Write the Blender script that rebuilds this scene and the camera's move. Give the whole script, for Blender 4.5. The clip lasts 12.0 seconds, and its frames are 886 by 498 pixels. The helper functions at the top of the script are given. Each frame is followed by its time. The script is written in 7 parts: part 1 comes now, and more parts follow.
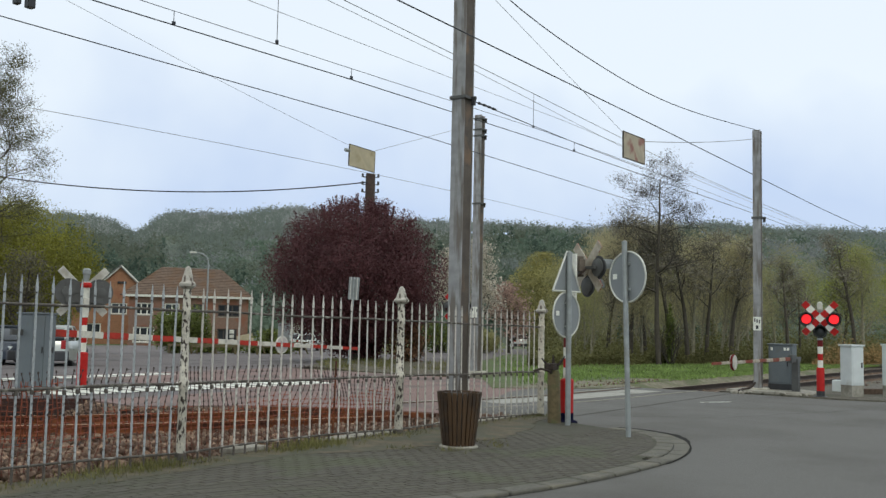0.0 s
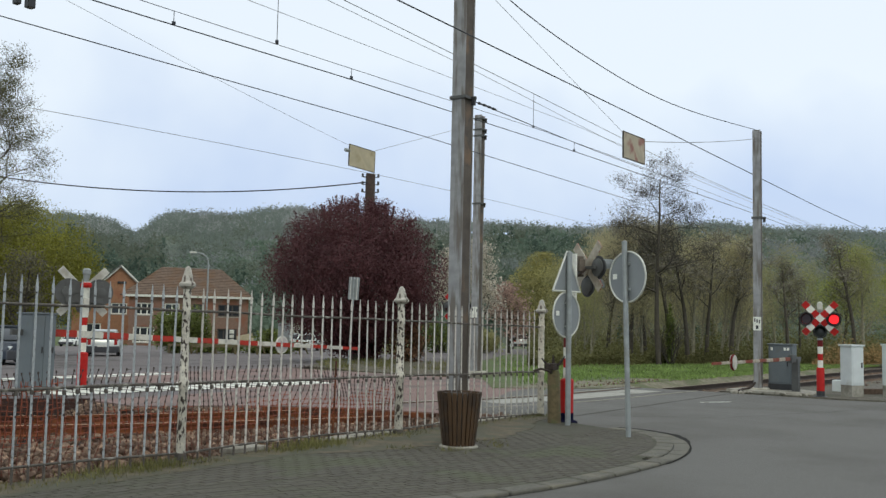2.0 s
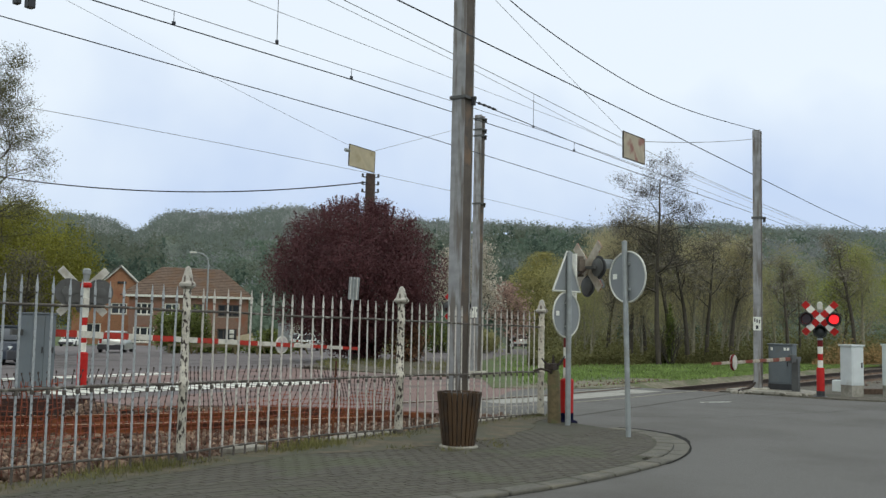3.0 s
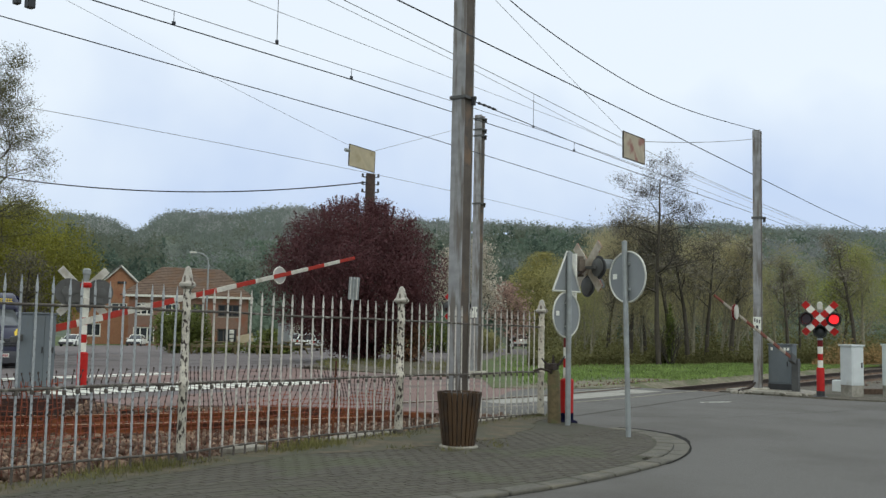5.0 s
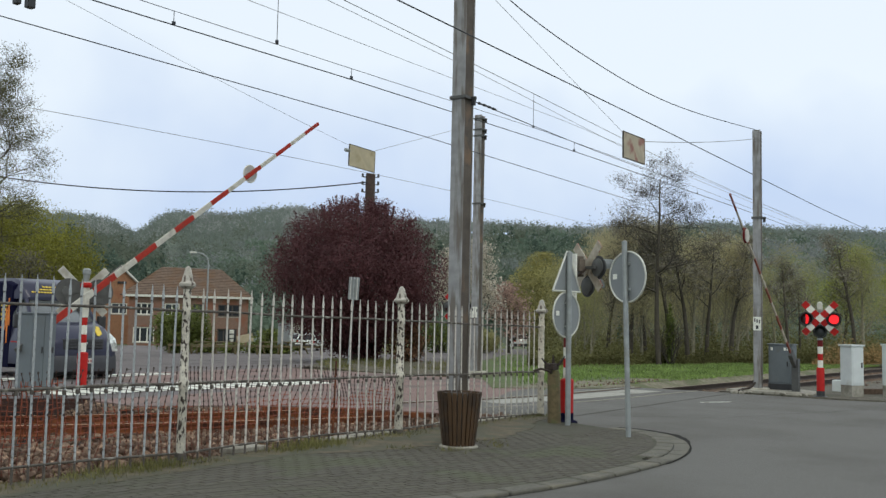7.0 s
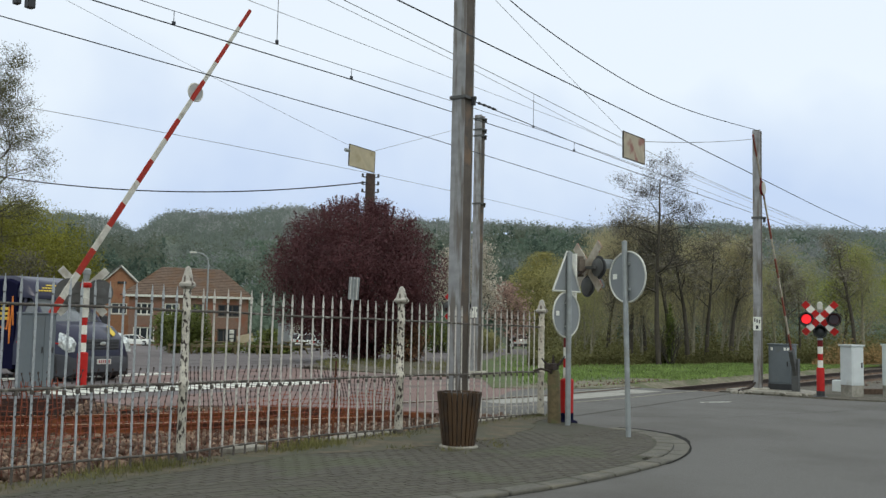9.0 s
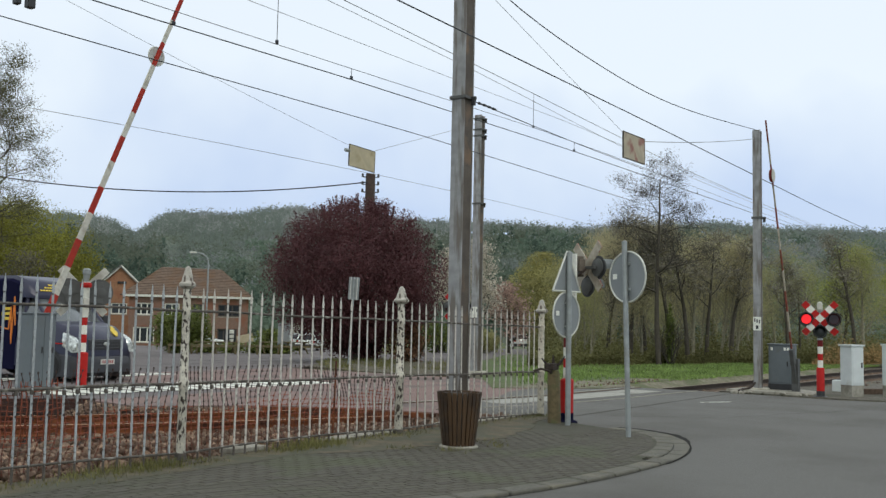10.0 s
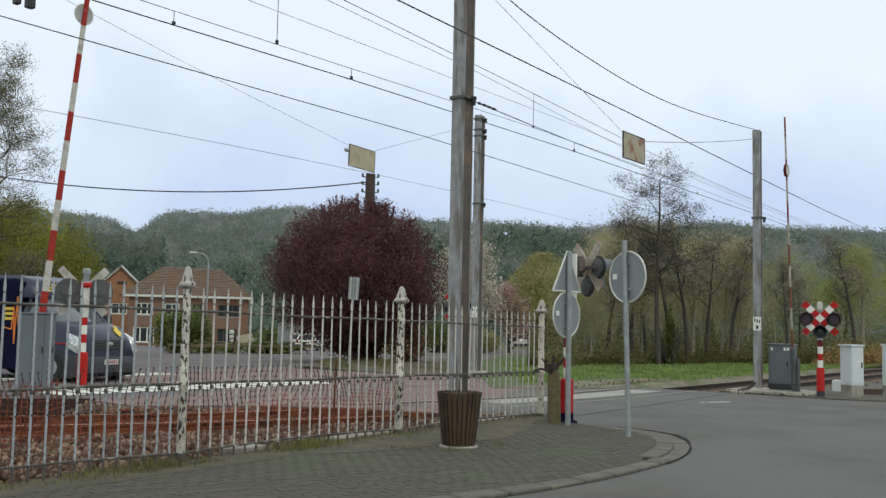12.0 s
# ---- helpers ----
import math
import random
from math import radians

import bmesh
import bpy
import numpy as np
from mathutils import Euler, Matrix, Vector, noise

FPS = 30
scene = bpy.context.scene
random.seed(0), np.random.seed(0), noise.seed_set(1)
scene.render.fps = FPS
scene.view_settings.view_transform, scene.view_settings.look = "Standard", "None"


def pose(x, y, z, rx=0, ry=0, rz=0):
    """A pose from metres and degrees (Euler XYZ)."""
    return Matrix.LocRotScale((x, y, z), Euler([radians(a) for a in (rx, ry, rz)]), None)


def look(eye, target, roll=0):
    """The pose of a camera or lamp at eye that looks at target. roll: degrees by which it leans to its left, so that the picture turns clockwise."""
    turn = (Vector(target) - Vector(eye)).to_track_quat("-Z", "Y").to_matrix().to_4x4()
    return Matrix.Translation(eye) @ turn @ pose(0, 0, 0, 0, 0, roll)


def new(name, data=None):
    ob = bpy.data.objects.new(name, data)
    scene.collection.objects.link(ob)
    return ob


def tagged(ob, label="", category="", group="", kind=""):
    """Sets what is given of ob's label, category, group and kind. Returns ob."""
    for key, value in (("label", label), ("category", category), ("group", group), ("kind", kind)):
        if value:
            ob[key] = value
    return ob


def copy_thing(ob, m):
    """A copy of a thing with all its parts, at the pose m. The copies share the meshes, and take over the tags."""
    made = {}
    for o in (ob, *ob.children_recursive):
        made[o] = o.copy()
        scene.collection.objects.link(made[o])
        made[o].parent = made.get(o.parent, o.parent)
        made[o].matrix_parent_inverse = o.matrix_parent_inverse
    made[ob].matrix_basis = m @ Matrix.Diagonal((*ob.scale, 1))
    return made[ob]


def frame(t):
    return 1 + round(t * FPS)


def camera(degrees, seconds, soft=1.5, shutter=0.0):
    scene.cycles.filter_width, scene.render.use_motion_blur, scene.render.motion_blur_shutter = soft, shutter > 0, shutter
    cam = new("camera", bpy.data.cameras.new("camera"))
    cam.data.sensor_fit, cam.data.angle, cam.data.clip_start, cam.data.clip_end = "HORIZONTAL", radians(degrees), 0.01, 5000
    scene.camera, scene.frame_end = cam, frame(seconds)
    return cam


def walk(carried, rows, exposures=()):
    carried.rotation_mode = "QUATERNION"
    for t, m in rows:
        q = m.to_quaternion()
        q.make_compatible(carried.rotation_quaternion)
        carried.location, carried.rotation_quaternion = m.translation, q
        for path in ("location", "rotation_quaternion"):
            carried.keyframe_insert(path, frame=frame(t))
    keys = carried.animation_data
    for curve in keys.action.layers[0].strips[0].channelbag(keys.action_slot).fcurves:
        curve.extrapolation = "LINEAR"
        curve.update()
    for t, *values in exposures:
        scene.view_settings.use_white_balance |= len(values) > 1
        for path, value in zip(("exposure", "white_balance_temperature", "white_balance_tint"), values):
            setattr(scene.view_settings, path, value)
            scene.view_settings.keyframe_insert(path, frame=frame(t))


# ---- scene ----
cam = camera(49.51, 12.0, soft=1.4)
EYE = (0.0, 0.0, 1.5)
HEAD = radians(34.4)
AIM = (-math.sin(HEAD), math.cos(HEAD), 1.5 + 136 / 1700)
walk(cam, [(0.0, look(EYE, AIM, 1.2)), (12.0, look(EYE, AIM, 1.2))])

# ---- world and light: bright overcast spring day ----
world = bpy.data.worlds.new("sky")
scene.world = world
world.use_nodes = True
wn, wl = world.node_tree.nodes, world.node_tree.links
bg = wn["Background"]
sky = wn.new("ShaderNodeTexSky")
sky.sky_type = "NISHITA"
sky.sun_disc = False
sky.sun_elevation, sky.sun_rotation = radians(48), radians(60)
sky_scale = wn.new("ShaderNodeMix")
sky_scale.data_type, sky_scale.blend_type = "RGBA", "MULTIPLY"
sky_scale.inputs[0].default_value = 1.0
wl.new(sky.outputs[0], sky_scale.inputs[6])
sky_scale.inputs[7].default_value = (0.1, 0.1, 0.1, 1)
coord = wn.new("ShaderNodeTexCoord")
cloud = wn.new("ShaderNodeTexNoise")
cloud.inputs["Scale"].default_value, cloud.inputs["Detail"].default_value = 2.1, 5.0
wl.new(coord.outputs["Generated"], cloud.inputs["Vector"])
cloud_ramp = wn.new("ShaderNodeValToRGB")
cloud_ramp.color_ramp.elements[0].position, cloud_ramp.color_ramp.elements[1].position = 0.36, 0.6
cloud_ramp.color_ramp.elements[0].color = (0.562, 0.68, 0.895, 1)
cloud_ramp.color_ramp.elements[1].color = (0.842, 0.925, 1.0, 1)
parts = wn.new("ShaderNodeSeparateXYZ")
wl.new(coord.outputs["Generated"], parts.inputs[0])
rise = wn.new("ShaderNodeMapRange")
rise.inputs[1].default_value, rise.inputs[2].default_value = 0.08, 0.32
rise.inputs[3].default_value, rise.inputs[4].default_value = -0.14, 0.14
wl.new(parts.outputs[2], rise.inputs[0])
cloud_sum = wn.new("ShaderNodeMath")
wl.new(cloud.outputs[0], cloud_sum.inputs[0])
wl.new(rise.outputs[0], cloud_sum.inputs[1])
wl.new(cloud_sum.outputs[0], cloud_ramp.inputs[0])
sky_mix = wn.new("ShaderNodeMix")
sky_mix.data_type = "RGBA"
sky_mix.inputs[0].default_value = 0.88
wl.new(sky_scale.outputs[2], sky_mix.inputs[6])
wl.new(cloud_ramp.outputs[0], sky_mix.inputs[7])
wl.new(sky_mix.outputs[2], bg.inputs["Color"])
bg.inputs["Strength"].default_value = 1.08
sun_data = bpy.data.lights.new("sun", "SUN")
sun_data.energy, sun_data.angle, sun_data.color = 0.8, radians(25), (1.0, 0.95, 0.88)
sun = new("sun", sun_data)
sun.matrix_world = look((30, -20, 60), (0, 10, 0))


# ---- materials ----
def mat(name, color, rough=0.6, metal=0.0, vary=0.25, scale=8.0, bump=0.0, bump_scale=60.0, dirt=None, dirt_at=0.6,
        dirt_scale=3.0, per_piece=0.0, island=0.0, emit=0.0, translucent=0.0, spec=0.5, stretch=None,
        dirt_detail=8.0, dirt_soft=0.06):
    """Procedural surface: base colour broken up by fine and coarse noise, stains of the colour dirt, fine relief."""
    # blue cut in every colour, baking a warmer light balance into the surfaces
    color = (color[0], color[1], color[2] * 0.87)
    dirt = dirt and (dirt[0], dirt[1], dirt[2] * 0.87)
    m = bpy.data.materials.new(name)
    m.use_nodes = True
    n, l = m.node_tree.nodes, m.node_tree.links
    b = n["Principled BSDF"]
    b.inputs["Roughness"].default_value, b.inputs["Metallic"].default_value = rough, metal
    b.inputs["Specular IOR Level"].default_value = spec
    tc = n.new("ShaderNodeTexCoord")
    fine = n.new("ShaderNodeTexNoise")
    fine.inputs["Scale"].default_value, fine.inputs["Detail"].default_value = scale, 6.0
    l.new(tc.outputs["Object"], fine.inputs["Vector"])
    ramp = n.new("ShaderNodeMapRange")
    ramp.inputs[1].default_value, ramp.inputs[2].default_value = 0.3, 0.7
    ramp.inputs[3].default_value, ramp.inputs[4].default_value = 1.0 - vary, 1.0 + vary
    l.new(fine.outputs[0], ramp.inputs[0])
    value = ramp.outputs[0]

    def times(a, source, low, high):
        r = n.new("ShaderNodeMapRange")
        r.inputs[3].default_value, r.inputs[4].default_value = low, high
        l.new(source, r.inputs[0])
        k = n.new("ShaderNodeMath")
        k.operation = "MULTIPLY"
        l.new(a, k.inputs[0])
        l.new(r.outputs[0], k.inputs[1])
        return k.outputs[0]

    if per_piece:
        value = times(value, n.new("ShaderNodeObjectInfo").outputs["Random"], 1 - per_piece, 1 + per_piece)
    if island:
        value = times(value, n.new("ShaderNodeNewGeometry").outputs["Random Per Island"], 1 - island, 1 + island)
    mul = n.new("ShaderNodeMix")
    mul.data_type, mul.blend_type = "RGBA", "MULTIPLY"
    mul.inputs[0].default_value = 1.0
    mul.inputs[6].default_value = (*color, 1)
    l.new(value, mul.inputs[7])
    out = mul.outputs[2]
    if dirt:
        coarse = n.new("ShaderNodeTexNoise")
        coarse.inputs["Scale"].default_value, coarse.inputs["Detail"].default_value = dirt_scale, dirt_detail
        if stretch:
            mapping = n.new("ShaderNodeMapping")
            mapping.inputs["Scale"].default_value = stretch
            l.new(tc.outputs["Object"], mapping.inputs["Vector"])
            l.new(mapping.outputs[0], coarse.inputs["Vector"])
        else:
            l.new(tc.outputs["Object"], coarse.inputs["Vector"])
        edge = n.new("ShaderNodeMapRange")
        edge.inputs[1].default_value, edge.inputs[2].default_value = dirt_at - dirt_soft, dirt_at + dirt_soft
        l.new(coarse.outputs[0], edge.inputs[0])
        mix = n.new("ShaderNodeMix")
        mix.data_type = "RGBA"
        l.new(edge.outputs[0], mix.inputs[0])
        l.new(out, mix.inputs[6])
        mix.inputs[7].default_value = (*dirt, 1)
        out = mix.outputs[2]
    l.new(out, b.inputs["Base Color"])
    if bump:
        relief = n.new("ShaderNodeTexNoise")
        relief.inputs["Scale"].default_value, relief.inputs["Detail"].default_value = bump_scale, 4.0
        l.new(tc.outputs["Object"], relief.inputs["Vector"])
        bn = n.new("ShaderNodeBump")
        bn.inputs["Strength"].default_value, bn.inputs["Distance"].default_value = bump, 0.02
        l.new(relief.outputs[0], bn.inputs["Height"])
        l.new(bn.outputs[0], b.inputs["Normal"])
    if emit:
        b.inputs["Emission Color"].default_value = (*color, 1)
        b.inputs["Emission Strength"].default_value = emit
    if translucent:
        tr = n.new("ShaderNodeBsdfTranslucent")
        l.new(out, tr.inputs["Color"])
        ms = n.new("ShaderNodeMixShader")
        ms.inputs[0].default_value = translucent
        l.new(b.outputs[0], ms.inputs[1])
        l.new(tr.outputs[0], ms.inputs[2])
        l.new(ms.outputs[0], n["Material Output"].inputs["Surface"])
    return m


def glass_mat(name, color=(0.05, 0.06, 0.07), rough=0.08):
    return mat(name, color, rough, 0.0, 0.15, 3.0)


ASPHALT = mat("asphalt", (0.145, 0.140, 0.137), 0.9, 0, 0.3, 45, 0.6, 220, (0.112, 0.106, 0.1), 0.55, 0.45, dirt_soft=0.1)
ASPHALT_OLD = mat("worn_asphalt", (0.147, 0.126, 0.131), 0.9, 0, 0.25, 60, 0.4, 200, (0.092, 0.082, 0.083), 0.57, 0.4)
DECK = mat("crossing_deck", (0.218, 0.142, 0.132), 0.85, 0, 0.2, 25, 0.4, 150, (0.14, 0.105, 0.098), 0.55, 0.7)
CONCRETE = mat("concrete", (0.33, 0.31, 0.28), 0.85, 0, 0.18, 20, 0.4, 120, (0.2, 0.18, 0.15), 0.6, 2.0)
PALE_CONCRETE = mat("pale_concrete", (0.5, 0.47, 0.42), 0.85, 0, 0.15, 18, 0.3, 120, (0.3, 0.28, 0.24), 0.62, 2.0)
WORN_PANEL = mat("worn_pale_deck_panel", (0.33, 0.32, 0.305), 0.85, 0, 0.2, 14, 0.3, 100, (0.2, 0.19, 0.18), 0.6, 1.2)
PAVER = mat("concrete_paver", (0.083, 0.075, 0.06), 0.9, 0, 0.2, 40, 0.4, 200, (0.085, 0.088, 0.055), 0.58, 0.8, island=0.13)
PAVER_PIECE = mat("concrete_paver_loose", (0.083, 0.075, 0.06), 0.9, 0, 0.2, 40, 0.4, 200, (0.085, 0.088, 0.055), 0.58, 0.8, per_piece=0.13)
TAR = mat("tar_gap", (0.028, 0.027, 0.026), 0.97, 0, 0.2, 20, spec=0.1)
JOINT = mat("sandy_joint", (0.073, 0.068, 0.052), 0.95, 0, 0.25, 30, 0.5, 120, (0.064, 0.064, 0.042), 0.55, 1.2)
KERB = mat("kerb_stone", (0.122, 0.115, 0.098), 0.85, 0, 0.18, 25, 0.4, 150, (0.16, 0.145, 0.115), 0.58, 2.5, per_piece=0.12)
GRAVEL = mat("dark_gravel", (0.12, 0.108, 0.09), 0.95, 0, 0.35, 18, 0.7, 60, (0.085, 0.08, 0.055), 0.55, 1.2)
PALE_GRAVEL = mat("pale_stony_gravel", (0.19, 0.17, 0.125), 0.95, 0, 0.4, 9, 0.7, 50, (0.11, 0.12, 0.06), 0.55, 1.0)
EARTH = mat("earth", (0.115, 0.095, 0.064), 0.95, 0, 0.35, 14, 0.8, 70, (0.083, 0.08, 0.055), 0.52, 2.2)
GRASS_SOIL = mat("grassy_soil", (0.085, 0.118, 0.036), 0.95, 0, 0.3, 3, 0.6, 30, (0.09, 0.085, 0.042), 0.58, 0.25)
BALLAST_SOIL = mat("ballast_bed", (0.038, 0.021, 0.013), 0.95, 0, 0.35, 14, 0.8, 40, (0.03, 0.015, 0.009), 0.52, 0.8)
STONE = mat("ballast_stone", (0.21, 0.138, 0.10), 0.9, 0, 0.3, 20, 0.4, 90, (0.085, 0.044, 0.028), 0.5, 3.0, island=0.6)
STONE_PIECE = mat("ballast_stone_loose", (0.21, 0.138, 0.10), 0.9, 0, 0.3, 20, 0.4, 90, (0.085, 0.044, 0.028), 0.5, 3.0, per_piece=0.6)
RUST = mat("rusty_steel", (0.185, 0.054, 0.014), 0.75, 0.1, 0.35, 20, 0.3, 120, (0.07, 0.022, 0.009), 0.55, 5)
RAIL_OLD = mat("dark_brown_rail", (0.045, 0.03, 0.022), 0.75, 0.2, 0.3, 20, 0.3, 120)
RAIL_OLD_TOP = mat("dull_rail_head", (0.22, 0.15, 0.11), 0.5, 0.4, 0.2, 12)
RAIL_TOP = mat("worn_rail_head", (0.40, 0.19, 0.085), 0.45, 0.3, 0.2, 12)
SLEEPER = mat("weathered_sleeper", (0.13, 0.085, 0.06), 0.9, 0, 0.3, 12, 0.5, 60)
ROAD_PAINT = mat("white_road_paint", (0.72, 0.72, 0.70), 0.7, 0, 0.12, 30, 0.3, 120, (0.3, 0.28, 0.27), 0.63, 3.0)
FENCE_PAINT = mat("flaking_grey_white_paint", (0.36, 0.38, 0.42), 0.6, 0.0, 0.2, 40, 0.3, 160, (0.06, 0.05, 0.045), 0.6, 14.0, per_piece=0.15, dirt_detail=3.0, dirt_soft=0.03)
FENCE_LIGHTER = mat("flaking_cream_white_paint", (0.545, 0.51, 0.495), 0.6, 0.0, 0.2, 40, 0.3, 160, (0.09, 0.07, 0.055), 0.6, 14.0, per_piece=0.12, dirt_detail=3.0, dirt_soft=0.03)
POST_PAINT = mat("peeling_white_paint", (0.57, 0.53, 0.48), 0.65, 0, 0.2, 25, 0.4, 120, (0.05, 0.036, 0.028), 0.55, 38.0, stretch=(1, 1, 0.45), dirt_detail=4.0, dirt_soft=0.025)
POST_CLEAN = mat("worn_cream_paint", (0.6, 0.55, 0.48), 0.65, 0, 0.2, 25, 0.4, 120, (0.12, 0.09, 0.07), 0.62, 22.0, stretch=(1, 1, 0.4), dirt_detail=3.0, dirt_soft=0.03)
POST_TOP_PAINT = mat("chalky_white_paint", (0.45, 0.42, 0.39), 0.7, 0, 0.22, 25, 0.4, 120, (0.10, 0.075, 0.06), 0.585, 16.0, stretch=(1, 1, 0.4), dirt_detail=3.0, dirt_soft=0.03)
RAIL_IRON = mat("dark_weathered_iron", (0.105, 0.09, 0.08), 0.7, 0.2, 0.25, 40, 0.4, 150, (0.30, 0.28, 0.255), 0.6, 8)
IRON_DARK = mat("bare_dark_iron", (0.075, 0.066, 0.06), 0.75, 0.2, 0.3, 30, 0.4, 120, (0.13, 0.1, 0.08), 0.58, 9)
NET = mat("faded_orange_plastic_net", (0.26, 0.06, 0.026), 0.6, 0, 0.25, 20)
NET_BROWN = mat("dirty_brown_plastic_net", (0.13, 0.04, 0.02), 0.65, 0, 0.25, 20)
NET_DARK = mat("sooty_plastic_net", (0.05, 0.03, 0.025), 0.7, 0, 0.25, 20)
GALV = mat("galvanised_steel", (0.31, 0.33, 0.35), 0.5, 0.4, 0.15, 9, 0.15, 80, (0.26, 0.255, 0.25), 0.6, 3.0)
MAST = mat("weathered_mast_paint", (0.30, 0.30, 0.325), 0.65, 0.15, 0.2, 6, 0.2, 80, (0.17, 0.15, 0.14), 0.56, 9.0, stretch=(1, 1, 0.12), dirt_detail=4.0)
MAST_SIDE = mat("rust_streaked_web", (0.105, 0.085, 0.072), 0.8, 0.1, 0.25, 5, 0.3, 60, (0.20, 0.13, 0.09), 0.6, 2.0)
RUSTY_DARK = mat("dark_rusty_iron", (0.05, 0.035, 0.028), 0.8, 0.2, 0.3, 20, 0.3, 80)
WIRE = mat("dark_wire", (0.032, 0.034, 0.042), 0.5, 0.5, 0.1, 3)
WIRE_PALE = mat("thin_pale_wire", (0.3, 0.31, 0.34), 0.5, 0.5, 0.1, 3)
SIGN_BACK = mat("grey_sign_back", (0.255, 0.27, 0.295), 0.55, 0.2, 0.08, 4, 0.1, 40, (0.2, 0.2, 0.19), 0.66, 2.5)
SIGN_RIM = mat("pale_sign_rim", (0.62, 0.62, 0.60), 0.5, 0.2, 0.1, 6)
DISC_GREY = mat("pale_grey_disc", (0.44, 0.43, 0.44), 0.6, 0, 0.08, 8)
STICKER = mat("white_sticker", (0.78, 0.78, 0.76), 0.5, 0, 0.05, 10)
RED = mat("signal_red_paint", (0.44, 0.018, 0.016), 0.6, 0, 0.12, 14, 0.1, 60, (0.33, 0.03, 0.025), 0.66, 4, spec=0.2)
RED_DARK = mat("dark_faded_red_paint", (0.16, 0.015, 0.016), 0.6, 0, 0.15, 14, 0.1, 60, spec=0.2)
ARM_RED = mat("sun_faded_red_paint", (0.37, 0.035, 0.024), 0.6, 0, 0.15, 14, 0.1, 60, (0.28, 0.05, 0.035), 0.6, 4, spec=0.2)
ARM_WHITE = mat("dirty_white_paint", (0.55, 0.53, 0.5), 0.55, 0, 0.12, 14, 0.1, 60, (0.4, 0.37, 0.33), 0.6, 4)
ARM_RED_OLD = mat("worn_brownish_red_paint", (0.24, 0.065, 0.045), 0.65, 0, 0.2, 14, 0.1, 60, (0.2, 0.1, 0.07), 0.58, 4, spec=0.2)
ARM_WHITE_OLD = mat("worn_beige_white_paint", (0.45, 0.4, 0.34), 0.6, 0, 0.15, 14, 0.1, 60, (0.33, 0.27, 0.22), 0.58, 4)
WHITE = mat("signal_white_paint", (0.78, 0.77, 0.74), 0.5, 0, 0.08, 14, 0.1, 60, (0.55, 0.53, 0.49), 0.66, 4)
BLACK = mat("black_enamel", (0.03, 0.03, 0.032), 0.5, 0, 0.2, 12)
DARK_PLASTIC = mat("dark_grey_housing", (0.085, 0.085, 0.085), 0.6, 0, 0.15, 8, 0.1, 50)
RUSTY_HOUSING = mat("weathered_back_plate", (0.16, 0.13, 0.11), 0.7, 0.2, 0.25, 9, 0.3, 60, (0.25, 0.24, 0.22), 0.6, 5)
CABINET = mat("grey_cabinet_paint", (0.135, 0.155, 0.178), 0.55, 0.1, 0.06, 5, 0.1, 40, (0.125, 0.13, 0.13), 0.64, 2.5)
CABINET_WHITE = mat("pale_grey_polyester", (0.63, 0.67, 0.72), 0.55, 0, 0.06, 5, 0.1, 40, (0.46, 0.47, 0.46), 0.66, 2.0)
LAMP_RED = mat("red_signal_glow", (1.0, 0.02, 0.03), 0.4, 0, 0.0, 4, emit=0.85)
LENS_DARK = mat("unlit_red_lens", (0.06, 0.03, 0.034), 0.2, 0, 0.1, 8)
LENS_WHITE = mat("unlit_pale_lens", (0.045, 0.05, 0.05), 0.2, 0, 0.1, 8)
WOOD = mat("weathered_wood", (0.14, 0.108, 0.058), 0.9, 0, 0.3, 14, 0.5, 50, (0.10, 0.11, 0.05), 0.58, 4)
SLAT_WOOD = mat("dark_stained_slat", (0.045, 0.024, 0.010), 0.6, 0, 0.4, 10, 0.4, 60, (0.075, 0.038, 0.013), 0.55, 5, per_piece=0.35, stretch=(1, 1, 0.25))
CREOSOTE = mat("creosoted_pole", (0.07, 0.046, 0.038), 0.85, 0, 0.3, 8, 0.4, 50)
PANEL = mat("faded_yellowish_panel", (0.49, 0.42, 0.3), 0.6, 0.1, 0.12, 4, 0.1, 40, (0.38, 0.31, 0.2), 0.62, 2)
PANEL_OLD = mat("rusty_beige_panel", (0.45, 0.38, 0.29), 0.6, 0.1, 0.15, 4, 0.1, 40, (0.30, 0.13, 0.10), 0.58, 3)
BARK = mat("bark", (0.068, 0.058, 0.046), 0.95, 0, 0.3, 9, 0.5, 30)
BARK_PALE = mat("mossy_grey_bark", (0.24, 0.22, 0.165), 0.95, 0, 0.3, 9, 0.5, 30)
LEAF_MAROON = mat("maroon_leaf", (0.112, 0.040, 0.046), 0.75, 0, 0.3, 0.6, island=0.12, translucent=0.3)
UNDERGROWTH = mat("dark_undergrowth", (0.155, 0.15, 0.07), 0.9, 0, 0.4, 0.3, island=0.2, translucent=0.35, spec=0.1)
LEAF_FRESH = mat("bright_spring_leaf", (0.30, 0.32, 0.095), 0.6, 0, 0.3, 0.4, island=0.25, translucent=0.45)
LEAF_GREEN = mat("fresh_green_leaf", (0.235, 0.23, 0.034), 0.75, 0, 0.35, 0.4, island=0.2, translucent=0.35)
LEAF_YELLOW = mat("yellow_green_leaf", (0.33, 0.305, 0.12), 0.75, 0, 0.3, 0.5, island=0.15, translucent=0.35)
LEAF_DULL = mat("budding_olive_leaf", (0.39, 0.375, 0.20), 0.9, 0, 0.3, 0.3, island=0.15, translucent=0.5, spec=0.1)
LEAF_HEDGE = mat("hedge_leaf", (0.135, 0.165, 0.035), 0.6, 0, 0.3, 0.8, island=0.4, translucent=0.25)
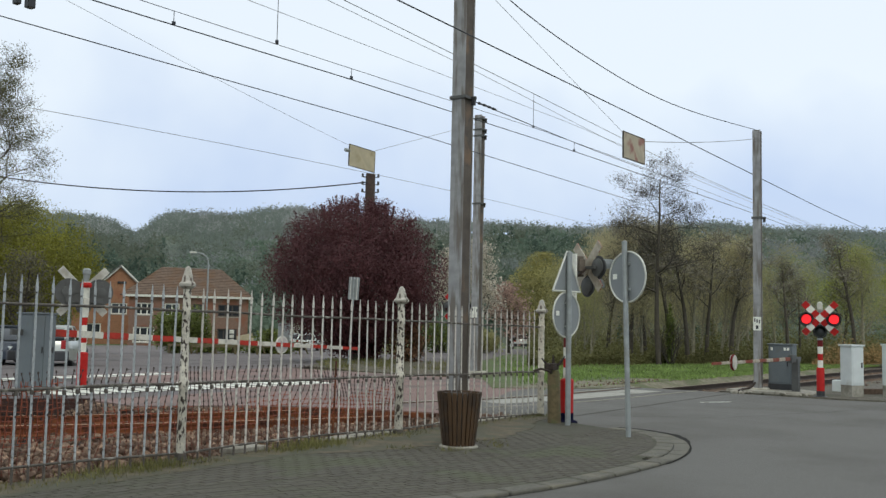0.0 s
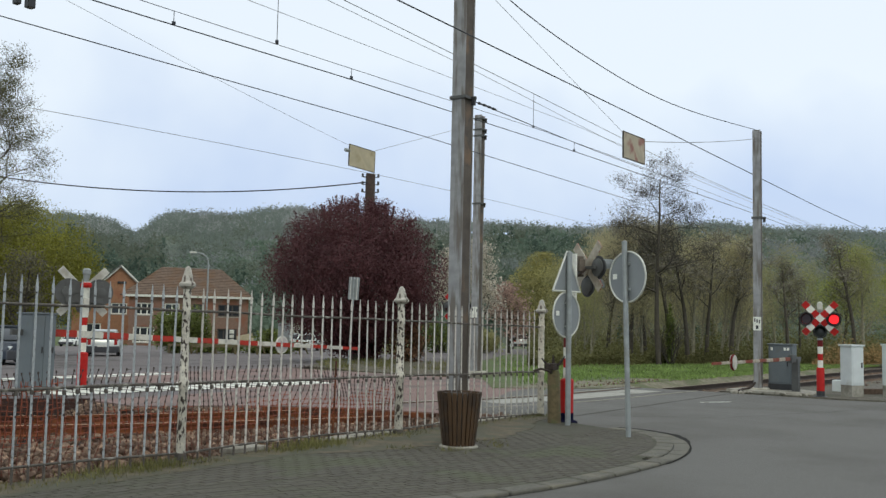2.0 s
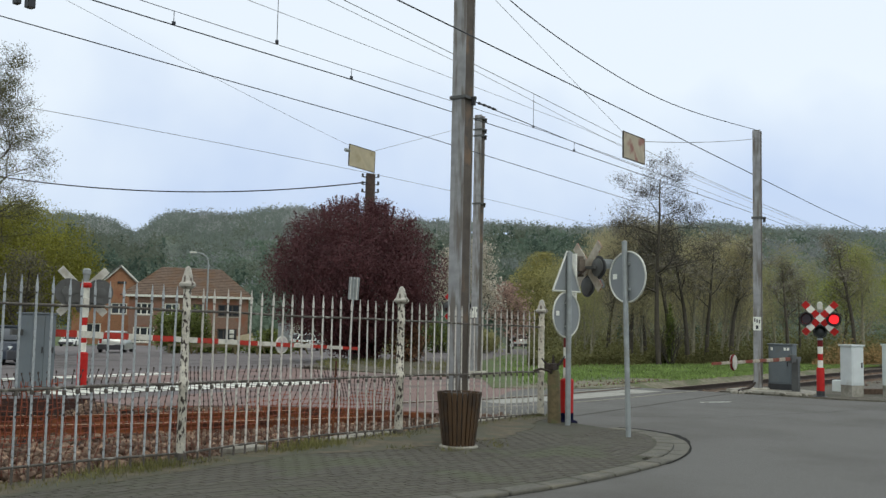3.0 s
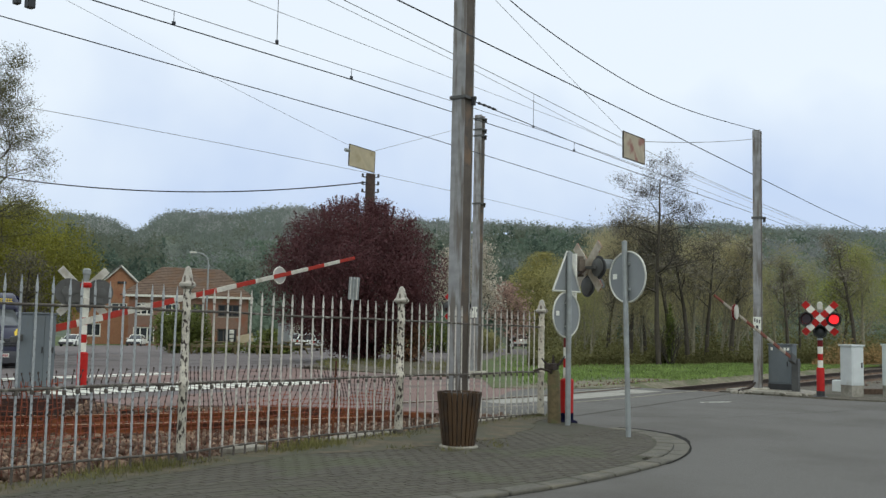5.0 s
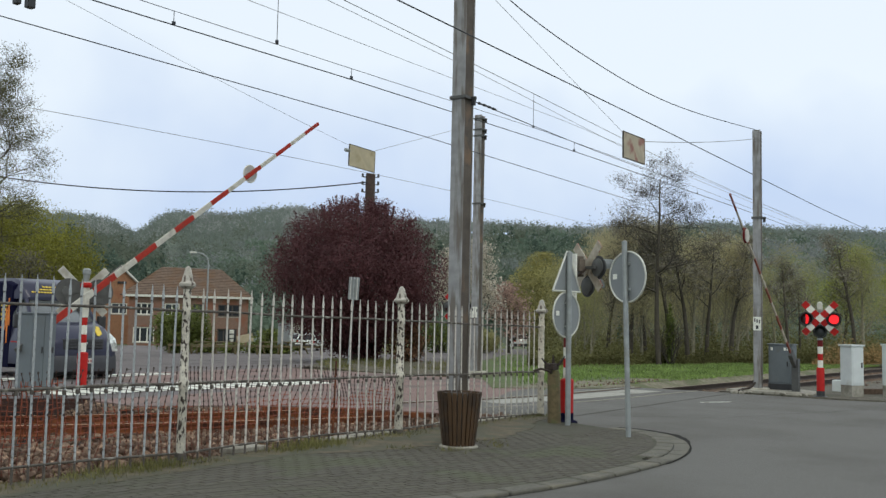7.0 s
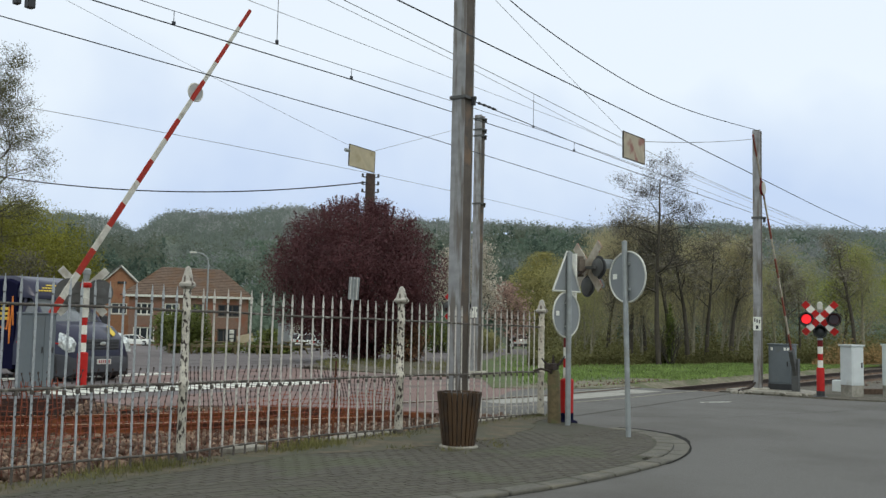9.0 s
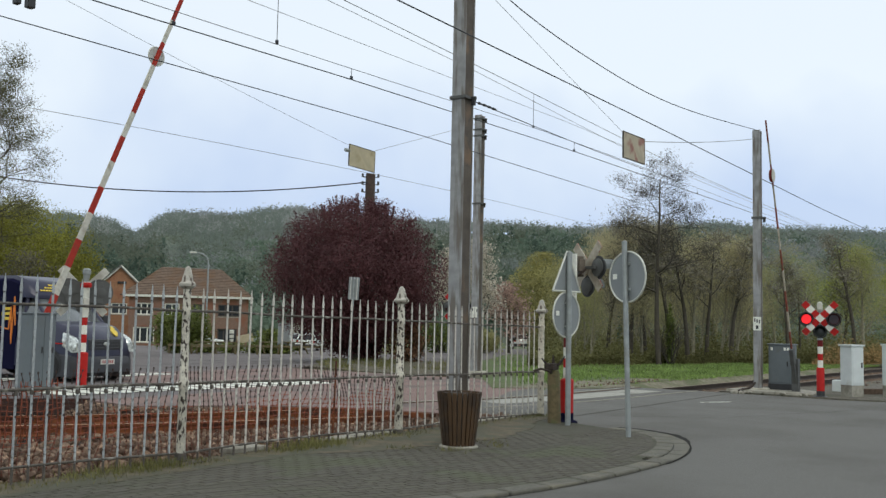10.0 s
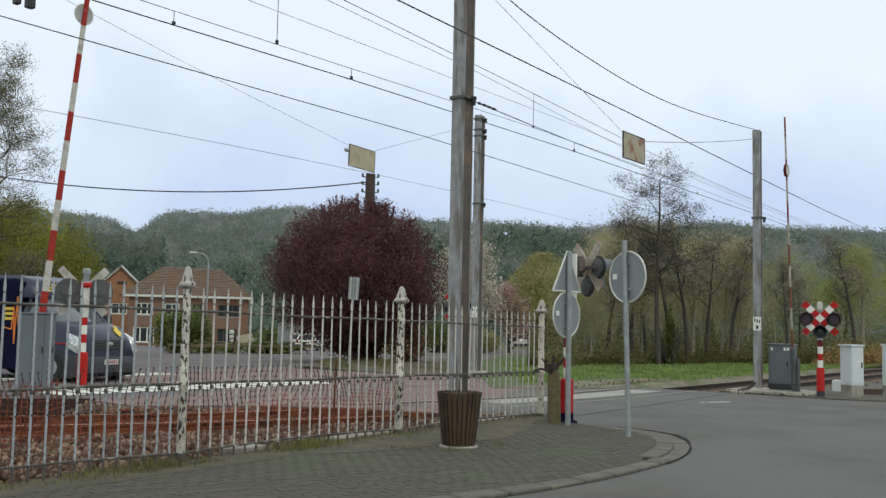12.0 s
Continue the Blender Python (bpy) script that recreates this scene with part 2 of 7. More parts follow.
BLOSSOM_FADED = mat("faded_blossom", (0.145, 0.13, 0.085), 0.7, 0, 0.25, 0.6, island=0.4, translucent=0.3)
LEAF_RUSSET = mat("dry_russet_leaf", (0.17, 0.085, 0.045), 0.8, 0, 0.3, 0.8, island=0.4, translucent=0.2)
BLOSSOM = mat("white_blossom", (0.55, 0.50, 0.45), 0.7, 0, 0.2, 0.6, island=0.35, translucent=0.3)
TWIG_DARK = mat("dark_twigs", (0.078, 0.072, 0.065), 0.95, 0, 0.2, 0.5, island=0.25, spec=0.1)
BIRCH_BUD = mat("grey_green_bud_twigs", (0.155, 0.15, 0.095), 0.9, 0, 0.25, 0.5, island=0.3, translucent=0.25, spec=0.1)
TWIG_BROWN = mat("brown_budding_twigs", (0.45, 0.40, 0.26), 0.95, 0, 0.25, 0.25, island=0.15, translucent=0.45, spec=0.1)
REED = mat("dry_tan_reeds", (0.36, 0.24, 0.12), 0.9, 0, 0.3, 0.6, island=0.3, translucent=0.3, spec=0.1)
TWIG = mat("fine_twigs", (0.22, 0.2, 0.17), 0.95, 0, 0.2, 0.5, island=0.25, spec=0.1)
BLOSSOM_PINK = mat("pink_blossom", (0.42, 0.29, 0.255), 0.7, 0, 0.2, 0.6, island=0.3, translucent=0.35)
GRASS = mat("grass_blade", (0.19, 0.27, 0.075), 0.7, 0, 0.3, 0.5, island=0.4, translucent=0.3)
WEED = mat("dry_weed", (0.155, 0.148, 0.05), 0.8, 0, 0.3, 0.8, island=0.4, translucent=0.2)
# distance haze is painted into the hill woods: colours raised and blued
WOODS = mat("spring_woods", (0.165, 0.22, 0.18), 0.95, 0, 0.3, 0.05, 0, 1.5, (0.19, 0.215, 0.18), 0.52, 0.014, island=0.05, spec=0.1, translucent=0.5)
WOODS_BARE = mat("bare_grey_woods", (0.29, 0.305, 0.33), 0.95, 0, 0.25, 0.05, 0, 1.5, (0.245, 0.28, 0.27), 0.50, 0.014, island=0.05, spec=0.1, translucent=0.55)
WOODS_DARK = mat("conifer_woods", (0.10, 0.14, 0.12), 0.95, 0, 0.3, 0.05, 0, 1.5, island=0.06, spec=0.1, translucent=0.45)
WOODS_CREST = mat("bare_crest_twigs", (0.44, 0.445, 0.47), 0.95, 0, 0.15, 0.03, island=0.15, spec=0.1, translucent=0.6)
HILL = mat("wooded_hillside", (0.125, 0.15, 0.115), 0.95, 0, 0.35, 0.12, 0.8, 0.6, (0.095, 0.105, 0.08), 0.55, 0.02)
BRICK = mat("red_brick", (0.215, 0.13, 0.102), 0.9, 0, 0.2, 6, 0.3, 40, (0.23, 0.10, 0.065), 0.56, 0.6)
BRICK_DARK = mat("sooty_red_brick", (0.085, 0.034, 0.024), 0.9, 0, 0.25, 9, 0.4, 40, (0.05, 0.024, 0.018), 0.54, 3.0, per_piece=0.3)
BRICK_ORANGE = mat("orange_brick", (0.31, 0.155, 0.09), 0.9, 0, 0.2, 6, 0.3, 40, (0.28, 0.12, 0.07), 0.56, 0.6)
ROOF_TILE = mat("brown_roof_tile", (0.135, 0.092, 0.07), 0.85, 0, 0.25, 3, 0.4, 20, (0.17, 0.10, 0.062), 0.57, 0.5, island=0.25)
ROOF_SLATE = mat("grey_roof_slate", (0.15, 0.15, 0.155), 0.8, 0, 0.2, 5, 0.3, 20, island=0.2)
TRIM = mat("white_trim", (0.72, 0.71, 0.68), 0.6, 0, 0.08, 5)
FRAME_DARK = mat("dark_brown_frame", (0.06, 0.045, 0.038), 0.6, 0, 0.1, 6)
PANE = glass_mat("window_pane", (0.03, 0.035, 0.042), 0.06)
CAR_GLASS = glass_mat("car_glass", (0.022, 0.026, 0.03), 0.05)
# base colour raised to imitate the sky mirrored in the windscreen
VAN_GLASS = mat("van_windscreen", (0.10, 0.11, 0.12), 0.1, 0.0, 0.2, 3, spec=0.9)
# the van's navy in two tones, the lighter with sky reflection painted in
NAVY_DARK = mat("dark_navy_panel_paint", (0.008, 0.008, 0.03), 0.7, 0.0, 0.08, 2, spec=0.04)
NAVY = mat("navy_van_paint", (0.02, 0.02, 0.048), 0.3, 0.0, 0.08, 2, spec=0.5)
VAN_GREY = mat("dark_grey_bumper", (0.045, 0.045, 0.053), 0.5, 0, 0.12, 6)
SILVER = mat("silver_car_paint", (0.52, 0.53, 0.54), 0.3, 0.5, 0.05, 2)
CAR_WHITE = mat("white_car_paint", (0.75, 0.76, 0.77), 0.3, 0, 0.04, 2)
CAR_BLUE = mat("dark_blue_car_paint", (0.012, 0.018, 0.032), 0.3, 0.2, 0.08, 2)
TYRE = mat("tyre", (0.025, 0.025, 0.026), 0.9, 0, 0.2, 20)
ALLOY = mat("alloy_wheel", (0.45, 0.46, 0.47), 0.35, 0.8, 0.1, 8)
LAMP_CLEAR = mat("clear_headlamp", (0.62, 0.65, 0.68), 0.15, 0.3, 0.55, 14)
TAIL = mat("tail_lamp", (0.35, 0.02, 0.02), 0.25, 0, 0.15, 10)
YELLOW = mat("yellow_lettering", (0.72, 0.52, 0.06), 0.5, 0, 0.1, 10)
ORANGE = mat("orange_stripe", (0.75, 0.22, 0.03), 0.5, 0, 0.1, 10)
PLATE = mat("pale_number_plate", (0.65, 0.63, 0.62), 0.5, 0, 0.05, 10)
PLATE_RED = mat("dull_red_bars", (0.35, 0.05, 0.06), 0.5, 0, 0.05, 10)


# ---- building helpers ----
def part(name, bm, material, parent=None, label="", smooth=False):
    """Links a bmesh as one mesh object under its thing."""
    me = bpy.data.meshes.new(name)
    bm.to_mesh(me)
    bm.free()
    if material:
        me.materials.append(material)
    if smooth:
        me.polygons.foreach_set("use_smooth", [True] * len(me.polygons))
        me.set_sharp_from_angle(angle=radians(40))
    ob = new(name, me)
    if parent:
        ob.parent = parent
    if label:
        tagged(ob, label)
    return ob


def thing(name, m, label, category, group="", kind=""):
    ob = new(name)
    ob.empty_display_size = 0.2
    ob.matrix_basis = m
    return tagged(ob, label, category, group, kind)


def pydata(name, verts, faces, material, parent=None, smooth=False):
    me = bpy.data.meshes.new(name)
    me.from_pydata([tuple(v) for v in verts], [], [tuple(f) for f in faces])
    me.materials.append(material)
    if smooth:
        me.polygons.foreach_set("use_smooth", [True] * len(me.polygons))
    ob = new(name, me)
    if parent:
        ob.parent = parent
    return ob


def quads(name, pts, material, parent=None):
    """A mesh of loose quads from an array (n, 4, 3)."""
    n = len(pts)
    me = bpy.data.meshes.new(name)
    me.vertices.add(4 * n)
    me.vertices.foreach_set("co", np.asarray(pts, dtype=np.float32).ravel())
    me.loops.add(4 * n)
    me.loops.foreach_set("vertex_index", np.arange(4 * n, dtype=np.int32))
    me.polygons.add(n)
    me.polygons.foreach_set("loop_start", np.arange(0, 4 * n, 4, dtype=np.int32))
    me.update()
    me.validate()
    me.materials.append(material)
    ob = new(name, me)
    if parent:
        ob.parent = parent
    return ob


def box(bm, c, s, m=None, bevel=0.0):
    geo = bmesh.ops.create_cube(bm, size=1.0)
    mm = Matrix.Translation(c) @ Matrix.Diagonal((*s, 1))
    if m is not None:
        mm = m @ mm
    bmesh.ops.transform(bm, matrix=mm, verts=geo["verts"])
    if bevel:
        edges = {e for v in geo["verts"] for e in v.link_edges}
        bmesh.ops.bevel(bm, geom=list(edges), offset=bevel, segments=2, affect="EDGES", profile=0.6)
    return bm


def rod(bm, a, b, r0, r1=None, n=12, caps=True):
    a, b = Vector(a), Vector(b)
    d = b - a
    geo = bmesh.ops.create_cone(bm, cap_ends=caps, segments=n, radius1=r0, radius2=r0 if r1 is None else r1, depth=d.length)
    q = Vector((0, 0, 1)).rotation_difference(d.normalized()).to_matrix().to_4x4()
    bmesh.ops.transform(bm, matrix=Matrix.Translation((a + b) / 2) @ q, verts=geo["verts"])
    return bm


def lathe(bm, profile, n=20, m=None):
    """Turned shape round z from (radius, z) pairs."""
    rings = []
    for r, z in profile:
        ring = []
        for k in range(n):
            p = Vector((r * math.cos(2 * math.pi * k / n), r * math.sin(2 * math.pi * k / n), z))
            ring.append(bm.verts.new(m @ p if m is not None else p))
        rings.append(ring)
    for a, b in zip(rings, rings[1:]):
        for k in range(n):
            bm.faces.new((a[k], a[(k + 1) % n], b[(k + 1) % n], b[k]))
    bm.faces.new(rings[0][::-1])
    bm.faces.new(rings[-1])
    return bm


def tube(bm, pts, r, n=6):
    """A tube of one radius along points."""
    pts = [Vector(p) for p in pts]
    rings = []
    for i, p in enumerate(pts):
        d = (pts[min(i + 1, len(pts) - 1)] - pts[max(i - 1, 0)]).normalized()
        side = d.orthogonal().normalized() if abs(d.z) > 0.95 else d.cross(Vector((0, 0, 1))).normalized()
        up = side.cross(d)
        rings.append([bm.verts.new(p + r * (math.cos(2 * math.pi * k / n) * side + math.sin(2 * math.pi * k / n) * up)) for k in range(n)])
    for a, b in zip(rings, rings[1:]):
        for k in range(n):
            bm.faces.new((a[k], a[(k + 1) % n], b[(k + 1) % n], b[k]))
    bm.faces.new(rings[0][::-1])
    bm.faces.new(rings[-1])
    return bm


def slab(bm, outline, z0, z1):
    """An upright prism over an outline of (x, y)."""
    low = [bm.verts.new((x, y, z0)) for x, y in outline]
    top = [bm.verts.new((x, y, z1)) for x, y in outline]
    n = len(outline)
    bm.faces.new(low[::-1])
    bm.faces.new(top)
    for k in range(n):
        bm.faces.new((low[k], low[(k + 1) % n], top[(k + 1) % n], top[k]))
    bmesh.ops.recalc_face_normals(bm, faces=bm.faces)
    return bm


def bars(bm, x, z, w, h, n, depth, y):
    """Plain bars in place of small lettering, in the plane y."""
    step = w / n
    for k in range(n):
        box(bm, (x - w / 2 + (k + 0.5) * step, y, z), (step * 0.62, depth, h))
    return bm


def B():
    return bmesh.new()


def ground_base(x, y):
    """The soil: lower under the railway, a little below the roads elsewhere."""
    low = 0.45 if (-23 < x < -5 and y < 23) or (-13 < x < -3 and y < 75) else 0.045
    return ground_z(x, y) - low


def ground_z(x, y):
    """The land falls gently away behind the level crossing."""
    return -0.0225 * max(0.0, min(-x - 22.5, 90.0))


# ---- ground, roads, paving ----
def build_ground():
    xs = sorted(set([-2500, -1500, -900, -600, -400, -250, -160] + list(range(-120, 61, 3)) + [90, 140, 250, 500, 1000, 2500]))
    ys = sorted(set([-2500, -1000, -500, -250, -120, -60] + list(range(-30, 151, 3)) + [200, 300, 450, 700, 1200, 2500]))
    verts = [(x, y, ground_base(x, y)) for y in ys for x in xs]
    w = len(xs)
    faces = [(j * w + i, j * w + i + 1, (j + 1) * w + i + 1, (j + 1) * w + i) for j in range(len(ys) - 1) for i in range(w - 1)]
    g = pydata("ground", verts, faces, GRASS_SOIL)
    tagged(g, "grassy valley ground of soil and short turf", "ground", kind="structure")


def sheet(name, x0, x1, y0, y1, lift, material, label, step=3.0):
    nx, ny = max(1, round((x1 - x0) / step)), max(1, round((y1 - y0) / step))
    verts = [(x0 + (x1 - x0) * i / nx, y0 + (y1 - y0) * j / ny, 0) for j in range(ny + 1) for i in range(nx + 1)]
    verts = [(x, y, ground_z(x, y) + lift) for x, y, _ in verts]
    w = nx + 1
    faces = [(j * w + i, j * w + i + 1, (j + 1) * w + i + 1, (j + 1) * w + i) for j in range(ny) for i in range(nx)]
    return tagged(pydata(name, verts, faces, material), label, name.split("_")[0], kind="structure")


build_ground()
sheet("road_near", -7.6, 40, -30, 23.6, 0.0, ASPHALT, "grey asphalt road with faint cracks and patches", 2.0)
sheet("road_far", -103, -22.4, 6, 78, 0.0, ASPHALT_OLD, "worn grey asphalt street behind the crossing", 3.0)
sheet("trackbed", -22.9, -8.0, -12, 16, -0.27, BALLAST_SOIL, "brown ballast bed with rusty dust", 2.0)
sheet("trackbed_far", -12.6, -5.0, 23.6, 72, -0.22, GRAVEL, "brown ballast bed beyond the crossing", 2.0)


def kerb_line():
    """The pavement's outer edge: along the road, then round the corner to the fence's end."""
    pts = [(max(-5.05 - 0.24 * (6.2 - y), -6.1), y) for y in [-14 + 0.5 * k for k in range(40)]]
    for k in range(0, 34):
        a = radians(-53 + k * 4.5)
        pts.append((-6.1 + 2.02 * math.cos(a), 10.2 + (3.55 if a > 0 else 5.0) * math.sin(a)))
    return [q for q in pts if not (q[0] < -6.9 and q[1] > 12)]


def build_pavement():
    edge = kerb_line()
    length = [0.0]
    for a, b in zip(edge, edge[1:]):
        length.append(length[-1] + math.dist(a, b))
    turn = next(length[k] for k in range(len(edge)) if edge[k][1] > 10.4)

    def along(s, off=0.0):
        s = max(0.0, min(s, length[-1] - 1e-4))
        k = max(i for i in range(len(length)) if length[i] <= s)
        k = min(k, len(edge) - 2)
        f = (s - length[k]) / (length[k + 1] - length[k])
        a, b = Vector(edge[k]), Vector(edge[k + 1])
        d = (b - a).normalized()
        q = a.lerp(b, f)
        return q.x - d.y * off, q.y + d.x * off

    bm = B()
    outline = [along(v, 0.1 if v < turn else 0.3) for v in length] + [(-7.75, 14.2), (-7.75, -14)]
    slab(bm, outline, -0.08, 0.0292)
    p = tagged(part("pavement", bm, JOINT), "grey-green concrete block pavement with mossy sandy joints", "pavement", kind="structure")
    # kerb stones, set back behind a flat gutter row on the corner
    s = 0.0
    while s < length[-1] - 0.3:
        step = 0.56 if s < turn - 0.5 else 0.40
        back = 0.0 if s < turn else 0.20
        e = min(s + step - 0.04, length[-1])
        bm = B()
        a = [along(s + (e - s) * k / 3, back) for k in range(4)]
        b = [along(s + (e - s) * k / 3, back + 0.22) for k in range(4)]
        slab(bm, a + b[::-1], -0.05, 0.036 + random.uniform(-0.004, 0.005))
        bmesh.ops.bevel(bm, geom=[ed for ed in bm.edges if all(v.co.z > 0 for v in ed.verts)], offset=0.012, segments=1, affect="EDGES")
        part("kerb_stone", bm, KERB, p)
        s += step
    s = turn
    while s < length[-1] - 0.4:
        bm = B()
        a = [along(s + 0.385 * k / 2, 0.0) for k in range(3)]
        b = [along(s + 0.385 * k / 2, 0.19) for k in range(3)]
        slab(bm, a + b[::-1], -0.05, 0.014 + random.uniform(-0.003, 0.003))
        part("gutter_block", bm, KERB, p)
        s += 0.40
    # dark open joint where the asphalt meets the blocks
    bm = B()
    q = []
    s = 9.0
    while s < length[-1] - 0.1:
        wy = along(s, 0.0)[1]
        w = 0.006 if s < turn else 0.03 if wy < 12.5 else 0.03 + 0.15 * min(1.0, (wy - 12.5) / 0.9) * (1 + 0.5 * noise.noise((s * 2.1, 0, 0)) + 0.35 * noise.noise((s * 6.0, 4, 0)))
        q.append((along(s, -w), along(s, 0.1 if s < turn else 0.3)))
        s += 0.08
    v = [[bm.verts.new((*a, 0.005)), bm.verts.new((*b, 0.009))] for a, b in q]
    for a, b in zip(v, v[1:]):
        bm.faces.new((a[0], b[0], b[1], a[1]))
    part("open_joint", bm, TAR, p)
    # block paving in rows that run with the kerb
    rest_v, rest_f, tops = [], [], []
    row, off = 0, 0.24
    while off < 1.45:
        s = 6.0 + (row % 2) * 0.105
        while s < length[-1] - 0.2:
            a0, a1 = along(s + 0.004, off + 0.004), along(s + 0.204, off + 0.004)
            b0, b1 = along(s + 0.004, off + 0.100), along(s + 0.204, off + 0.100)
            quad = [Vector(a0), Vector(a1), Vector(b1), Vector(b0)]
            s += 0.21
            if s > turn - 0.02 and off < 0.42:
                continue
            w0, w1 = (quad[1] - quad[0]).length, (quad[2] - quad[3]).length
            if w0 < 0.08 or w1 < 0.05 or min(c.x for c in quad) < -7.7 or max(c.y for c in quad) > 14.2:
                continue
            if (quad[1] - quad[0]).cross(quad[3] - quad[0]) < 0.004:
                continue
            tops.append(quad)
        off += 0.105
        row += 1
    ring = [Vector(along(2.0 + 0.1 * k, 1.30)) for k in range(int((length[-1] - 2.0) / 0.1))]
    inner = [Vector(along(2.0 + 0.1 * k, 0.0)) for k in range(int((length[-1] - 2.0) / 0.1))]
    for i in range(34):
        for j in range(62):
            x, y = -7.68 + 0.105 * i, 1.5 + 0.21 * j + (i % 2) * 0.105
            c = Vector((x + 0.05, y + 0.1))
            if c.x > -6.05 - 0.24 * max(0.0, 6.2 - y) and y < 7.0:
                continue
            if y > 14.0 or min((c - q).length for q in inner if abs(q.y - c.y) < 2.6) < 1.57:
                continue
            tops.append([Vector((x, y)), Vector((x + 0.097, y)), Vector((x + 0.097, y + 0.2)), Vector((x, y + 0.2))])
    chosen = 0
    for quad in tops:
        z = 0.0325 + random.uniform(-0.0012, 0.0016)
        c = sum(quad, Vector((0, 0))) / 4
        v = [(q.x, q.y, 0.0) for q in quad] + [(c.x + (q.x - c.x) * 0.95, c.y + (q.y - c.y) * 0.93, z) for q in quad]
        f = [(4, 5, 6, 7), (0, 1, 5, 4), (1, 2, 6, 5), (2, 3, 7, 6), (3, 0, 4, 7)]
        if chosen < 300 and 8.2 < c.y < 10.6 and -6.4 < c.x:
            pydata("paver", v, f, PAVER_PIECE, p)
            chosen += 1
        else:
            k = len(rest_v)
            rest_v += v
            rest_f += [tuple(i + k for i in g) for g in f]
    tagged(pydata("paver_field", rest_v, rest_f, PAVER, p), kind="stuff")
    # bare sandy strip along the fence foot
    bm = B()
    inside, outside = [], []
    for k in range(240):
        y = 2.0 + 0.05125 * k
        inside.append((-7.42 + 0.10 * noise.noise((y * 1.3, 0, 0)) + 0.09 * noise.noise((y * 4, 3, 0)) + 0.06 * noise.noise((y * 11, 7, 0)) + (0.8 if 8.1 < y < 13.6 else 0.0) * math.sin((y - 8.1) * 0.571), y))
        outside.append((-8.0, y))
    slab(bm, inside + outside[::-1], -0.05, 0.036)
    tagged(part("dirt_strip", bm, EARTH), "bare sandy soil strip along the fence foot", "soil", kind="structure")
    # old cracks in the asphalt
    rng = random.Random(8)
    cracks = thing("road_cracks", pose(0, 0, 0), "dark cracks wandering over the asphalt", "road crack", kind="structure")
    for pts in (((-8.2, 17.2), (-7.2, 17.7), (-5.6, 18.0)), ((-7.5, 15.3), (-5.6, 16.6), (-3.6, 21.6)), ((-7.3, 20.9), (-5.2, 21.3), (-1.5, 20.6))):
        bm = B()
        path = []
        for a, b in zip(pts, pts[1:]):
            for k in range(14):
                path.append(Vector(a).lerp(Vector(b), k / 14) + Vector((rng.gauss(0, 0.06), rng.gauss(0, 0.06))))
        prev = None
        for a, b in zip(path, path[1:]):
            d = (b - a).normalized()
            n = Vector((-d.y, d.x)) * rng.uniform(0.004, 0.012)
            cur = (bm.verts.new((*(a + n), 0.0045)), bm.verts.new((*(a - n), 0.0045)))
            if prev:
                bm.faces.new((prev[0], cur[0], cur[1], prev[1]))
            prev = cur
        part("crack", bm, TAR, cracks)


# ---- railway ----
def centre_near(y):
    """The track's centre line: bending away from the fence on this side of the crossing, nearly straight beyond it."""
    c = -9.34 + 0.055 * (y - 20)
    if y < 8:
        return c - 0.027 * 144 - 0.648 * (8 - y)
    return c - (0.027 * (20 - y) ** 2 if y < 20 else 0.0)


def build_track(name, centre, y0, y1):
    t = thing(name, pose(0, 0, 0), "single railway track of rusty rails on weathered sleepers", "railway track", "", "structure")
    ys = [y0 + k * 0.75 for k in range(int((y1 - y0) / 0.75) + 1)]
    prof = [(-0.07, 0.0), (-0.07, 0.015), (-0.012, 0.035), (-0.012, 0.11), (-0.036, 0.12), (-0.036, 0.155), (0.036, 0.155), (0.036, 0.12), (0.012, 0.11), (0.012, 0.035), (0.07, 0.015), (0.07, 0.0)]
    def across(y):
        """The direction square to the rails."""
        d = Vector((centre(y + 0.1) - centre(y - 0.1), 0.2)).normalized()
        return d.y, -d.x

    for side in (-0.755, 0.755):
        verts, faces = [], []
        for y in ys:
            sx, sy = across(y)
            for px, pz in prof:
                verts.append((centre(y) + (side + px) * sx, y + (side + px) * sy, pz - 0.215))
        n = len(prof)
        for j in range(len(ys) - 1):
            for k in range(n):
                faces.append((j * n + k, j * n + (k + 1) % n, (j + 1) * n + (k + 1) % n, (j + 1) * n + k))
        cut = next(j for j, y in enumerate(ys) if y > 22.5)
        pydata("rail", verts[:(cut + 1) * n], faces[:cut * n], RUST, t)
        pydata("rail", verts[cut * n:], [tuple(i - cut * n for i in f) for f in faces[cut * n:]], RAIL_OLD, t)
        v2, f2 = [], []
        for y in ys:
            sx, sy = across(y)
            v2 += [(centre(y) + (side + e) * sx, y + (side + e) * sy, -0.057) for e in (-0.03, 0.03)]
        for j in range(len(ys) - 1):
            f2.append((2 * j, 2 * j + 1, 2 * j + 3, 2 * j + 2))
        pydata("rail_head", v2[:2 * cut + 2], f2[:cut], RAIL_TOP, t)
        pydata("rail_head", v2[2 * cut:], [tuple(i - 2 * cut for i in f) for f in f2[cut:]], RAIL_OLD_TOP, t)
    bm = B()
    box(bm, (0, 0, 0), (2.5, 0.24, 0.12), None, 0.015)
    first = part("sleeper", bm, SLEEPER, t)
    y, k = y0, 0
    while y < y1:
        if not 13.2 < y < 23.8:
            o = first if k == 0 else new("sleeper", first.data)
            o.parent = t
            sx, sy = across(y)
            o.matrix_basis = pose(centre(y), y, -0.265, 0, 0, math.degrees(math.atan2(sy, sx)))
            k += 1
        y += 0.58
    return t


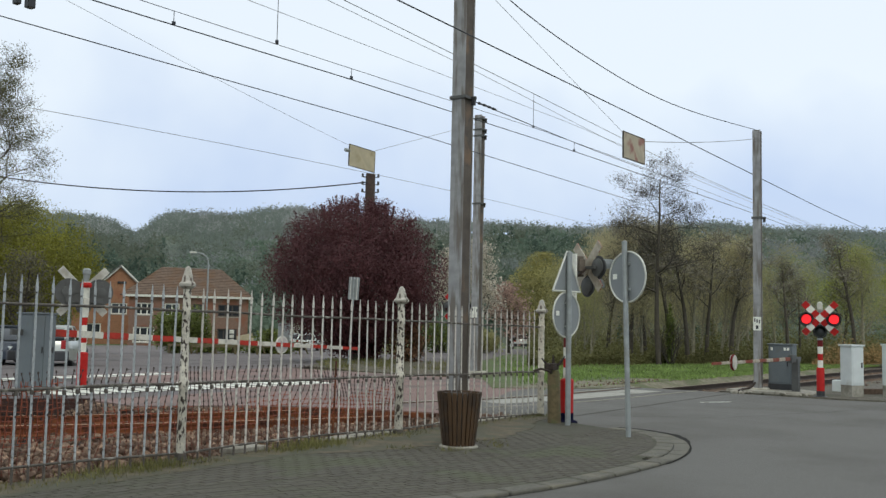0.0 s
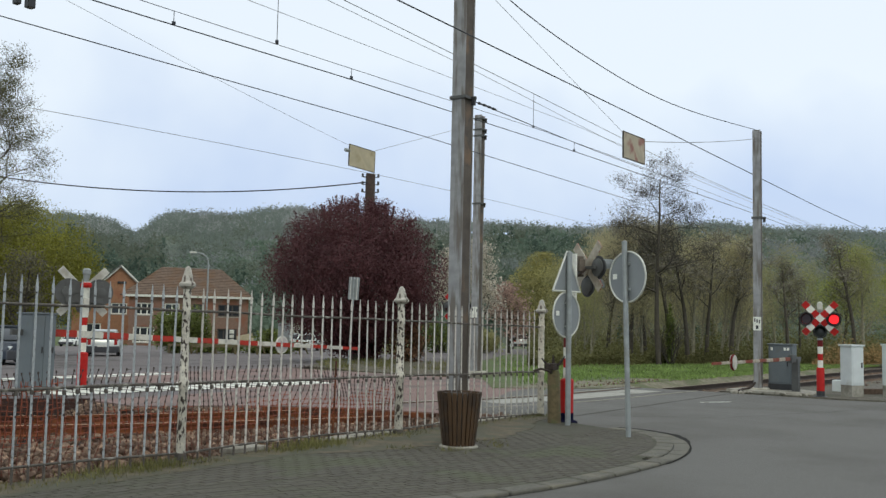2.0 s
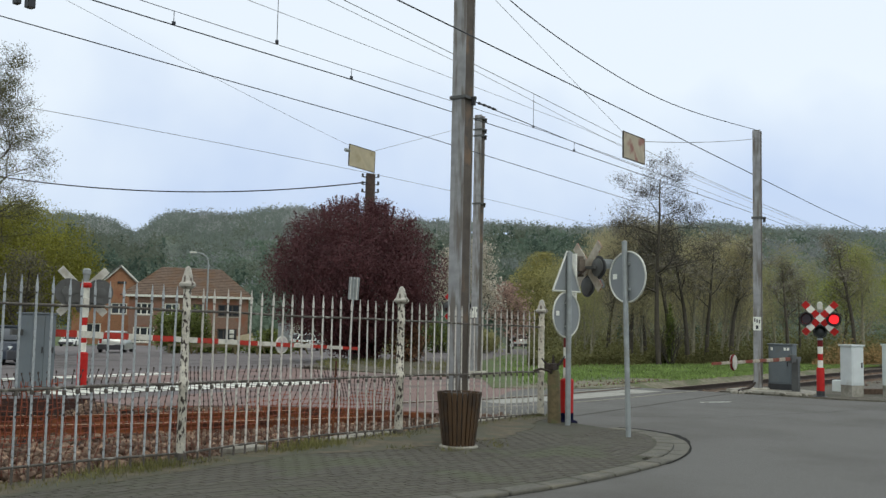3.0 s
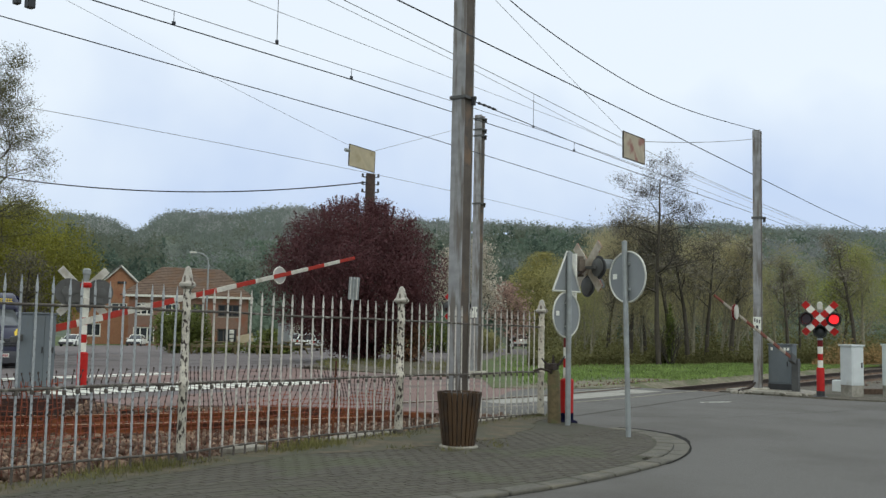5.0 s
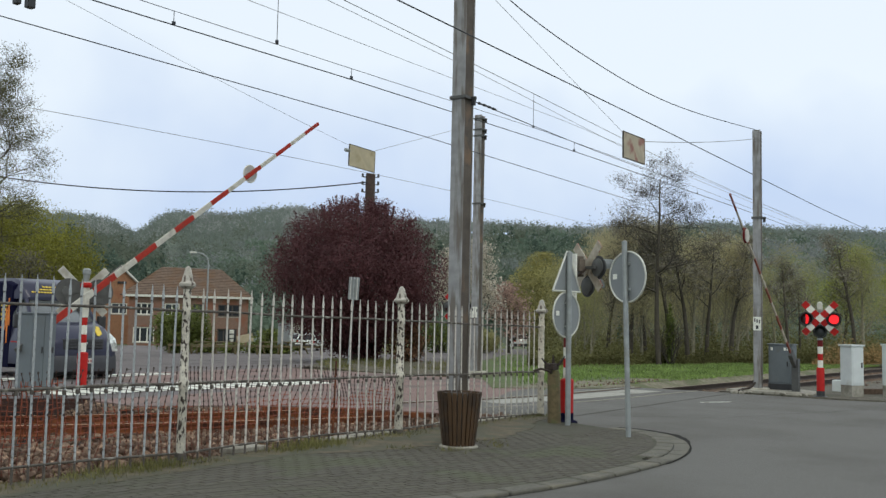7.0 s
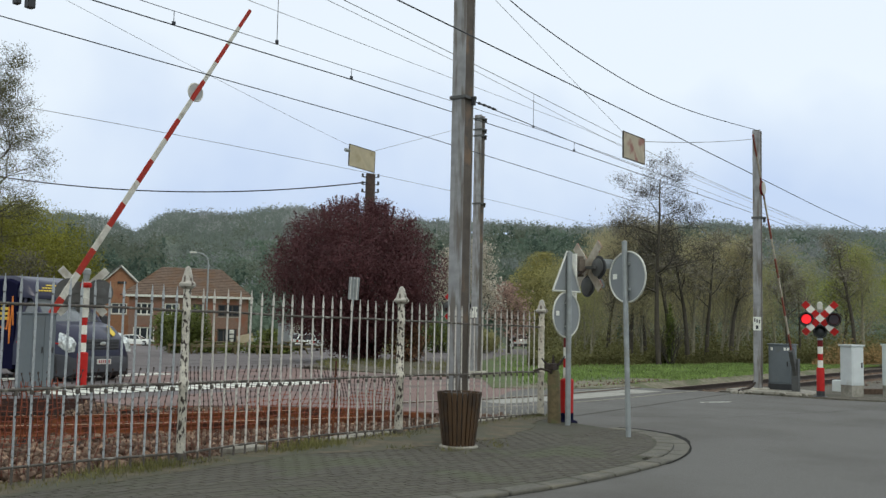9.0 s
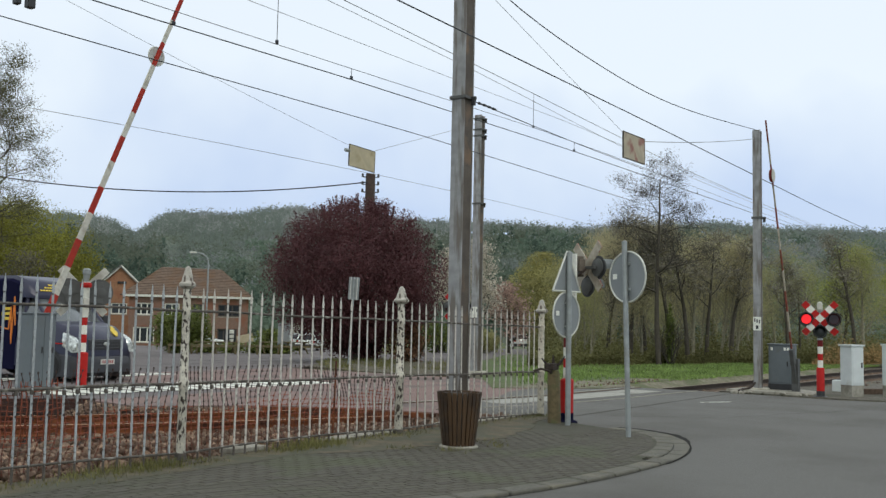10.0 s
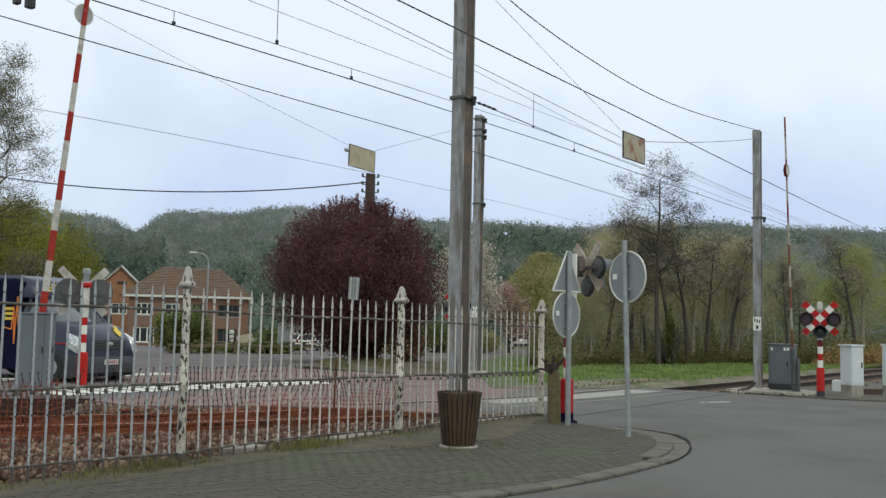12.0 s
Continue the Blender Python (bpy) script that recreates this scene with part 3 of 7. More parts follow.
def stone_shape(rng, r):
    bm = B()
    bmesh.ops.create_icosphere(bm, subdivisions=1, radius=r)
    for v in bm.verts:
        v.co *= rng.uniform(0.7, 1.25)
    for v in bm.verts:
        v.co.z *= 0.75
    return bm


def build_ballast():
    rng = random.Random(4)
    bed = thing("ballast", pose(0, 0, 0), "loose pinkish-grey ballast stones beside the rails", "ballast", kind="structure")
    shapes = []
    for k in range(6):
        bm = stone_shape(rng, 0.05)
        me = bpy.data.meshes.new("stone")
        bm.to_mesh(me)
        bm.free()
        me.materials.append(STONE_PIECE)
        shapes.append(me)
    def shoulder(x):
        return -0.02 - 0.07 * max(0.0, -8.2 - x)

    for k in range(300):
        o = new("stone", rng.choice(shapes))
        o.parent = bed
        x = rng.uniform(-9.2, -8.1)
        o.matrix_basis = pose(x, rng.uniform(4.6, 9.6), shoulder(x) + rng.uniform(-0.01, 0.04), rng.uniform(0, 360), rng.uniform(0, 360), rng.uniform(0, 360)) @ Matrix.Scale(rng.uniform(0.7, 1.5), 4)
    base = []
    for me in shapes:
        base.append((np.array([v.co for v in me.vertices]), [tuple(p.vertices) for p in me.polygons]))
    verts, faces = [], []

    def drop(x, y, z, s):
        co, fs = base[rng.randrange(6)]
        m = np.array(Euler((rng.uniform(0, 6), rng.uniform(0, 6), rng.uniform(0, 6))).to_matrix())
        k = len(verts)
        verts.extend((co * s) @ m.T + (x, y, z))
        faces.extend(tuple(i + k for i in f) for f in fs)

    for k in range(4300):
        x, y = rng.uniform(-12.4, -8.05), rng.uniform(2.6, 14.6)
        if x < centre_near(y) + 1.0:
            continue
        drop(x, y, max(shoulder(x), -0.24) + rng.uniform(-0.05, 0.03), rng.uniform(0.6, 1.55))
    for k in range(5200):
        y = rng.uniform(3.0, 13.6)
        x = centre_near(y) + rng.uniform(-2.4, 1.3)
        if x < -16.3 + 0.8 * (y - 10) + 0.4:
            continue
        drop(x, y, rng.uniform(-0.25, -0.19), rng.uniform(0.5, 1.0))
    for k in range(700):
        f, g = rng.random(), rng.random()
        a, b = ((-15.4, 11.05), (-13.9, 10.85)) if rng.random() < 0.45 else ((-13.9, 10.85), (-12.45, 12.6))
        n = Vector((b[1] - a[1], a[0] - b[0])).normalized()
        drop(a[0] + (b[0] - a[0]) * f + n.x * g * 0.5, a[1] + (b[1] - a[1]) * f + n.y * g * 0.5, -0.03 - 0.2 * g, rng.uniform(0.5, 1.1))
    for k in range(1500):
        y = rng.uniform(24.0, 52)
        drop(centre_near(y) + rng.uniform(-1.7, 1.9), y, rng.uniform(-0.26, -0.21), rng.uniform(0.5, 0.9))
    for k in range(130):
        y = rng.uniform(21.5, 27.5)
        drop(max(-13.5, min(centre_near(y) - 1.3 - abs(rng.gauss(0, 0.9)), -10.9)), y, rng.uniform(0.03, 0.05), rng.uniform(0.25, 0.7))
    o = pydata("stone_bed", verts, faces, STONE, bed)
    tagged(o, kind="stuff")


def build_crossing():
    bm = B()
    edge = [(-15.4, 11.1), (-13.9, 10.9), (-12.5, 12.6), (-11.2, 13.4), (-9.5, 13.8), (-7.95, 14.45)]
    slab(bm, edge + [(-7.6, 14.9), (-7.6, 23.6), (-22.4, 23.6), (-22.4, 14.9), (-15.4, 14.9)], -0.42, 0.006)
    tagged(part("road_crossing", bm, DECK), "pinkish worn deck of the level crossing", "road", kind="structure")
    bm = B()
    slab(bm, [(-15.4, 14.9), (-22.4, 14.9), (-22.4, 8.5), (-36.0, -8.0), (-30.9, -8.0), (-16.6, 10.0), (-15.4, 11.4)], -0.36, 0.0)
    tagged(part("road_lane", bm, ASPHALT_OLD), "worn grey asphalt lane beside the track", "road", kind="structure")
    bm = B()
    slab(bm, [(-7.5, 14.4), (-7.95, 14.47), (-9.3, 14.0), (-9.9, 15.4), (-10.6, 17.6), (-11.4, 19.5), (-12.0, 23.62), (-7.5, 23.62)], -0.1, 0.011)
    tagged(part("road_patch", bm, ASPHALT), "grey asphalt surface over the crossing", "road", kind="structure")
    e = thing("deck_edging", pose(0, 0, 0), "rusty steel edging of the crossing deck", "edging", kind="structure")
    for a, b in zip(edge[2:], edge[3:]):
        d = Vector(b) - Vector(a)
        mm = Matrix.Translation(((a[0] + b[0]) / 2, (a[1] + b[1]) / 2, -0.155)) @ Matrix.Rotation(math.atan2(d.y, d.x), 4, "Z")
        for k in range(3):
            bm = B()
            box(bm, (0, -0.03 - 0.012 * (k % 2), -0.1 + 0.1 * k), (d.length - 0.02 * k, 0.06, 0.092), mm, 0.008)
            part("edge_beam", bm, RUST, e)
    c = thing("crossing_panels", pose(0, 0, 0), "pale concrete strips and worn rails set in the crossing", "crossing panel", kind="structure")
    for off, wide, z, mt, name in ((-0.9, 0.07, 0.017, WORN_PANEL, "edge_beam"), (-0.1, 0.8, 0.0155, WORN_PANEL, "deck_panel"), (-0.755, 0.06, 0.019, SLEEPER, "flange_rail"), (0.755, 0.045, 0.016, CONCRETE, "flange_rail")):
        for k in range(9):
            y = 14.2 + k * 1.05
            if name == "deck_panel" and not 1 < k < 8:
                continue
            bm = B()
            turn = math.atan2(centre_near(y + 1.0) - centre_near(y), 1.0)
            box(bm, (0, 0, 0), (wide, 1.035, 0.012), Matrix.Translation((centre_near(y + 0.5) + off, y + 0.5, z)) @ Matrix.Rotation(-turn, 4, "Z"))
            part(name, bm, mt, c)
    # broken white lines before the far barrier
    m = thing("stop_line", pose(0, 0, 0), "rows of worn white painted road blocks", "road marking", kind="structure")
    for x, y0, y1 in ((-17.0, 11.6, 18.6), (-18.2, 9.0, 17.6), (-21.6, 12.2, 18.0)):
        y = y0
        while y < y1:
            bm = B()
            box(bm, (x + 0.085 * (y - 13) * (x > -20), y, 0.0135), (1.25 if x == -17.0 else 0.85, 0.46, 0.005))
            part("paint_block", bm, ROAD_PAINT, m)
            y += 0.62
    bm = B()
    box(bm, (0, 0, 0), (0.07, 0.8, 0.006), Matrix.Translation((-6.8, 20.3, 0.007)) @ Matrix.Rotation(radians(-31), 4, "Z"))
    tagged(part("lane_mark", bm, ROAD_PAINT), "short worn white lane mark on asphalt", "road marking", kind="structure")


# ---- fence ----
FENCE_X = -7.9
POSTS = (3.06, 6.81, 10.56, 14.57)


def fence_drop(y):
    return -0.011 * (y - 6.8)


def build_fence():
    f = thing("iron_fence", pose(FENCE_X, 0, 0), "old wrought-iron picket fence with flaking pale paint", "fence")
    spike = B()
    rod(spike, (0, 0, 0.06), (0, 0, 1.70), 0.0112, 0.0112, 8)
    rod(spike, (0, 0, 1.70), (0, 0, 1.735), 0.0118, 0.0145, 8, False)
    rod(spike, (0, 0, 1.735), (0, 0, 1.86), 0.0145, 0.003, 8)
    first = part("picket", spike, FENCE_PAINT, f)
    foot = B()
    rod(foot, (0, 0, -0.03), (0, 0, 0.15), 0.0125, 0.0122, 8)
    foot_data = part("picket_foot", foot, RAIL_IRON, f)
    knob = B()
    lathe(knob, [(0.012, 0.785), (0.019, 0.795), (0.019, 0.82), (0.012, 0.83)], 8)
    knob_data = part("picket_knob", knob, RAIL_IRON, f)
    more = 0
    # pickets past the second post take a lighter, warmer colour
    lighter_data = first.data.copy()
    lighter_data.materials[0] = FENCE_LIGHTER
    used = False
    rng = random.Random(11)
    for a, b in zip(POSTS, POSTS[1:]):
        if a < 6:
            spots = [a + (b - a) * (k + 1) / 24 for k in range(23)]
        elif a < 10:
            spots = [a + (b - a) * (k + 1) / 21 + 0.05 * max(0, 6 - k) / 6 for k in range(20)]
        else:
            spots = [10.809 + 0.1845 * k for k in range(20)]
        for y in spots:
            o = first if not used else new("picket", first.data if a < 6 else lighter_data)
            used = True
            o.parent = f
            o.matrix_basis = pose(0, y, fence_drop(y) + rng.uniform(-0.012, 0.008), rng.uniform(-0.5, 0.5), rng.uniform(-0.6, 0.6))
            for source in (foot_data, knob_data):
                e = source if more < 2 else new(source.name.split(".")[0], source.data)
                e.parent = f
                e.matrix_basis = o.matrix_basis.copy()
                more += 1
        for z, w in ((1.60, 0.017), (0.845, 0.018), (0.13, 0.016)):
            bm = B()
            pts = [(0.0, a + (b - a) * k / 10, z + fence_drop(a + (b - a) * k / 10) + (0.035 * math.sin(k * math.pi / 10) if z < 0.2 else 0.006 * math.sin(k))) for k in range(11)]
            tube(bm, pts, w * 0.8, 8)
            part("rail", bm, RAIL_IRON, f, "dark weathered horizontal iron rail")
    for y in POSTS:
        bm = B()
        z = fence_drop(y)
        lathe(bm, [(0.045, 0.12), (0.048, 0.13), (0.045, 0.80), (0.056, 0.82), (0.056, 0.87), (0.044, 0.89), (0.041, 1.55), (0.048, 1.57), (0.048, 1.62), (0.041, 1.64), (0.041, 1.84)], 14)
        post = part("post", bm, POST_PAINT if y < 12 else POST_CLEAN, f, "cast-iron post with peeling white paint", True)
        post.location = (0, y, z)
        if y > 10:
            post.scale = (1.22, 1.22, 1.0)
        bm = B()
        lathe(bm, [(0.05, 1.83), (0.085, 1.86), (0.088, 1.885), (0.062, 1.91), (0.055, 1.95), (0.040, 2.0), (0.032, 2.04), (0.022, 2.06), (0.005, 2.07)], 14)
        fin = part("finial", bm, POST_TOP_PAINT, post, "bell-shaped finial", True)
        bm = B()
        lathe(bm, [(0.085, -0.06), (0.085, 0.02), (0.066, 0.035), (0.06, 0.12), (0.052, 0.135)], 14)
        part("socket", bm, IRON_DARK, post, "dark iron socket at the post foot", True)
        bm = B()
        box(bm, (0, 0, 0.035), (0.34, 0.34, 0.03), None, 0.008)
        part("foot_plate", bm, IRON_DARK, post)


def build_troughs():
    """Concrete cable troughs lying along the fence foot."""
    for y0, n, z in ((7.92, 1, 0.02), (9.55, 3, -0.01), (12.9, 3, -0.02)):
        for k in range(n):
            t = thing("cable_trough", pose(-8.13, y0 + 0.52 * k, z, 0, 0, 1.5 * k - 1), "pale concrete cable trough lid at the fence foot", "cable trough", "cable troughs")
            bm = B()
            box(bm, (0, 0, 0.03), (0.24, 0.50, 0.06), None, 0.008)
            part("lid", bm, CONCRETE, t)
            bm = B()
            box(bm, (0, 0, -0.05), (0.2, 0.49, 0.09), None, 0.006)
            part("channel", bm, CONCRETE, t)


def build_mast_foot():
    """Loose rubble and a cable round the foot of the mast beside the road."""
    rng = random.Random(31)
    for k in range(16):
        bm = stone_shape(rng, rng.uniform(0.05, 0.12))
        o = tagged(part("rubble", bm, CONCRETE if k % 3 else GRAVEL), "broken lump of concrete at the mast foot", "rubble", "rubble pieces")
        o.location = (-7.5 + rng.uniform(-0.25, 1.9), 23.72 + rng.uniform(-0.12, 0.12), 0.03)
    for k in range(2):
        bm = B()
        pts = [(-7.17 - 0.02 * k, 24.41, 0.26 - 0.05 * k), (-7.22 - 0.02 * k, 24.34, 0.16), (-7.27 - 0.04 * k, 24.2, 0.11), (-7.3 - 0.05 * k, 24.0, 0.105), (-7.33 - 0.1 * k, 23.8, 0.06)]
        tube(bm, pts, 0.022, 6)
        tagged(part("cable", bm, RUSTY_DARK), "dark cable running down from the mast foot", "cable", "mast cables")


def build_net():
    """Plastic safety netting hung along the track side of the fence."""
    rng = random.Random(5)
    n = thing("safety_net", pose(-8.5, 0, 0), "sagging faded orange plastic safety netting", "safety net")
    wide, tall, top = 0.08, 0.062, 15
    y0, y1 = 3.4, 11.4

    def p(i, j):
        y = y0 + i * wide
        s = math.sin(y * 2.1) * 0.5 + math.sin(y * 5.3 + 1) * 0.25
        h = j * tall
        fall = 1.0 - (0.0 if y < 9.0 else (y - 9.0) * 0.13)
        return Vector((0.05 * math.sin(h * 7 + y * 3), y + 0.10 * h * s + 0.035 * math.sin(h * 6 + y), 0.04 + h * fall + 0.02 * s))

    ni = int((y1 - y0) / wide)
    for name, dark, m, low, high in (("foot_net", False, NET_BROWN, 0.0, 0.27), ("lower_net", False, NET, 0.27, 0.55), ("upper_net", True, NET_DARK, 0.55, 9.0)):
        verts, faces = [], []
        for i in range(ni + 1):
            for j in range(top + 1):
                a = p(i, j)
                if not low < a.z - 0.05 * math.sin(a.y * 3) <= high:
                    continue
                if j < top and rng.random() < 0.96:
                    tube_rows(verts, faces, a, p(i, j + 1), 0.0045 if dark else 0.0042, 0.0028 if dark else 0.003, 4)
                if i < ni and rng.random() < (0.2 if dark else 0.85 if low > 0.1 else 0.12):
                    tube_rows(verts, faces, a, p(i + 1, j), 0.002 if dark else 0.0046, 0.002 if dark else 0.0046, 4)
                tube_rows(verts, faces, a - Vector((0, 0, 0.012)), a + Vector((0, 0, 0.012)), 0.008, 0.008, 4)
        pydata(name, verts, faces, m, n)
    # the slack end of the net, folded double
    for name, m, r, share in (("folded_net", NET, 0.005, 0.93), ("brown_fold", NET_BROWN, 0.005, 0.9)):
        verts, faces = [], []
        for i in range(15):
            for j in range(12):
                def q(a, b):
                    y = 4.80 + 0.064 * a + (0.03 if m is NET else 0.0)
                    return Vector((0.09 + 0.02 * math.sin(y * 19 + b * 0.3) + (0.04 if m is NET else 0.0), y + 0.008 * math.sin(b * 0.9 + a * 1.7), 0.33 + 0.048 * b + 0.015 * math.sin(y * 9)))
                if rng.random() < share:
                    tube_rows(verts, faces, q(i, j), q(i, j + 1), r, r * 0.8, 4)
                if rng.random() < share * 0.35:
                    tube_rows(verts, faces, q(i, j), q(i + 1, j), r, r, 4)
        tagged(pydata(name, verts, faces, m, n), kind="stuff")
    for y in (3.8, 9.9, 11.8):
        bm = B()
        rod(bm, (0, y, -0.05), (0.0, y + 0.03, 1.0), 0.012, None, 6)
        part("stake", bm, RUST, n, "thin rusty steel stake")


# ---- street furniture ----
def sign_post(name, m, height, r, label):
    s = thing(name, m, label, "traffic sign")
    bm = B()
    rod(bm, (0, 0, 0), (0, 0, height), r, None, 14)
    lathe(bm, [(r + 0.004, height - 0.01), (r + 0.004, height + 0.015), (r * 0.5, height + 0.03)], 14)
    part("post", bm, GALV, s, "galvanised tubular post", True)
    return s


def round_sign(s, z, r, y=0.0):
    bm = B()
    rod(bm, (0, y + 0.045, z), (0, y + 0.055, z), r - 0.012, None, 40)
    plate = part("sign_plate", bm, SIGN_BACK, s, "bare grey back of a round sign")
    bm = B()
    n = 40
    for k in range(n):
        a, b = 2 * math.pi * k / n, 2 * math.pi * (k + 1) / n
        rod(bm, (r * math.cos(a), y + 0.045, z + r * math.sin(a)), (r * math.cos(b), y + 0.045, z + r * math.sin(b)), 0.014, None, 6)
    part("rim", bm, SIGN_RIM, plate)
    for dz in (-0.18, 0.18):
        bm = B()
        box(bm, (0, y + 0.03, z + dz), (0.13, 0.03, 0.035), None, 0.004)
        part("clamp", bm, GALV, plate)
    bm = B()
    box(bm, (-0.24, y + 0.036, z + 0.02), (0.08, 0.004, 0.075))
    part("sticker", bm, STICKER, plate)
    return plate


def triangle_sign(s, z, side):
    h = side * 0.866
    bm = B()
    pts = [(-side / 2, -h / 3), (side / 2, -h / 3), (0, 2 * h / 3)]
    vs = [[bm.verts.new((x, yy, z + zz)) for x, zz in pts] for yy in (0.04, 0.052)]
    bm.faces.new(vs[0])
    bm.faces.new(vs[1][::-1])
    for k in range(3):
        bm.faces.new((vs[0][k], vs[1][k], vs[1][(k + 1) % 3], vs[0][(k + 1) % 3]))
    bmesh.ops.recalc_face_normals(bm, faces=bm.faces)
    plate = part("sign_plate", bm, SIGN_BACK, s, "grey back of a triangular sign")
    bm = B()
    for k in range(3):
        a, b = pts[k], pts[(k + 1) % 3]
        rod(bm, (a[0], 0.043, z + a[1]), (b[0], 0.043, z + b[1]), 0.016, None, 6)
    part("rim", bm, SIGN_RIM, plate)
    return plate


def build_signs():
    s = sign_post("round_road_sign", pose(-5.40, 12.495, 0.0, 0, -2.2, -22.5), 2.72, 0.036, "round road sign seen from its grey back")
    round_sign(s, 2.24, 0.355)
    s = sign_post("triangular_road_sign", pose(-6.76, 13.34, 0.0, 0, 0, 81.4), 2.66, 0.043, "triangular and round road signs on one post")
    triangle_sign(s, 2.28, 0.72)
    round_sign(s, 1.71, 0.345)
    s = sign_post("small_road_sign", pose(-23.2, 27.8, ground_z(-23.2, 0), 0, 2.5, 40), 3.2, 0.04, "leaning post with a narrow grey sign")
    bm = B()
    box(bm, (0, 0.05, 2.85), (0.40, 0.03, 0.85), None, 0.01)
    plate = part("sign_plate", bm, SIGN_BACK, s)
    bm = B()
    for x in (-0.12, 0.0, 0.12):
        box(bm, (x, 0.03, 2.85), (0.025, 0.02, 0.84))
    part("rib", bm, SIGN_RIM, plate)


def build_basket():
    b = thing("litter_basket", pose(-6.51, 9.93, 0.03), "dark wooden slatted litter basket on a concrete base", "litter bin")
    bm = B()
    lathe(bm, [(0.235, -0.02), (0.24, 0.015), (0.225, 0.03)], 28)
    part("base", bm, CONCRETE, b, "round concrete base slab", True)
    n = 26
    for k in range(n):
        a = 2 * math.pi * k / n
        bm = B()
        m = Matrix.Rotation(a, 4, "Z")
        v = []
        for z, r in ((0.03, 0.185), (0.35, 0.222), (0.67, 0.258)):
            for dx, dr in ((-0.023, 0.0), (0.023, 0.0), (0.023, 0.018), (-0.023, 0.018)):
                v.append(bm.verts.new(m @ Vector((r + dr, dx * (0.8 + z * 0.45), z + random.uniform(-0.004, 0.004)))))
        for j in (0, 4):
            for i in range(4):
                bm.faces.new((v[j + i], v[j + (i + 1) % 4], v[j + 4 + (i + 1) % 4], v[j + 4 + i]))
        bm.faces.new(v[0:4][::-1])
        bm.faces.new(v[8:12])
        bmesh.ops.recalc_face_normals(bm, faces=bm.faces)
        part("slat", bm, SLAT_WOOD, b)
    for z, r in ((0.16, 0.196), (0.56, 0.242)):
        bm = B()
        lathe(bm, [(r, z - 0.015), (r + 0.004, z + 0.015)], 28)
        part("hoop", bm, BLACK, b)
    bm = B()
    lathe(bm, [(0.16, 0.05), (0.225, 0.6), (0.225, 0.645), (0.215, 0.645), (0.215, 0.6)], 24)
    part("liner", bm, DARK_PLASTIC, b, "dark metal liner")


# ---- level crossing equipment ----
def build_signal(name, m, label, back=False, fwd=0.0, up=0.0, drop=0.0):
    s = thing(name, m, label, "crossing signal", "level crossing signals")
    bm = B()
    wide = 0.105 if back or fwd else 0.088
    lathe(bm, [(0.17, -drop), (0.17, 0.04 - drop), (wide + 0.004, 0.06 - drop), (wide + 0.004, 0.17 - drop)], 18)
    part("foot", bm, NAVY_DARK if fwd else BLACK, s, "dark cast foot")
    bm = B()
    z = 0.81 if back else 0.71
    lathe(bm, [(wide, 0.16 - drop), (wide, z - 0.03), (0.075, z)], 18)
    part("sleeve", bm, RED, s, "bright red lower sleeve", True)
    for k, (mt, h) in enumerate(((WHITE, 0.19), (RED, 0.17), (WHITE, 0.19), (RED, 0.16)) if back else ((WHITE, 0.17), (RED, 0.15), (WHITE, 0.17), (RED_DARK, 0.15))):
        bm = B()
        lathe(bm, [(0.06, z), (0.06, z + h)], 18)
        part("post_band", bm, mt, s, "", True)
        z += h
    bm = B()
    r = 0.075 if back else 0.052
    lathe(bm, [(0.066, z), (0.066, z + 0.03), (r, z + 0.05), (r, 2.0 + up), (r + 0.008, 2.01 + up), (r + 0.008, 2.05 + up)], 18)
    part("mast", bm, WHITE if back else GALV, s, "", True)
    if back:
        bm = B()
        box(bm, (0.0, 0.07, 1.62 + up), (0.11, 0.09, 0.2), None, 0.012)
        part("terminal_box", bm, ARM_WHITE, s, "small pale terminal box on the mast")
        bm = B()
        lathe(bm, [(0.09, 1.93 + up), (0.115, 1.96 + up), (0.115, 2.01 + up), (0.09, 2.04 + up)], 18)
        part("collar", bm, RED, s, "red collar", True)
    cz = 1.86 + up
    if fwd:
        for bz, bw in ((-0.14, 0.035), (0.02, 0.05), (0.15, 0.035)):
            bm = B()
            box(bm, (0.05 * bw, -fwd / 2, cz + bz), (bw, fwd, bw * 1.2), None, 0.006)
            part("bracket", bm, RUSTY_HOUSING, s, "rusty support bracket")
        bm = B()
        rod(bm, (0, 0.02, cz - 0.42), (0.06, -fwd, cz + 0.12), 0.022, None, 8)
        rod(bm, (0, 0.02, cz - 0.3), (-0.12, -fwd, cz - 0.02), 0.018, None, 8)
        part("stay", bm, RUSTY_DARK, s, "dark rusty diagonal stay")
        bm = B()
        box(bm, (0.0, -fwd + 0.07, cz + 0.02), (0.17, 0.11, 0.2), None, 0.015)
        part("junction_box", bm, RUSTY_HOUSING, s, "weathered junction box")
        bm = B()
        box(bm, (-0.11, -0.02, cz - 0.38), (0.2, 0.03, 1.14), None, 0.006)
        part("white_panel", bm, WHITE, s, "tall white panel beside the mast")
    for k, a in enumerate((45, -45)):
        rot = Matrix.Translation((0, (-0.30 if back else -0.075) - fwd - 0.014 * k, cz)) @ Matrix.Rotation(radians(a), 4, "Y")
        bm = B()
        stretch = 1.3 if back else 1.0
        box(bm, (0, 0.006, 0), (1.02 * stretch, 0.012, 0.155), rot)
        board = part("board", bm, ARM_WHITE if back else ARM_WHITE_OLD if fwd else SIGN_RIM, s, "crossed warning board in red and white")
        for j in range(-3, 4):
            bm = B()
            box(bm, (j * 0.1457 * stretch, -0.004, 0), (0.1437 * stretch, 0.006, 0.15), rot)
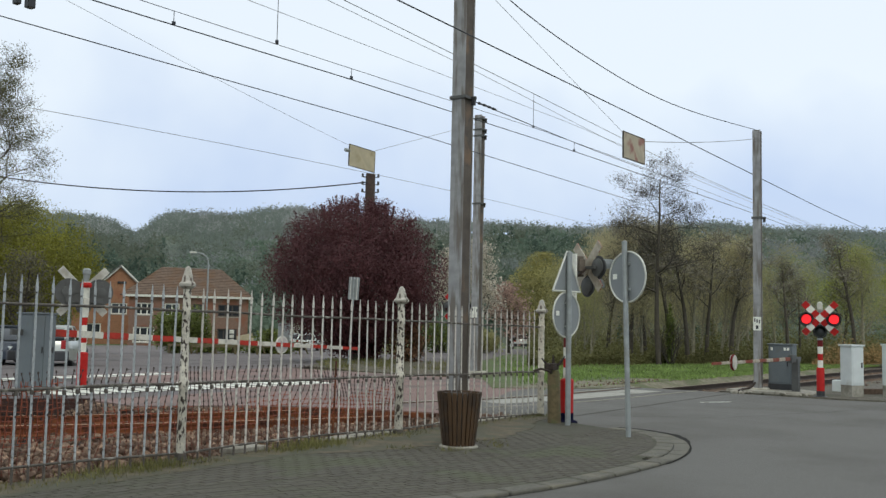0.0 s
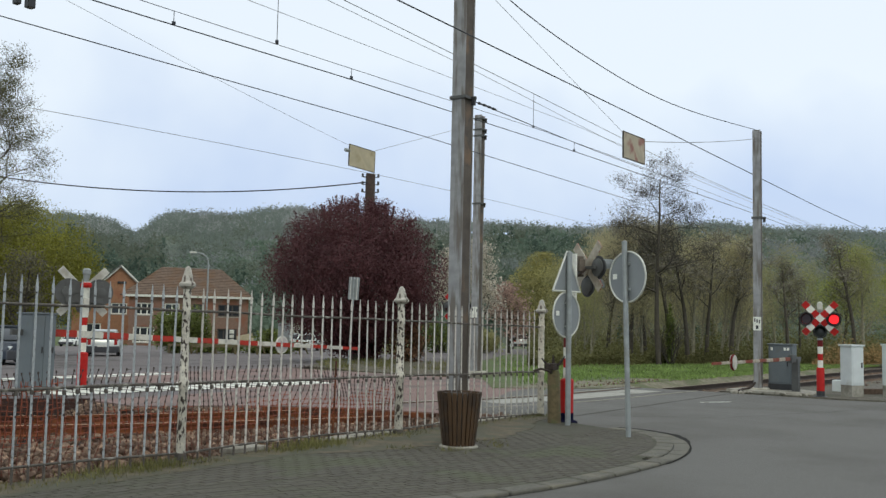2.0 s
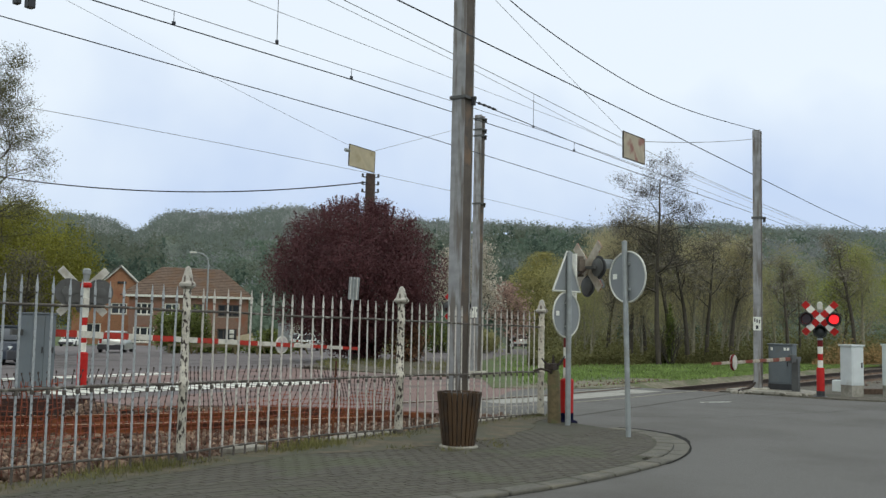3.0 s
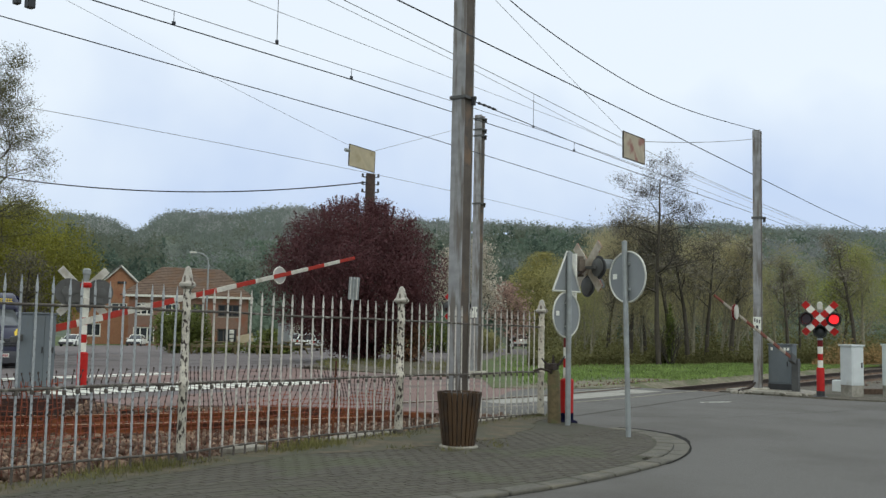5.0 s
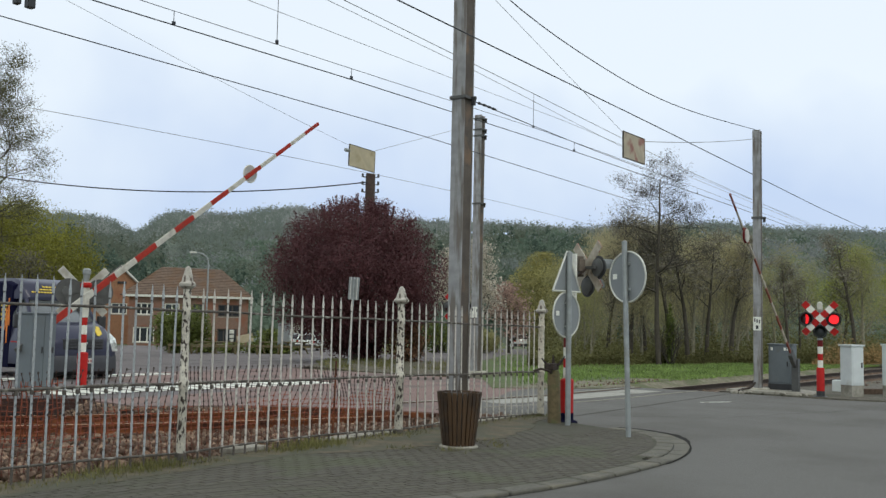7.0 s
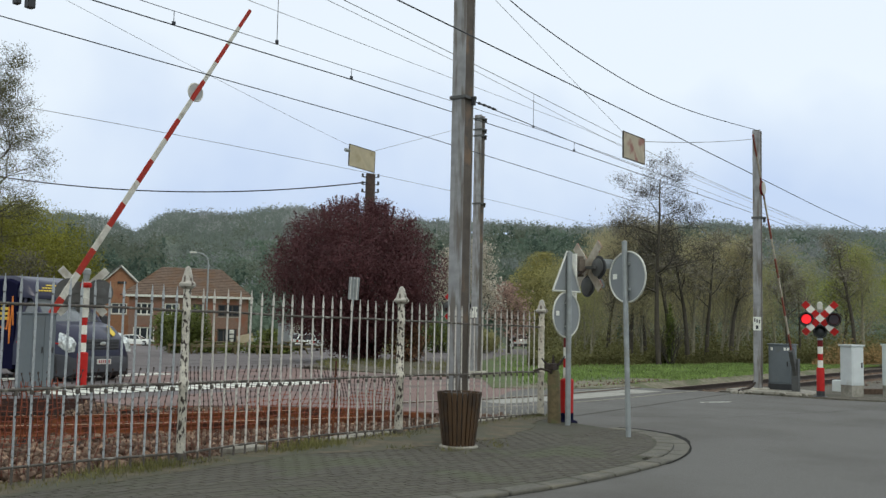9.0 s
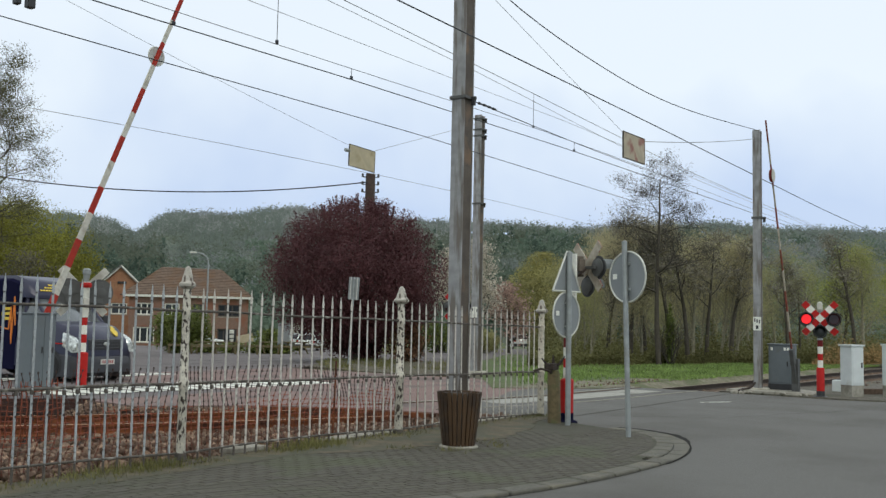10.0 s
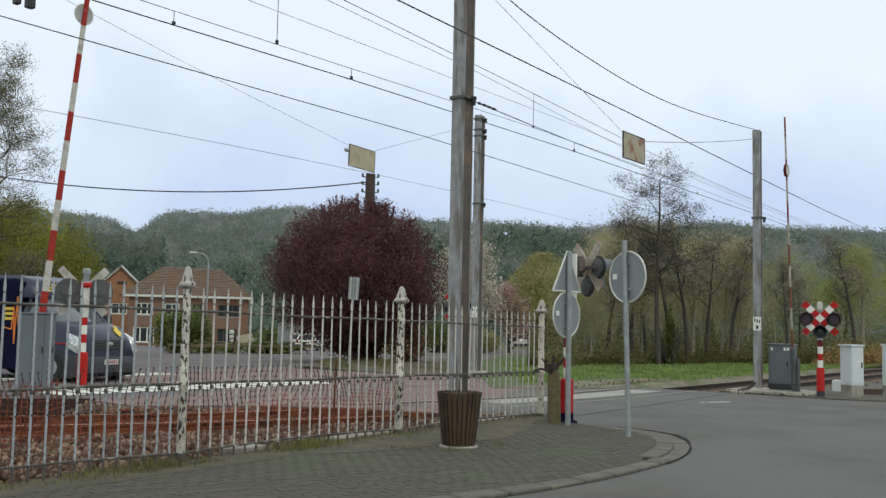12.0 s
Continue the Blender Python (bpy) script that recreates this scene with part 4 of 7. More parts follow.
            part("stripe", bm, RED if j % 2 else WHITE, board)
    for x, zz, r, lens in ((-0.30, cz - 0.02, 0.145, LENS_DARK), (0.30, cz - 0.02, 0.145, LENS_DARK), (0.0, cz - 0.31, 0.135, LENS_WHITE)):
        bm = B()
        lamp_y = -0.16 if back else -fwd - 0.09
        t = Matrix.Translation((x, lamp_y, zz)) @ Matrix.Rotation(radians(90), 4, "X")
        deep = 0.06 if fwd or back else 0.15
        lathe(bm, [(0.08, -deep), (r * 0.85, -deep * 0.7), (r, -0.04), (r, 0.05), (r - 0.012, 0.05), (r - 0.012, 0.0)], 24, t)
        hous = part("lamp_housing", bm, DARK_PLASTIC, s, "round dark lamp housing", True)
        bm = B()
        n = 16
        ring = []
        for k in range(n + 1):
            a = radians(-10 + 200 * k / n)
            for yy, rr in ((-0.05, r), (-0.24, r * 0.98)):
                ring.append(bm.verts.new((x + rr * math.cos(a), yy + lamp_y, zz + rr * math.sin(a))))
        for k in range(n):
            bm.faces.new((ring[2 * k], ring[2 * k + 1], ring[2 * k + 3], ring[2 * k + 2]))
        bmesh.ops.solidify(bm, geom=bm.faces[:], thickness=0.006)
        part("hood", bm, DARK_PLASTIC if not fwd else GALV, hous, "short lamp hood", True)
        bm = B()
        wide = 1.3 if fwd else 1.16 if not back else 1.2 if x == 0 else 1.95
        lathe(bm, [(r * wide, -0.012), (r * wide, 0.0)], 28, t)
        part("backboard", bm, BLACK if not back else DARK_PLASTIC, hous)
        bm = B()
        lathe(bm, [(r - 0.02, 0.035), (r * 0.6, 0.05), (0.01, 0.056)], 24, t)
        part("lens", bm, lens, hous, "", True)
    if back:
        bm = B()
        box(bm, (0, -0.125, cz - 0.02), (0.74, 0.02, 0.44), None, 0.006)
        part("back_plate", bm, DARK_PLASTIC, s, "dark plate joining the lamps")
    bm = B()
    box(bm, (0, (-0.13 if back else 0.0) - fwd, cz - 0.02), (0.66, 0.05, 0.05), None, 0.006)
    part("crossbar", bm, DARK_PLASTIC, s)
    if not back and not fwd:
        bm = B()
        lathe(bm, [(0.04, 2.05 + up), (0.062, 2.07 + up), (0.062, 2.2 + up), (0.05, 2.235 + up), (0.02, 2.25 + up)], 12)
        part("mast_cap", bm, ARM_WHITE, s, "small white mast cap", True)
        return s
    if fwd:
        return s
    bm = B()
    lathe(bm, [(0.055, 2.05 + up), (0.055, 2.1 + up), (0.065, 2.13 + up), (0.065, 2.2 + up), (0.085, 2.22 + up), (0.085, 2.30 + up), (0.05, 2.335 + up)], 16)
    part("bell", bm, GALV, s, "warning bell on the mast top", True)
    return s


def build_lamp_shutter(s, x, z, r):
    """An added turning roundel imitates the lamp's flashing: one side shines red, the other is dark."""
    bm = B()
    lathe(bm, [(r * 0.76, 0.0), (r * 0.76, 0.006)], 26, Matrix.Rotation(radians(90), 4, "X"))
    piv = part("lamp_roundel", bm, LAMP_RED, s, "glowing red lamp face")
    bm = B()
    lathe(bm, [(r * 0.76, -0.006), (r * 0.76, -0.001)], 26, Matrix.Rotation(radians(90), 4, "X"))
    part("dark_face", bm, LENS_DARK, piv)
    return piv


def build_barrier(name, m, length, disc_at, label, mirror):
    """A drive cabinet with an arm; the arm turns about the thing's own pivot axis."""
    t = thing(name, m, label, "crossing barrier", "level crossing barriers")
    bm = B()
    box(bm, (0.0, 0.06, 0), (0.10, 0.42, 0.2), None, 0.02)
    arm = part("arm", bm, DARK_PLASTIC, t, "barrier arm striped in red and white")
    n = 15 if mirror else 11
    seg = (length - 0.2) / n
    for k in range(n):
        bm = B()
        w0 = (0.15 - 0.065 * k / n) if mirror else (0.09 - 0.038 * k / n)
        x0 = 0.2 + k * seg
        geo = bmesh.ops.create_cube(bm, size=1.0)
        bmesh.ops.transform(bm, matrix=Matrix.Translation((0, x0 + seg / 2, 0)) @ Matrix.Diagonal((0.05 if mirror else 0.032, seg, w0, 1)), verts=geo["verts"])
        bmesh.ops.bevel(bm, geom=[e for e in bm.edges if abs(e.verts[0].co.y - e.verts[1].co.y) > 0.1], offset=0.012, segments=2, affect="EDGES")
        part("band", bm, (ARM_RED if mirror else ARM_RED_OLD) if (n - 1 - k) % 2 == 0 else (ARM_WHITE if mirror else ARM_WHITE_OLD), arm)
    bm = B()
    rod(bm, (-0.035, disc_at, 0), (-0.03, disc_at, 0), 0.215 if mirror else 0.15, None, 32)
    if not mirror:
        rod(bm, (0.03, disc_at, 0), (0.035, disc_at, 0), 0.15, None, 32)
    disc = part("disc", bm, DISC_GREY if mirror else ARM_WHITE, arm, "round pale disc on the arm")
    bm = B()
    for k in range(32):
        a, b = 2 * math.pi * k / 32, 2 * math.pi * (k + 1) / 32
        for x in (-0.045 if mirror else 0.0,):
            if not mirror:
                rod(bm, (x, disc_at + 0.146 * math.cos(a), 0.146 * math.sin(a)), (x, disc_at + 0.146 * math.cos(b), 0.146 * math.sin(b)), 0.022, None, 5)
            else:
                rod(bm, (x, disc_at + 0.212 * math.cos(a), 0.212 * math.sin(a)), (x, disc_at + 0.212 * math.cos(b), 0.212 * math.sin(b)), 0.022, None, 5)
    part("disc_rim", bm, RED_DARK if not mirror else SIGN_RIM, arm)
    bm = B()
    box(bm, (0.0, -0.35, -0.02), (0.08, 0.55, 0.12), None, 0.015)
    part("counterweight", bm, DARK_PLASTIC, arm, "dark counterweight lever")
    return t, arm


def cabinet(t, m, size, material, roof=0.03, doors=2, plinth=None):
    """A steel cabinet with doors, hinges, handle and lid; its doors face +x of m, its floor is at m."""
    sx, sy, sz = size
    if plinth:
        bm = B()
        box(bm, (0, 0, -plinth[0] / 2 + 0.01), (sx + plinth[1], sy + plinth[1], plinth[0]), m, 0.01)
        part("plinth", bm, plinth[2], t)
    bm = B()
    box(bm, (0, 0, sz / 2), size, m, 0.015)
    body = part("body", bm, material, t)
    bm = B()
    box(bm, (0, 0, sz + roof / 2), (sx + 0.05, sy + 0.05, roof), m, 0.01)
    part("lid", bm, material, body)
    for k in range(doors):
        w = (sy - 0.06) / doors
        bm = B()
        box(bm, (sx / 2 + 0.004, -sy / 2 + 0.03 + w * (k + 0.5), sz / 2), (0.016, w - 0.012, sz - 0.1), m, 0.004)
        d = part("door", bm, material, body)
        bm = B()
        box(bm, (sx / 2 + 0.02, -sy / 2 + 0.03 + w * (k + 0.85), sz * 0.52), (0.02, 0.03, 0.12), m, 0.004)
        part("handle", bm, BLACK, d)
    return body


def build_crossing_equipment():
    out = {}
    out["sig_right"] = build_signal("crossing_signal", pose(-5.45, 23.71, 0, 0, 0, 14), "red and white level crossing signal with flashing lamps")
    out["sig_near"] = build_signal("crossing_signal", pose(-7.04, 13.85, 0, 0, 0, 150), "level crossing signal seen from behind, weathered housings", False, 0.29, 0.64)
    x, y = at(0.0135, 30.5)
    build_signal("crossing_signal", pose(x, y, ground_z(x, y), 0, 0, 62), "red and white level crossing signal behind the mast", False, 0.0, 0.25)
    out["sig_far"] = build_signal("crossing_signal", pose(-18.5, 13.09, -0.104, 0, 0, 246), "level crossing signal seen from its dark back", True, 0.0, 0.2, 0.17)
    out["sig_far"].scale = (1.069, 1.069, 1.069)
    out["bar_left"], out["arm_left"] = build_barrier("crossing_barrier", pose(-18.0, 11.69, 1.20), 9.84, 6.9, "long red and white barrier arm with a pale disc", True)
    t = out["bar_left"]
    cabinet(t, Matrix.Translation((0.077, -0.115, -1.135)), (0.52, 0.53, 1.5), CABINET, 0.035, 2, (0.22, 0.12, CONCRETE))
    out["bar_right"], out["arm_right"] = build_barrier("crossing_barrier", pose(-6.2, 24.19, 0.88, 0, 0, 180), 5.88, 4.58, "red and white barrier arm on a grey drive cabinet", False)
    t = out["bar_right"]
    cabinet(t, Matrix.Translation((0.46, -0.82, -0.66)) @ Matrix.Rotation(radians(90), 4, "Z"), (0.45, 0.58, 0.98), CABINET, 0.03, 1, (0.2, 0.03, BLACK))
    bm = B()
    box(bm, (0.0, -0.28, -0.45), (0.16, 0.22, 0.9), None, 0.02)
    part("stand", bm, DARK_PLASTIC, t)
    bm = B()
    box(bm, (0.45, -0.5, -0.86), (1.3, 1.5, 0.1), None, 0.03)
    part("slab", bm, CONCRETE, t, "cracked concrete slab")
    for x, y, w, h, lab in ((-4.91, 24.47, 0.37, 0.92, "pale grey relay cabinet on a concrete plinth"), (-4.05, 25.2, 0.55, 0.95, "pale blue-grey relay cabinet beside the track")):
        t = thing("relay_cabinet", pose(x, y, 0.3, 0, 0, -34), lab, "cabinet", "relay cabinets")
        cabinet(t, Matrix.Identity(4), (0.36, w, h), CABINET_WHITE, 0.04, 1, (0.36, -0.01, CONCRETE))
    bm = B()
    box(bm, (-5.6, 26.4, 0.14), (0.3, 0.36, 0.36), None, 0.02)
    tagged(part("junction_box", bm, CABINET_WHITE), "small pale junction box beside the rails", "junction box")
    bm = B()
    slab(bm, [(-7.9, 23.9), (-5.0, 23.35), (-2.0, 24.0), (12, 26.5), (12, 34), (-6.4, 29)], -0.12, 0.035)
    tagged(part("pavement_right", bm, GRAVEL), "dark gravelly verge beside the road", "verge", kind="structure")
    for x in (0.26, 0.34, 0.66):
        bm = B()
        box(bm, (x, -0.576, 0.22), (0.055, 0.006, 0.075))
        part("sticker", bm, STICKER, out["bar_right"])
    bm = B()
    slab(bm, [(-7.75, 23.95), (-6.9, 23.75), (-6.1, 23.7), (-5.6, 23.85), (-5.75, 24.9), (-6.6, 25.7), (-7.6, 25.4)], -0.05, 0.085)
    tagged(part("concrete_pad", bm, CONCRETE), "broken concrete pad under mast and cabinet", "concrete pad", kind="structure")
    bm = B()
    slab(bm, [(-12.35, 20.3), (-10.5, 22.4), (-10.5, 23.6)] + [(centre_near(y) - 1.75, y) for y in (24.0, 30.0, 38.0, 46.0)] + [(-27.0, 46.0), (-19.5, 29.6), (-15.8, 25.2)], -0.4, 0.02)
    tagged(part("verge", bm, GRASS_SOIL), "grassy verge between the crossing and the wood", "verge", kind="structure")
    flank = []
    for k in range(32):
        y = 23.55 + 0.72 * k
        flank.append([(centre_near(y) - 1.80 + 0.08 * noise.noise((y, 0, 0)), y, 0.024), (centre_near(y) - 1.4, y, -0.09 + 0.03 * noise.noise((y * 2, 5, 0))), (centre_near(y) - 1.02, y, -0.235)])
    tagged(pydata("track_flank", [p for row in flank for p in row], [(3 * k + j, 3 * k + j + 1, 3 * k + j + 4, 3 * k + j + 3) for k in range(31) for j in range(2)], PALE_GRAVEL), "stony flank sloping from the grass to the track", "gravel", kind="structure")
    bm = B()
    slab(bm, [(-12.1, 20.45), (-10.35, 22.4), (-10.3, 23.6), (-11.0, 24.0), (-10.85, 28.5), (-11.7, 28.0), (-12.5, 23.0)], -0.2, 0.03)
    tagged(part("gravel_bank", bm, PALE_GRAVEL), "pale stony gravel between crossing and grass", "gravel", kind="structure")
    w = thing("timber_edging", pose(-5.2, 25.3, 0, 0, 0, 49), "low dark timber edging beside the track", "edging")
    for k in range(3):
        bm = B()
        box(bm, (1.0 + 1.75 * k, 0, 0.07), (1.7, 0.14, 0.2), None, 0.02)
        part("sleeper", bm, SLEEPER, w)
    # low brick wall in front of the far cabinet
    w = thing("brick_wall", pose(-15.32, 11.25, 0, 0, 0, -39), "low dark brown brick edging wall beside the track", "wall", kind="structure")
    bm = B()
    box(bm, (0.12, 0.24, 0.05), (0.1, 0.21, 0.06))
    me = bpy.data.meshes.new("brick")
    bm.to_mesh(me)
    bm.free()
    me.materials.append(BRICK_DARK)
    for row in range(4):
        for k in range(22):
            o = new("brick", me)
            o.parent = w
            o.matrix_basis = pose(0.004 * ((k * 7 + row * 3) % 4) - 0.1, -0.32 - 0.215 * k - (0.105 if row % 2 else 0), -0.25 + row * 0.068)
    # wooden post beside the fence
    p = thing("wooden_post", pose(-7.08, 13.51, 0.0, 1, -1), "short thick weathered wooden post", "post")
    bm = B()
    lathe(bm, [(0.105, -0.02), (0.10, 0.4), (0.095, 0.78), (0.08, 0.84), (0.03, 0.86)], 14)
    part("trunk", bm, WOOD, p, "", True)
    bm = B()
    box(bm, (-0.02, -0.02, 0.90), (0.16, 0.2, 0.1), None, 0.02)
    rod(bm, (0.05, 0.02, 0.9), (0.14, 0.12, 1.06), 0.022, 0.01, 6)
    rod(bm, (-0.05, -0.05, 0.9), (-0.12, -0.16, 1.03), 0.025, 0.01, 6)
    rod(bm, (-0.02, 0.04, 0.92), (-0.03, 0.05, 1.08), 0.03, 0.012, 6)
    part("fitting", bm, RUSTY_DARK, p, "dark rusty fitting on top")
    bm = B()
    tube(bm, [(0.02, 0.1, 0.74), (0, -0.16, 0.84), (-0.06, -0.3, 0.88), (-0.16, -0.36, 0.84)], 0.02, 6)
    part("bracket", bm, RUSTY_DARK, p)
    return out


# ---- masts and wires ----
def build_mast(m, height, w, d, label, rings, plate_z=None):
    t = thing("catenary_mast", m, label, "mast", "catenary masts")
    bm = B()
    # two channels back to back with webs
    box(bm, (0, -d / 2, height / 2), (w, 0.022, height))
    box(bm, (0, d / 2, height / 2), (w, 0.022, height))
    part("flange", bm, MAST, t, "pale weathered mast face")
    # web fills the recess between the flanges, in a much darker colour
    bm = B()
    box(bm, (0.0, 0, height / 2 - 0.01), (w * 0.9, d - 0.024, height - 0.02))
    part("web", bm, MAST_SIDE, t, "web coloured darker than the flanges, rust-streaked")
    bm = B()
    box(bm, (0, 0, 0.0), (w + 0.3, d + 0.3, 0.24), None, 0.03)
    part("footing", bm, PALE_CONCRETE, t)
    for z in rings:
        bm = B()
        box(bm, (0, 0, z), (w + 0.07, d + 0.07, 0.05), None, 0.004)
        br = part("collar", bm, DARK_PLASTIC, t)
        bm = B()
        box(bm, (w / 2 + 0.06, d * 0.1, z), (0.10, 0.05, 0.05), None, 0.006)
        box(bm, (w / 2 + 0.07, d * 0.1, z - 0.05), (0.06, 0.045, 0.13), None, 0.006)
        part("lug", bm, BLACK, br)
    if plate_z:
        bm = B()
        box(bm, (0, -d / 2 - 0.015, plate_z), (w * (0.7 if height > 7 else 1.02), 0.006, 0.34))
        pl = part("warning_plate", bm, STICKER, t, "white warning plate")
        bm = B()
        for k in range(3):
            box(bm, (-w * 0.3 + k * w * 0.3, -d / 2 - 0.019, plate_z + 0.09 - 0.02 * k), (0.03, 0.004, 0.09), None)
        box(bm, (0, -d / 2 - 0.019, plate_z - 0.09), (0.06, 0.004, 0.09))
        part("dark_mark", bm, BLACK, pl)
    return t


def wire(name, pts, r, material, sag=0.0, label="dark overhead wire", n=24):
    p = [Vector(a) for a in pts]
    out = []
    if len(p) == 2:
        for k in range(n + 1):
            f = k / n
            q = p[0].lerp(p[1], f)
            q.z -= sag * 4 * f * (1 - f)
            out.append(q)
    else:
        out = p
    bm = B()
    tube(bm, out, r, 5)
    return tagged(part(name, bm, material), label, "overhead wire", "overhead wires")


def build_overhead():
    build_mast(pose(-8.25, 12.52, -0.1, 0, 0.0, 3), 9.5, 0.225, 0.27, "tall pale grey steel mast in the fence line", (5.19,))
    build_mast(pose(-16.2, 25.6, ground_z(-16, 0), 0, 0.0, 10), 8.22, 0.24, 0.28, "grey steel mast with insulator brackets", (7.55, 7.75, 8.1, 5.38), 1.95)
    build_mast(pose(-7.13, 24.53, 0, 0, 0.0, 6), 6.65, 0.19, 0.2, "grey steel mast beside the barrier cabinet", (4.4,), 1.72)
    # contact and carrying wires, two tracks: heights over the way
    def line(name, x, k, nodes, r=0.011, m=WIRE, label="dark overhead contact wire"):
        ys = [n[0] for n in nodes]
        zs = [n[1] for n in nodes]
        out = []
        for i in range(61):
            y = ys[0] + (ys[-1] - ys[0]) * i / 60
            z = float(np.interp(y, ys, zs))
            out.append((x * k, y * k, 1.5 + (z - 1.5) * k))
        return wire(name, out, r, m, label=label)
    kn, kf = 1.12, 1.064
    line("contact_wire", -10.0, kn, [(-6, 5.15), (6.9, 5.35), (11.85, 5.48), (19.9, 5.61), (33.7, 5.68), (70, 5.6)], 0.010)
    line("auxiliary_wire", -10.0, kn, [(-6, 5.25), (7.6, 5.56), (11.85, 5.66), (17.9, 5.81), (22.6, 5.84), (70, 5.75)], 0.006)
    line("contact_wire", -14.0, kf, [(-6, 6.05), (8.1, 6.16), (19.1, 6.27), (31.7, 6.2), (70, 6.2)], 0.011)
    line("feeder_wire", -7.5, 1.0, [(-6, 5.8), (9.8, 5.75), (18.3, 5.72), (25.3, 5.67), (32.7, 5.61), (70, 5.7)], 0.0105, label="dark overhead feeder wire")
    line("carrying_wire", -10.0, kn, [(-6, 7.3), (11.6, 6.74), (18, 6.55), (26.6, 6.25), (33.7, 6.16), (45, 6.03), (70, 5.9)], 0.008, WIRE_PALE, "pale overhead carrying wire")
    line("auxiliary_wire", -10.02, kn, [(-6, 7.2), (11.2, 6.63), (15.6, 6.51), (22.6, 6.17), (26.6, 6.1), (45, 5.98), (70, 5.85)], 0.006, WIRE_PALE, "pale overhead auxiliary wire")
    line("carrying_wire", -14.0, kf, [(-6, 7.8), (13.3, 7.96), (20.8, 8.04), (27.2, 8.12), (45, 8.0), (70, 8.0)], 0.007, WIRE_PALE, "pale overhead carrying wire")
    for y, a, b in ((8.2, 5.38, 5.57), (11.85, 5.48, 5.66), (19.92, 5.61, 5.83), (28.2, 5.64, 5.8), (10.12, 5.63, 6.8), (17.96, 5.8, 6.55)):
        bm = B()
        a, b = 1.5 + (a - 1.5) * kn, 1.5 + (b - 1.5) * kn
        rod(bm, (-10.0 * kn, y * kn, a), (-10.0 * kn, y * kn, b), 0.006, None, 5)
        box(bm, (-10.0 * kn, y * kn, a + 0.03), (0.03, 0.05, 0.06))
        tagged(part("dropper", bm, WIRE), "thin dropper between two overhead wires", "overhead wire", "overhead wires")
    pts = [(-7.13 - 0.03 * (24.4 - y), y, 6.284 + 0.0648 * (y - 20) + 0.00783 * (y - 20) ** 2 - 0.000854 * (y - 20) ** 3 + 0.065 * math.exp(-((y - 15.3) / 2.5) ** 2)) for y in [24.4 - 0.6 * k for k in range(32)]]
    wire("feeder_wire", pts, 0.009, WIRE, label="sagging dark feeder wire to the mast top")
    wire("tie_wire", [(-8.13, 12.66, 5.07), (-11.2, 29.8, 6.35)], 0.008, WIRE, 0.05, "thin tie wire anchored at the mast")
    t = thing("section_insulator", pose(-11.2, 6.80, 5.50), "small black section insulator on the contact wire", "insulator")
    bm = B()
    box(bm, (0, -0.09, 0.15), (0.1, 0.07, 0.42), None, 0.01)
    part("clamp", bm, BLACK, t)
    bm = B()
    box(bm, (0, 0.09, 0.15), (0.1, 0.1, 0.42), None, 0.01)
    part("skid", bm, BLACK, t)
    t = thing("tension_insulator", pose(0, 0, 0), "dark strain insulator on the tie wire", "insulator")
    for k in range(4):
        bm = B()
        f = 0.012 + 0.012 * k
        p = Vector((-8.13, 12.66, 5.07)).lerp(Vector((-11.2, 29.8, 6.35)), f)
        q = Vector((-8.13, 12.66, 5.07)).lerp(Vector((-11.2, 29.8, 6.35)), f + 0.008)
        rod(bm, p, q, 0.024, 0.014, 8)
        part("bead", bm, BLACK, t)
    # hanging panels over the road with their span wires
    for x, y, z, m, lab, rx in ((-7.1, 16.6, 4.88, PANEL_OLD, "rust-stained beige panel hung above the road", 1), (-16.5, 20.1, 6.0, PANEL, "yellowish panel hung above the road", -2)):
        t = thing("hanging_panel", pose(x, y, z, rx), lab, "hanging sign", "panels over the road")
        w = 0.98 if x > -10 else 1.1
        h = 0.48 if x > -10 else 0.58
        bm = B()
        box(bm, (0, 0, 0), (0.02, w, h), None, 0.004)
        pl = part("plate", bm, m, t)
        if x < -10:
            bm = B()
            rod(bm, (0, -w / 2 - 0.16, h * 0.18), (0, -w / 2, h * 0.18), 0.05, None, 8)
            part("end_fitting", bm, GALV, pl, "small grey fitting on the panel edge")
        for zz, s in ((h / 2, 1), (-h / 2, 1)):
            bm = B()
            box(bm, (0, 0, zz), (0.03, w + 0.02, 0.018), None, 0.003)
            part("edge_bar", bm, RAIL_IRON, pl)
        for yy in (-w / 2, w / 2):
            bm = B()
            box(bm, (0, yy, 0), (0.03, 0.02, h), None, 0.003)
            part("edge_bar", bm, RAIL_IRON, pl)
    wire("span_wire", [(-7.1, 17.1, 5.09), (-7.12, 24.4, 6.42)], 0.007, WIRE_PALE, 0.05, "thin span wire holding the panel")
    wire("span_wire", [(-7.1, 16.12, 5.08), (-7.42, 9.0, 7.2)], 0.004, WIRE_PALE, 0.0, "thin span wire holding the panel")
    wire("span_wire", [(-16.5, 20.65, 6.3), (-16.2, 25.5, 7.95)], 0.006, WIRE_PALE, 0.0, "thin span wire holding the panel")
    wire("span_wire", [(-16.5, 19.55, 6.27), (-16.5, 5.0, 8.85)], 0.005, WIRE_PALE, 0.12, "thin span wire holding the panel")
    # telephone pole with its cable
    gz = ground_z(-27.7, 0)
    t = thing("utility_pole", pose(-27.7, 34.4, gz), "dark creosoted utility pole with insulators", "utility pole")
    bm = B()
    rod(bm, (0, 0, 0), (0, 0, 8.55), 0.25, 0.225, 12)
    part("pole", bm, CREOSOTE, t, "", True)
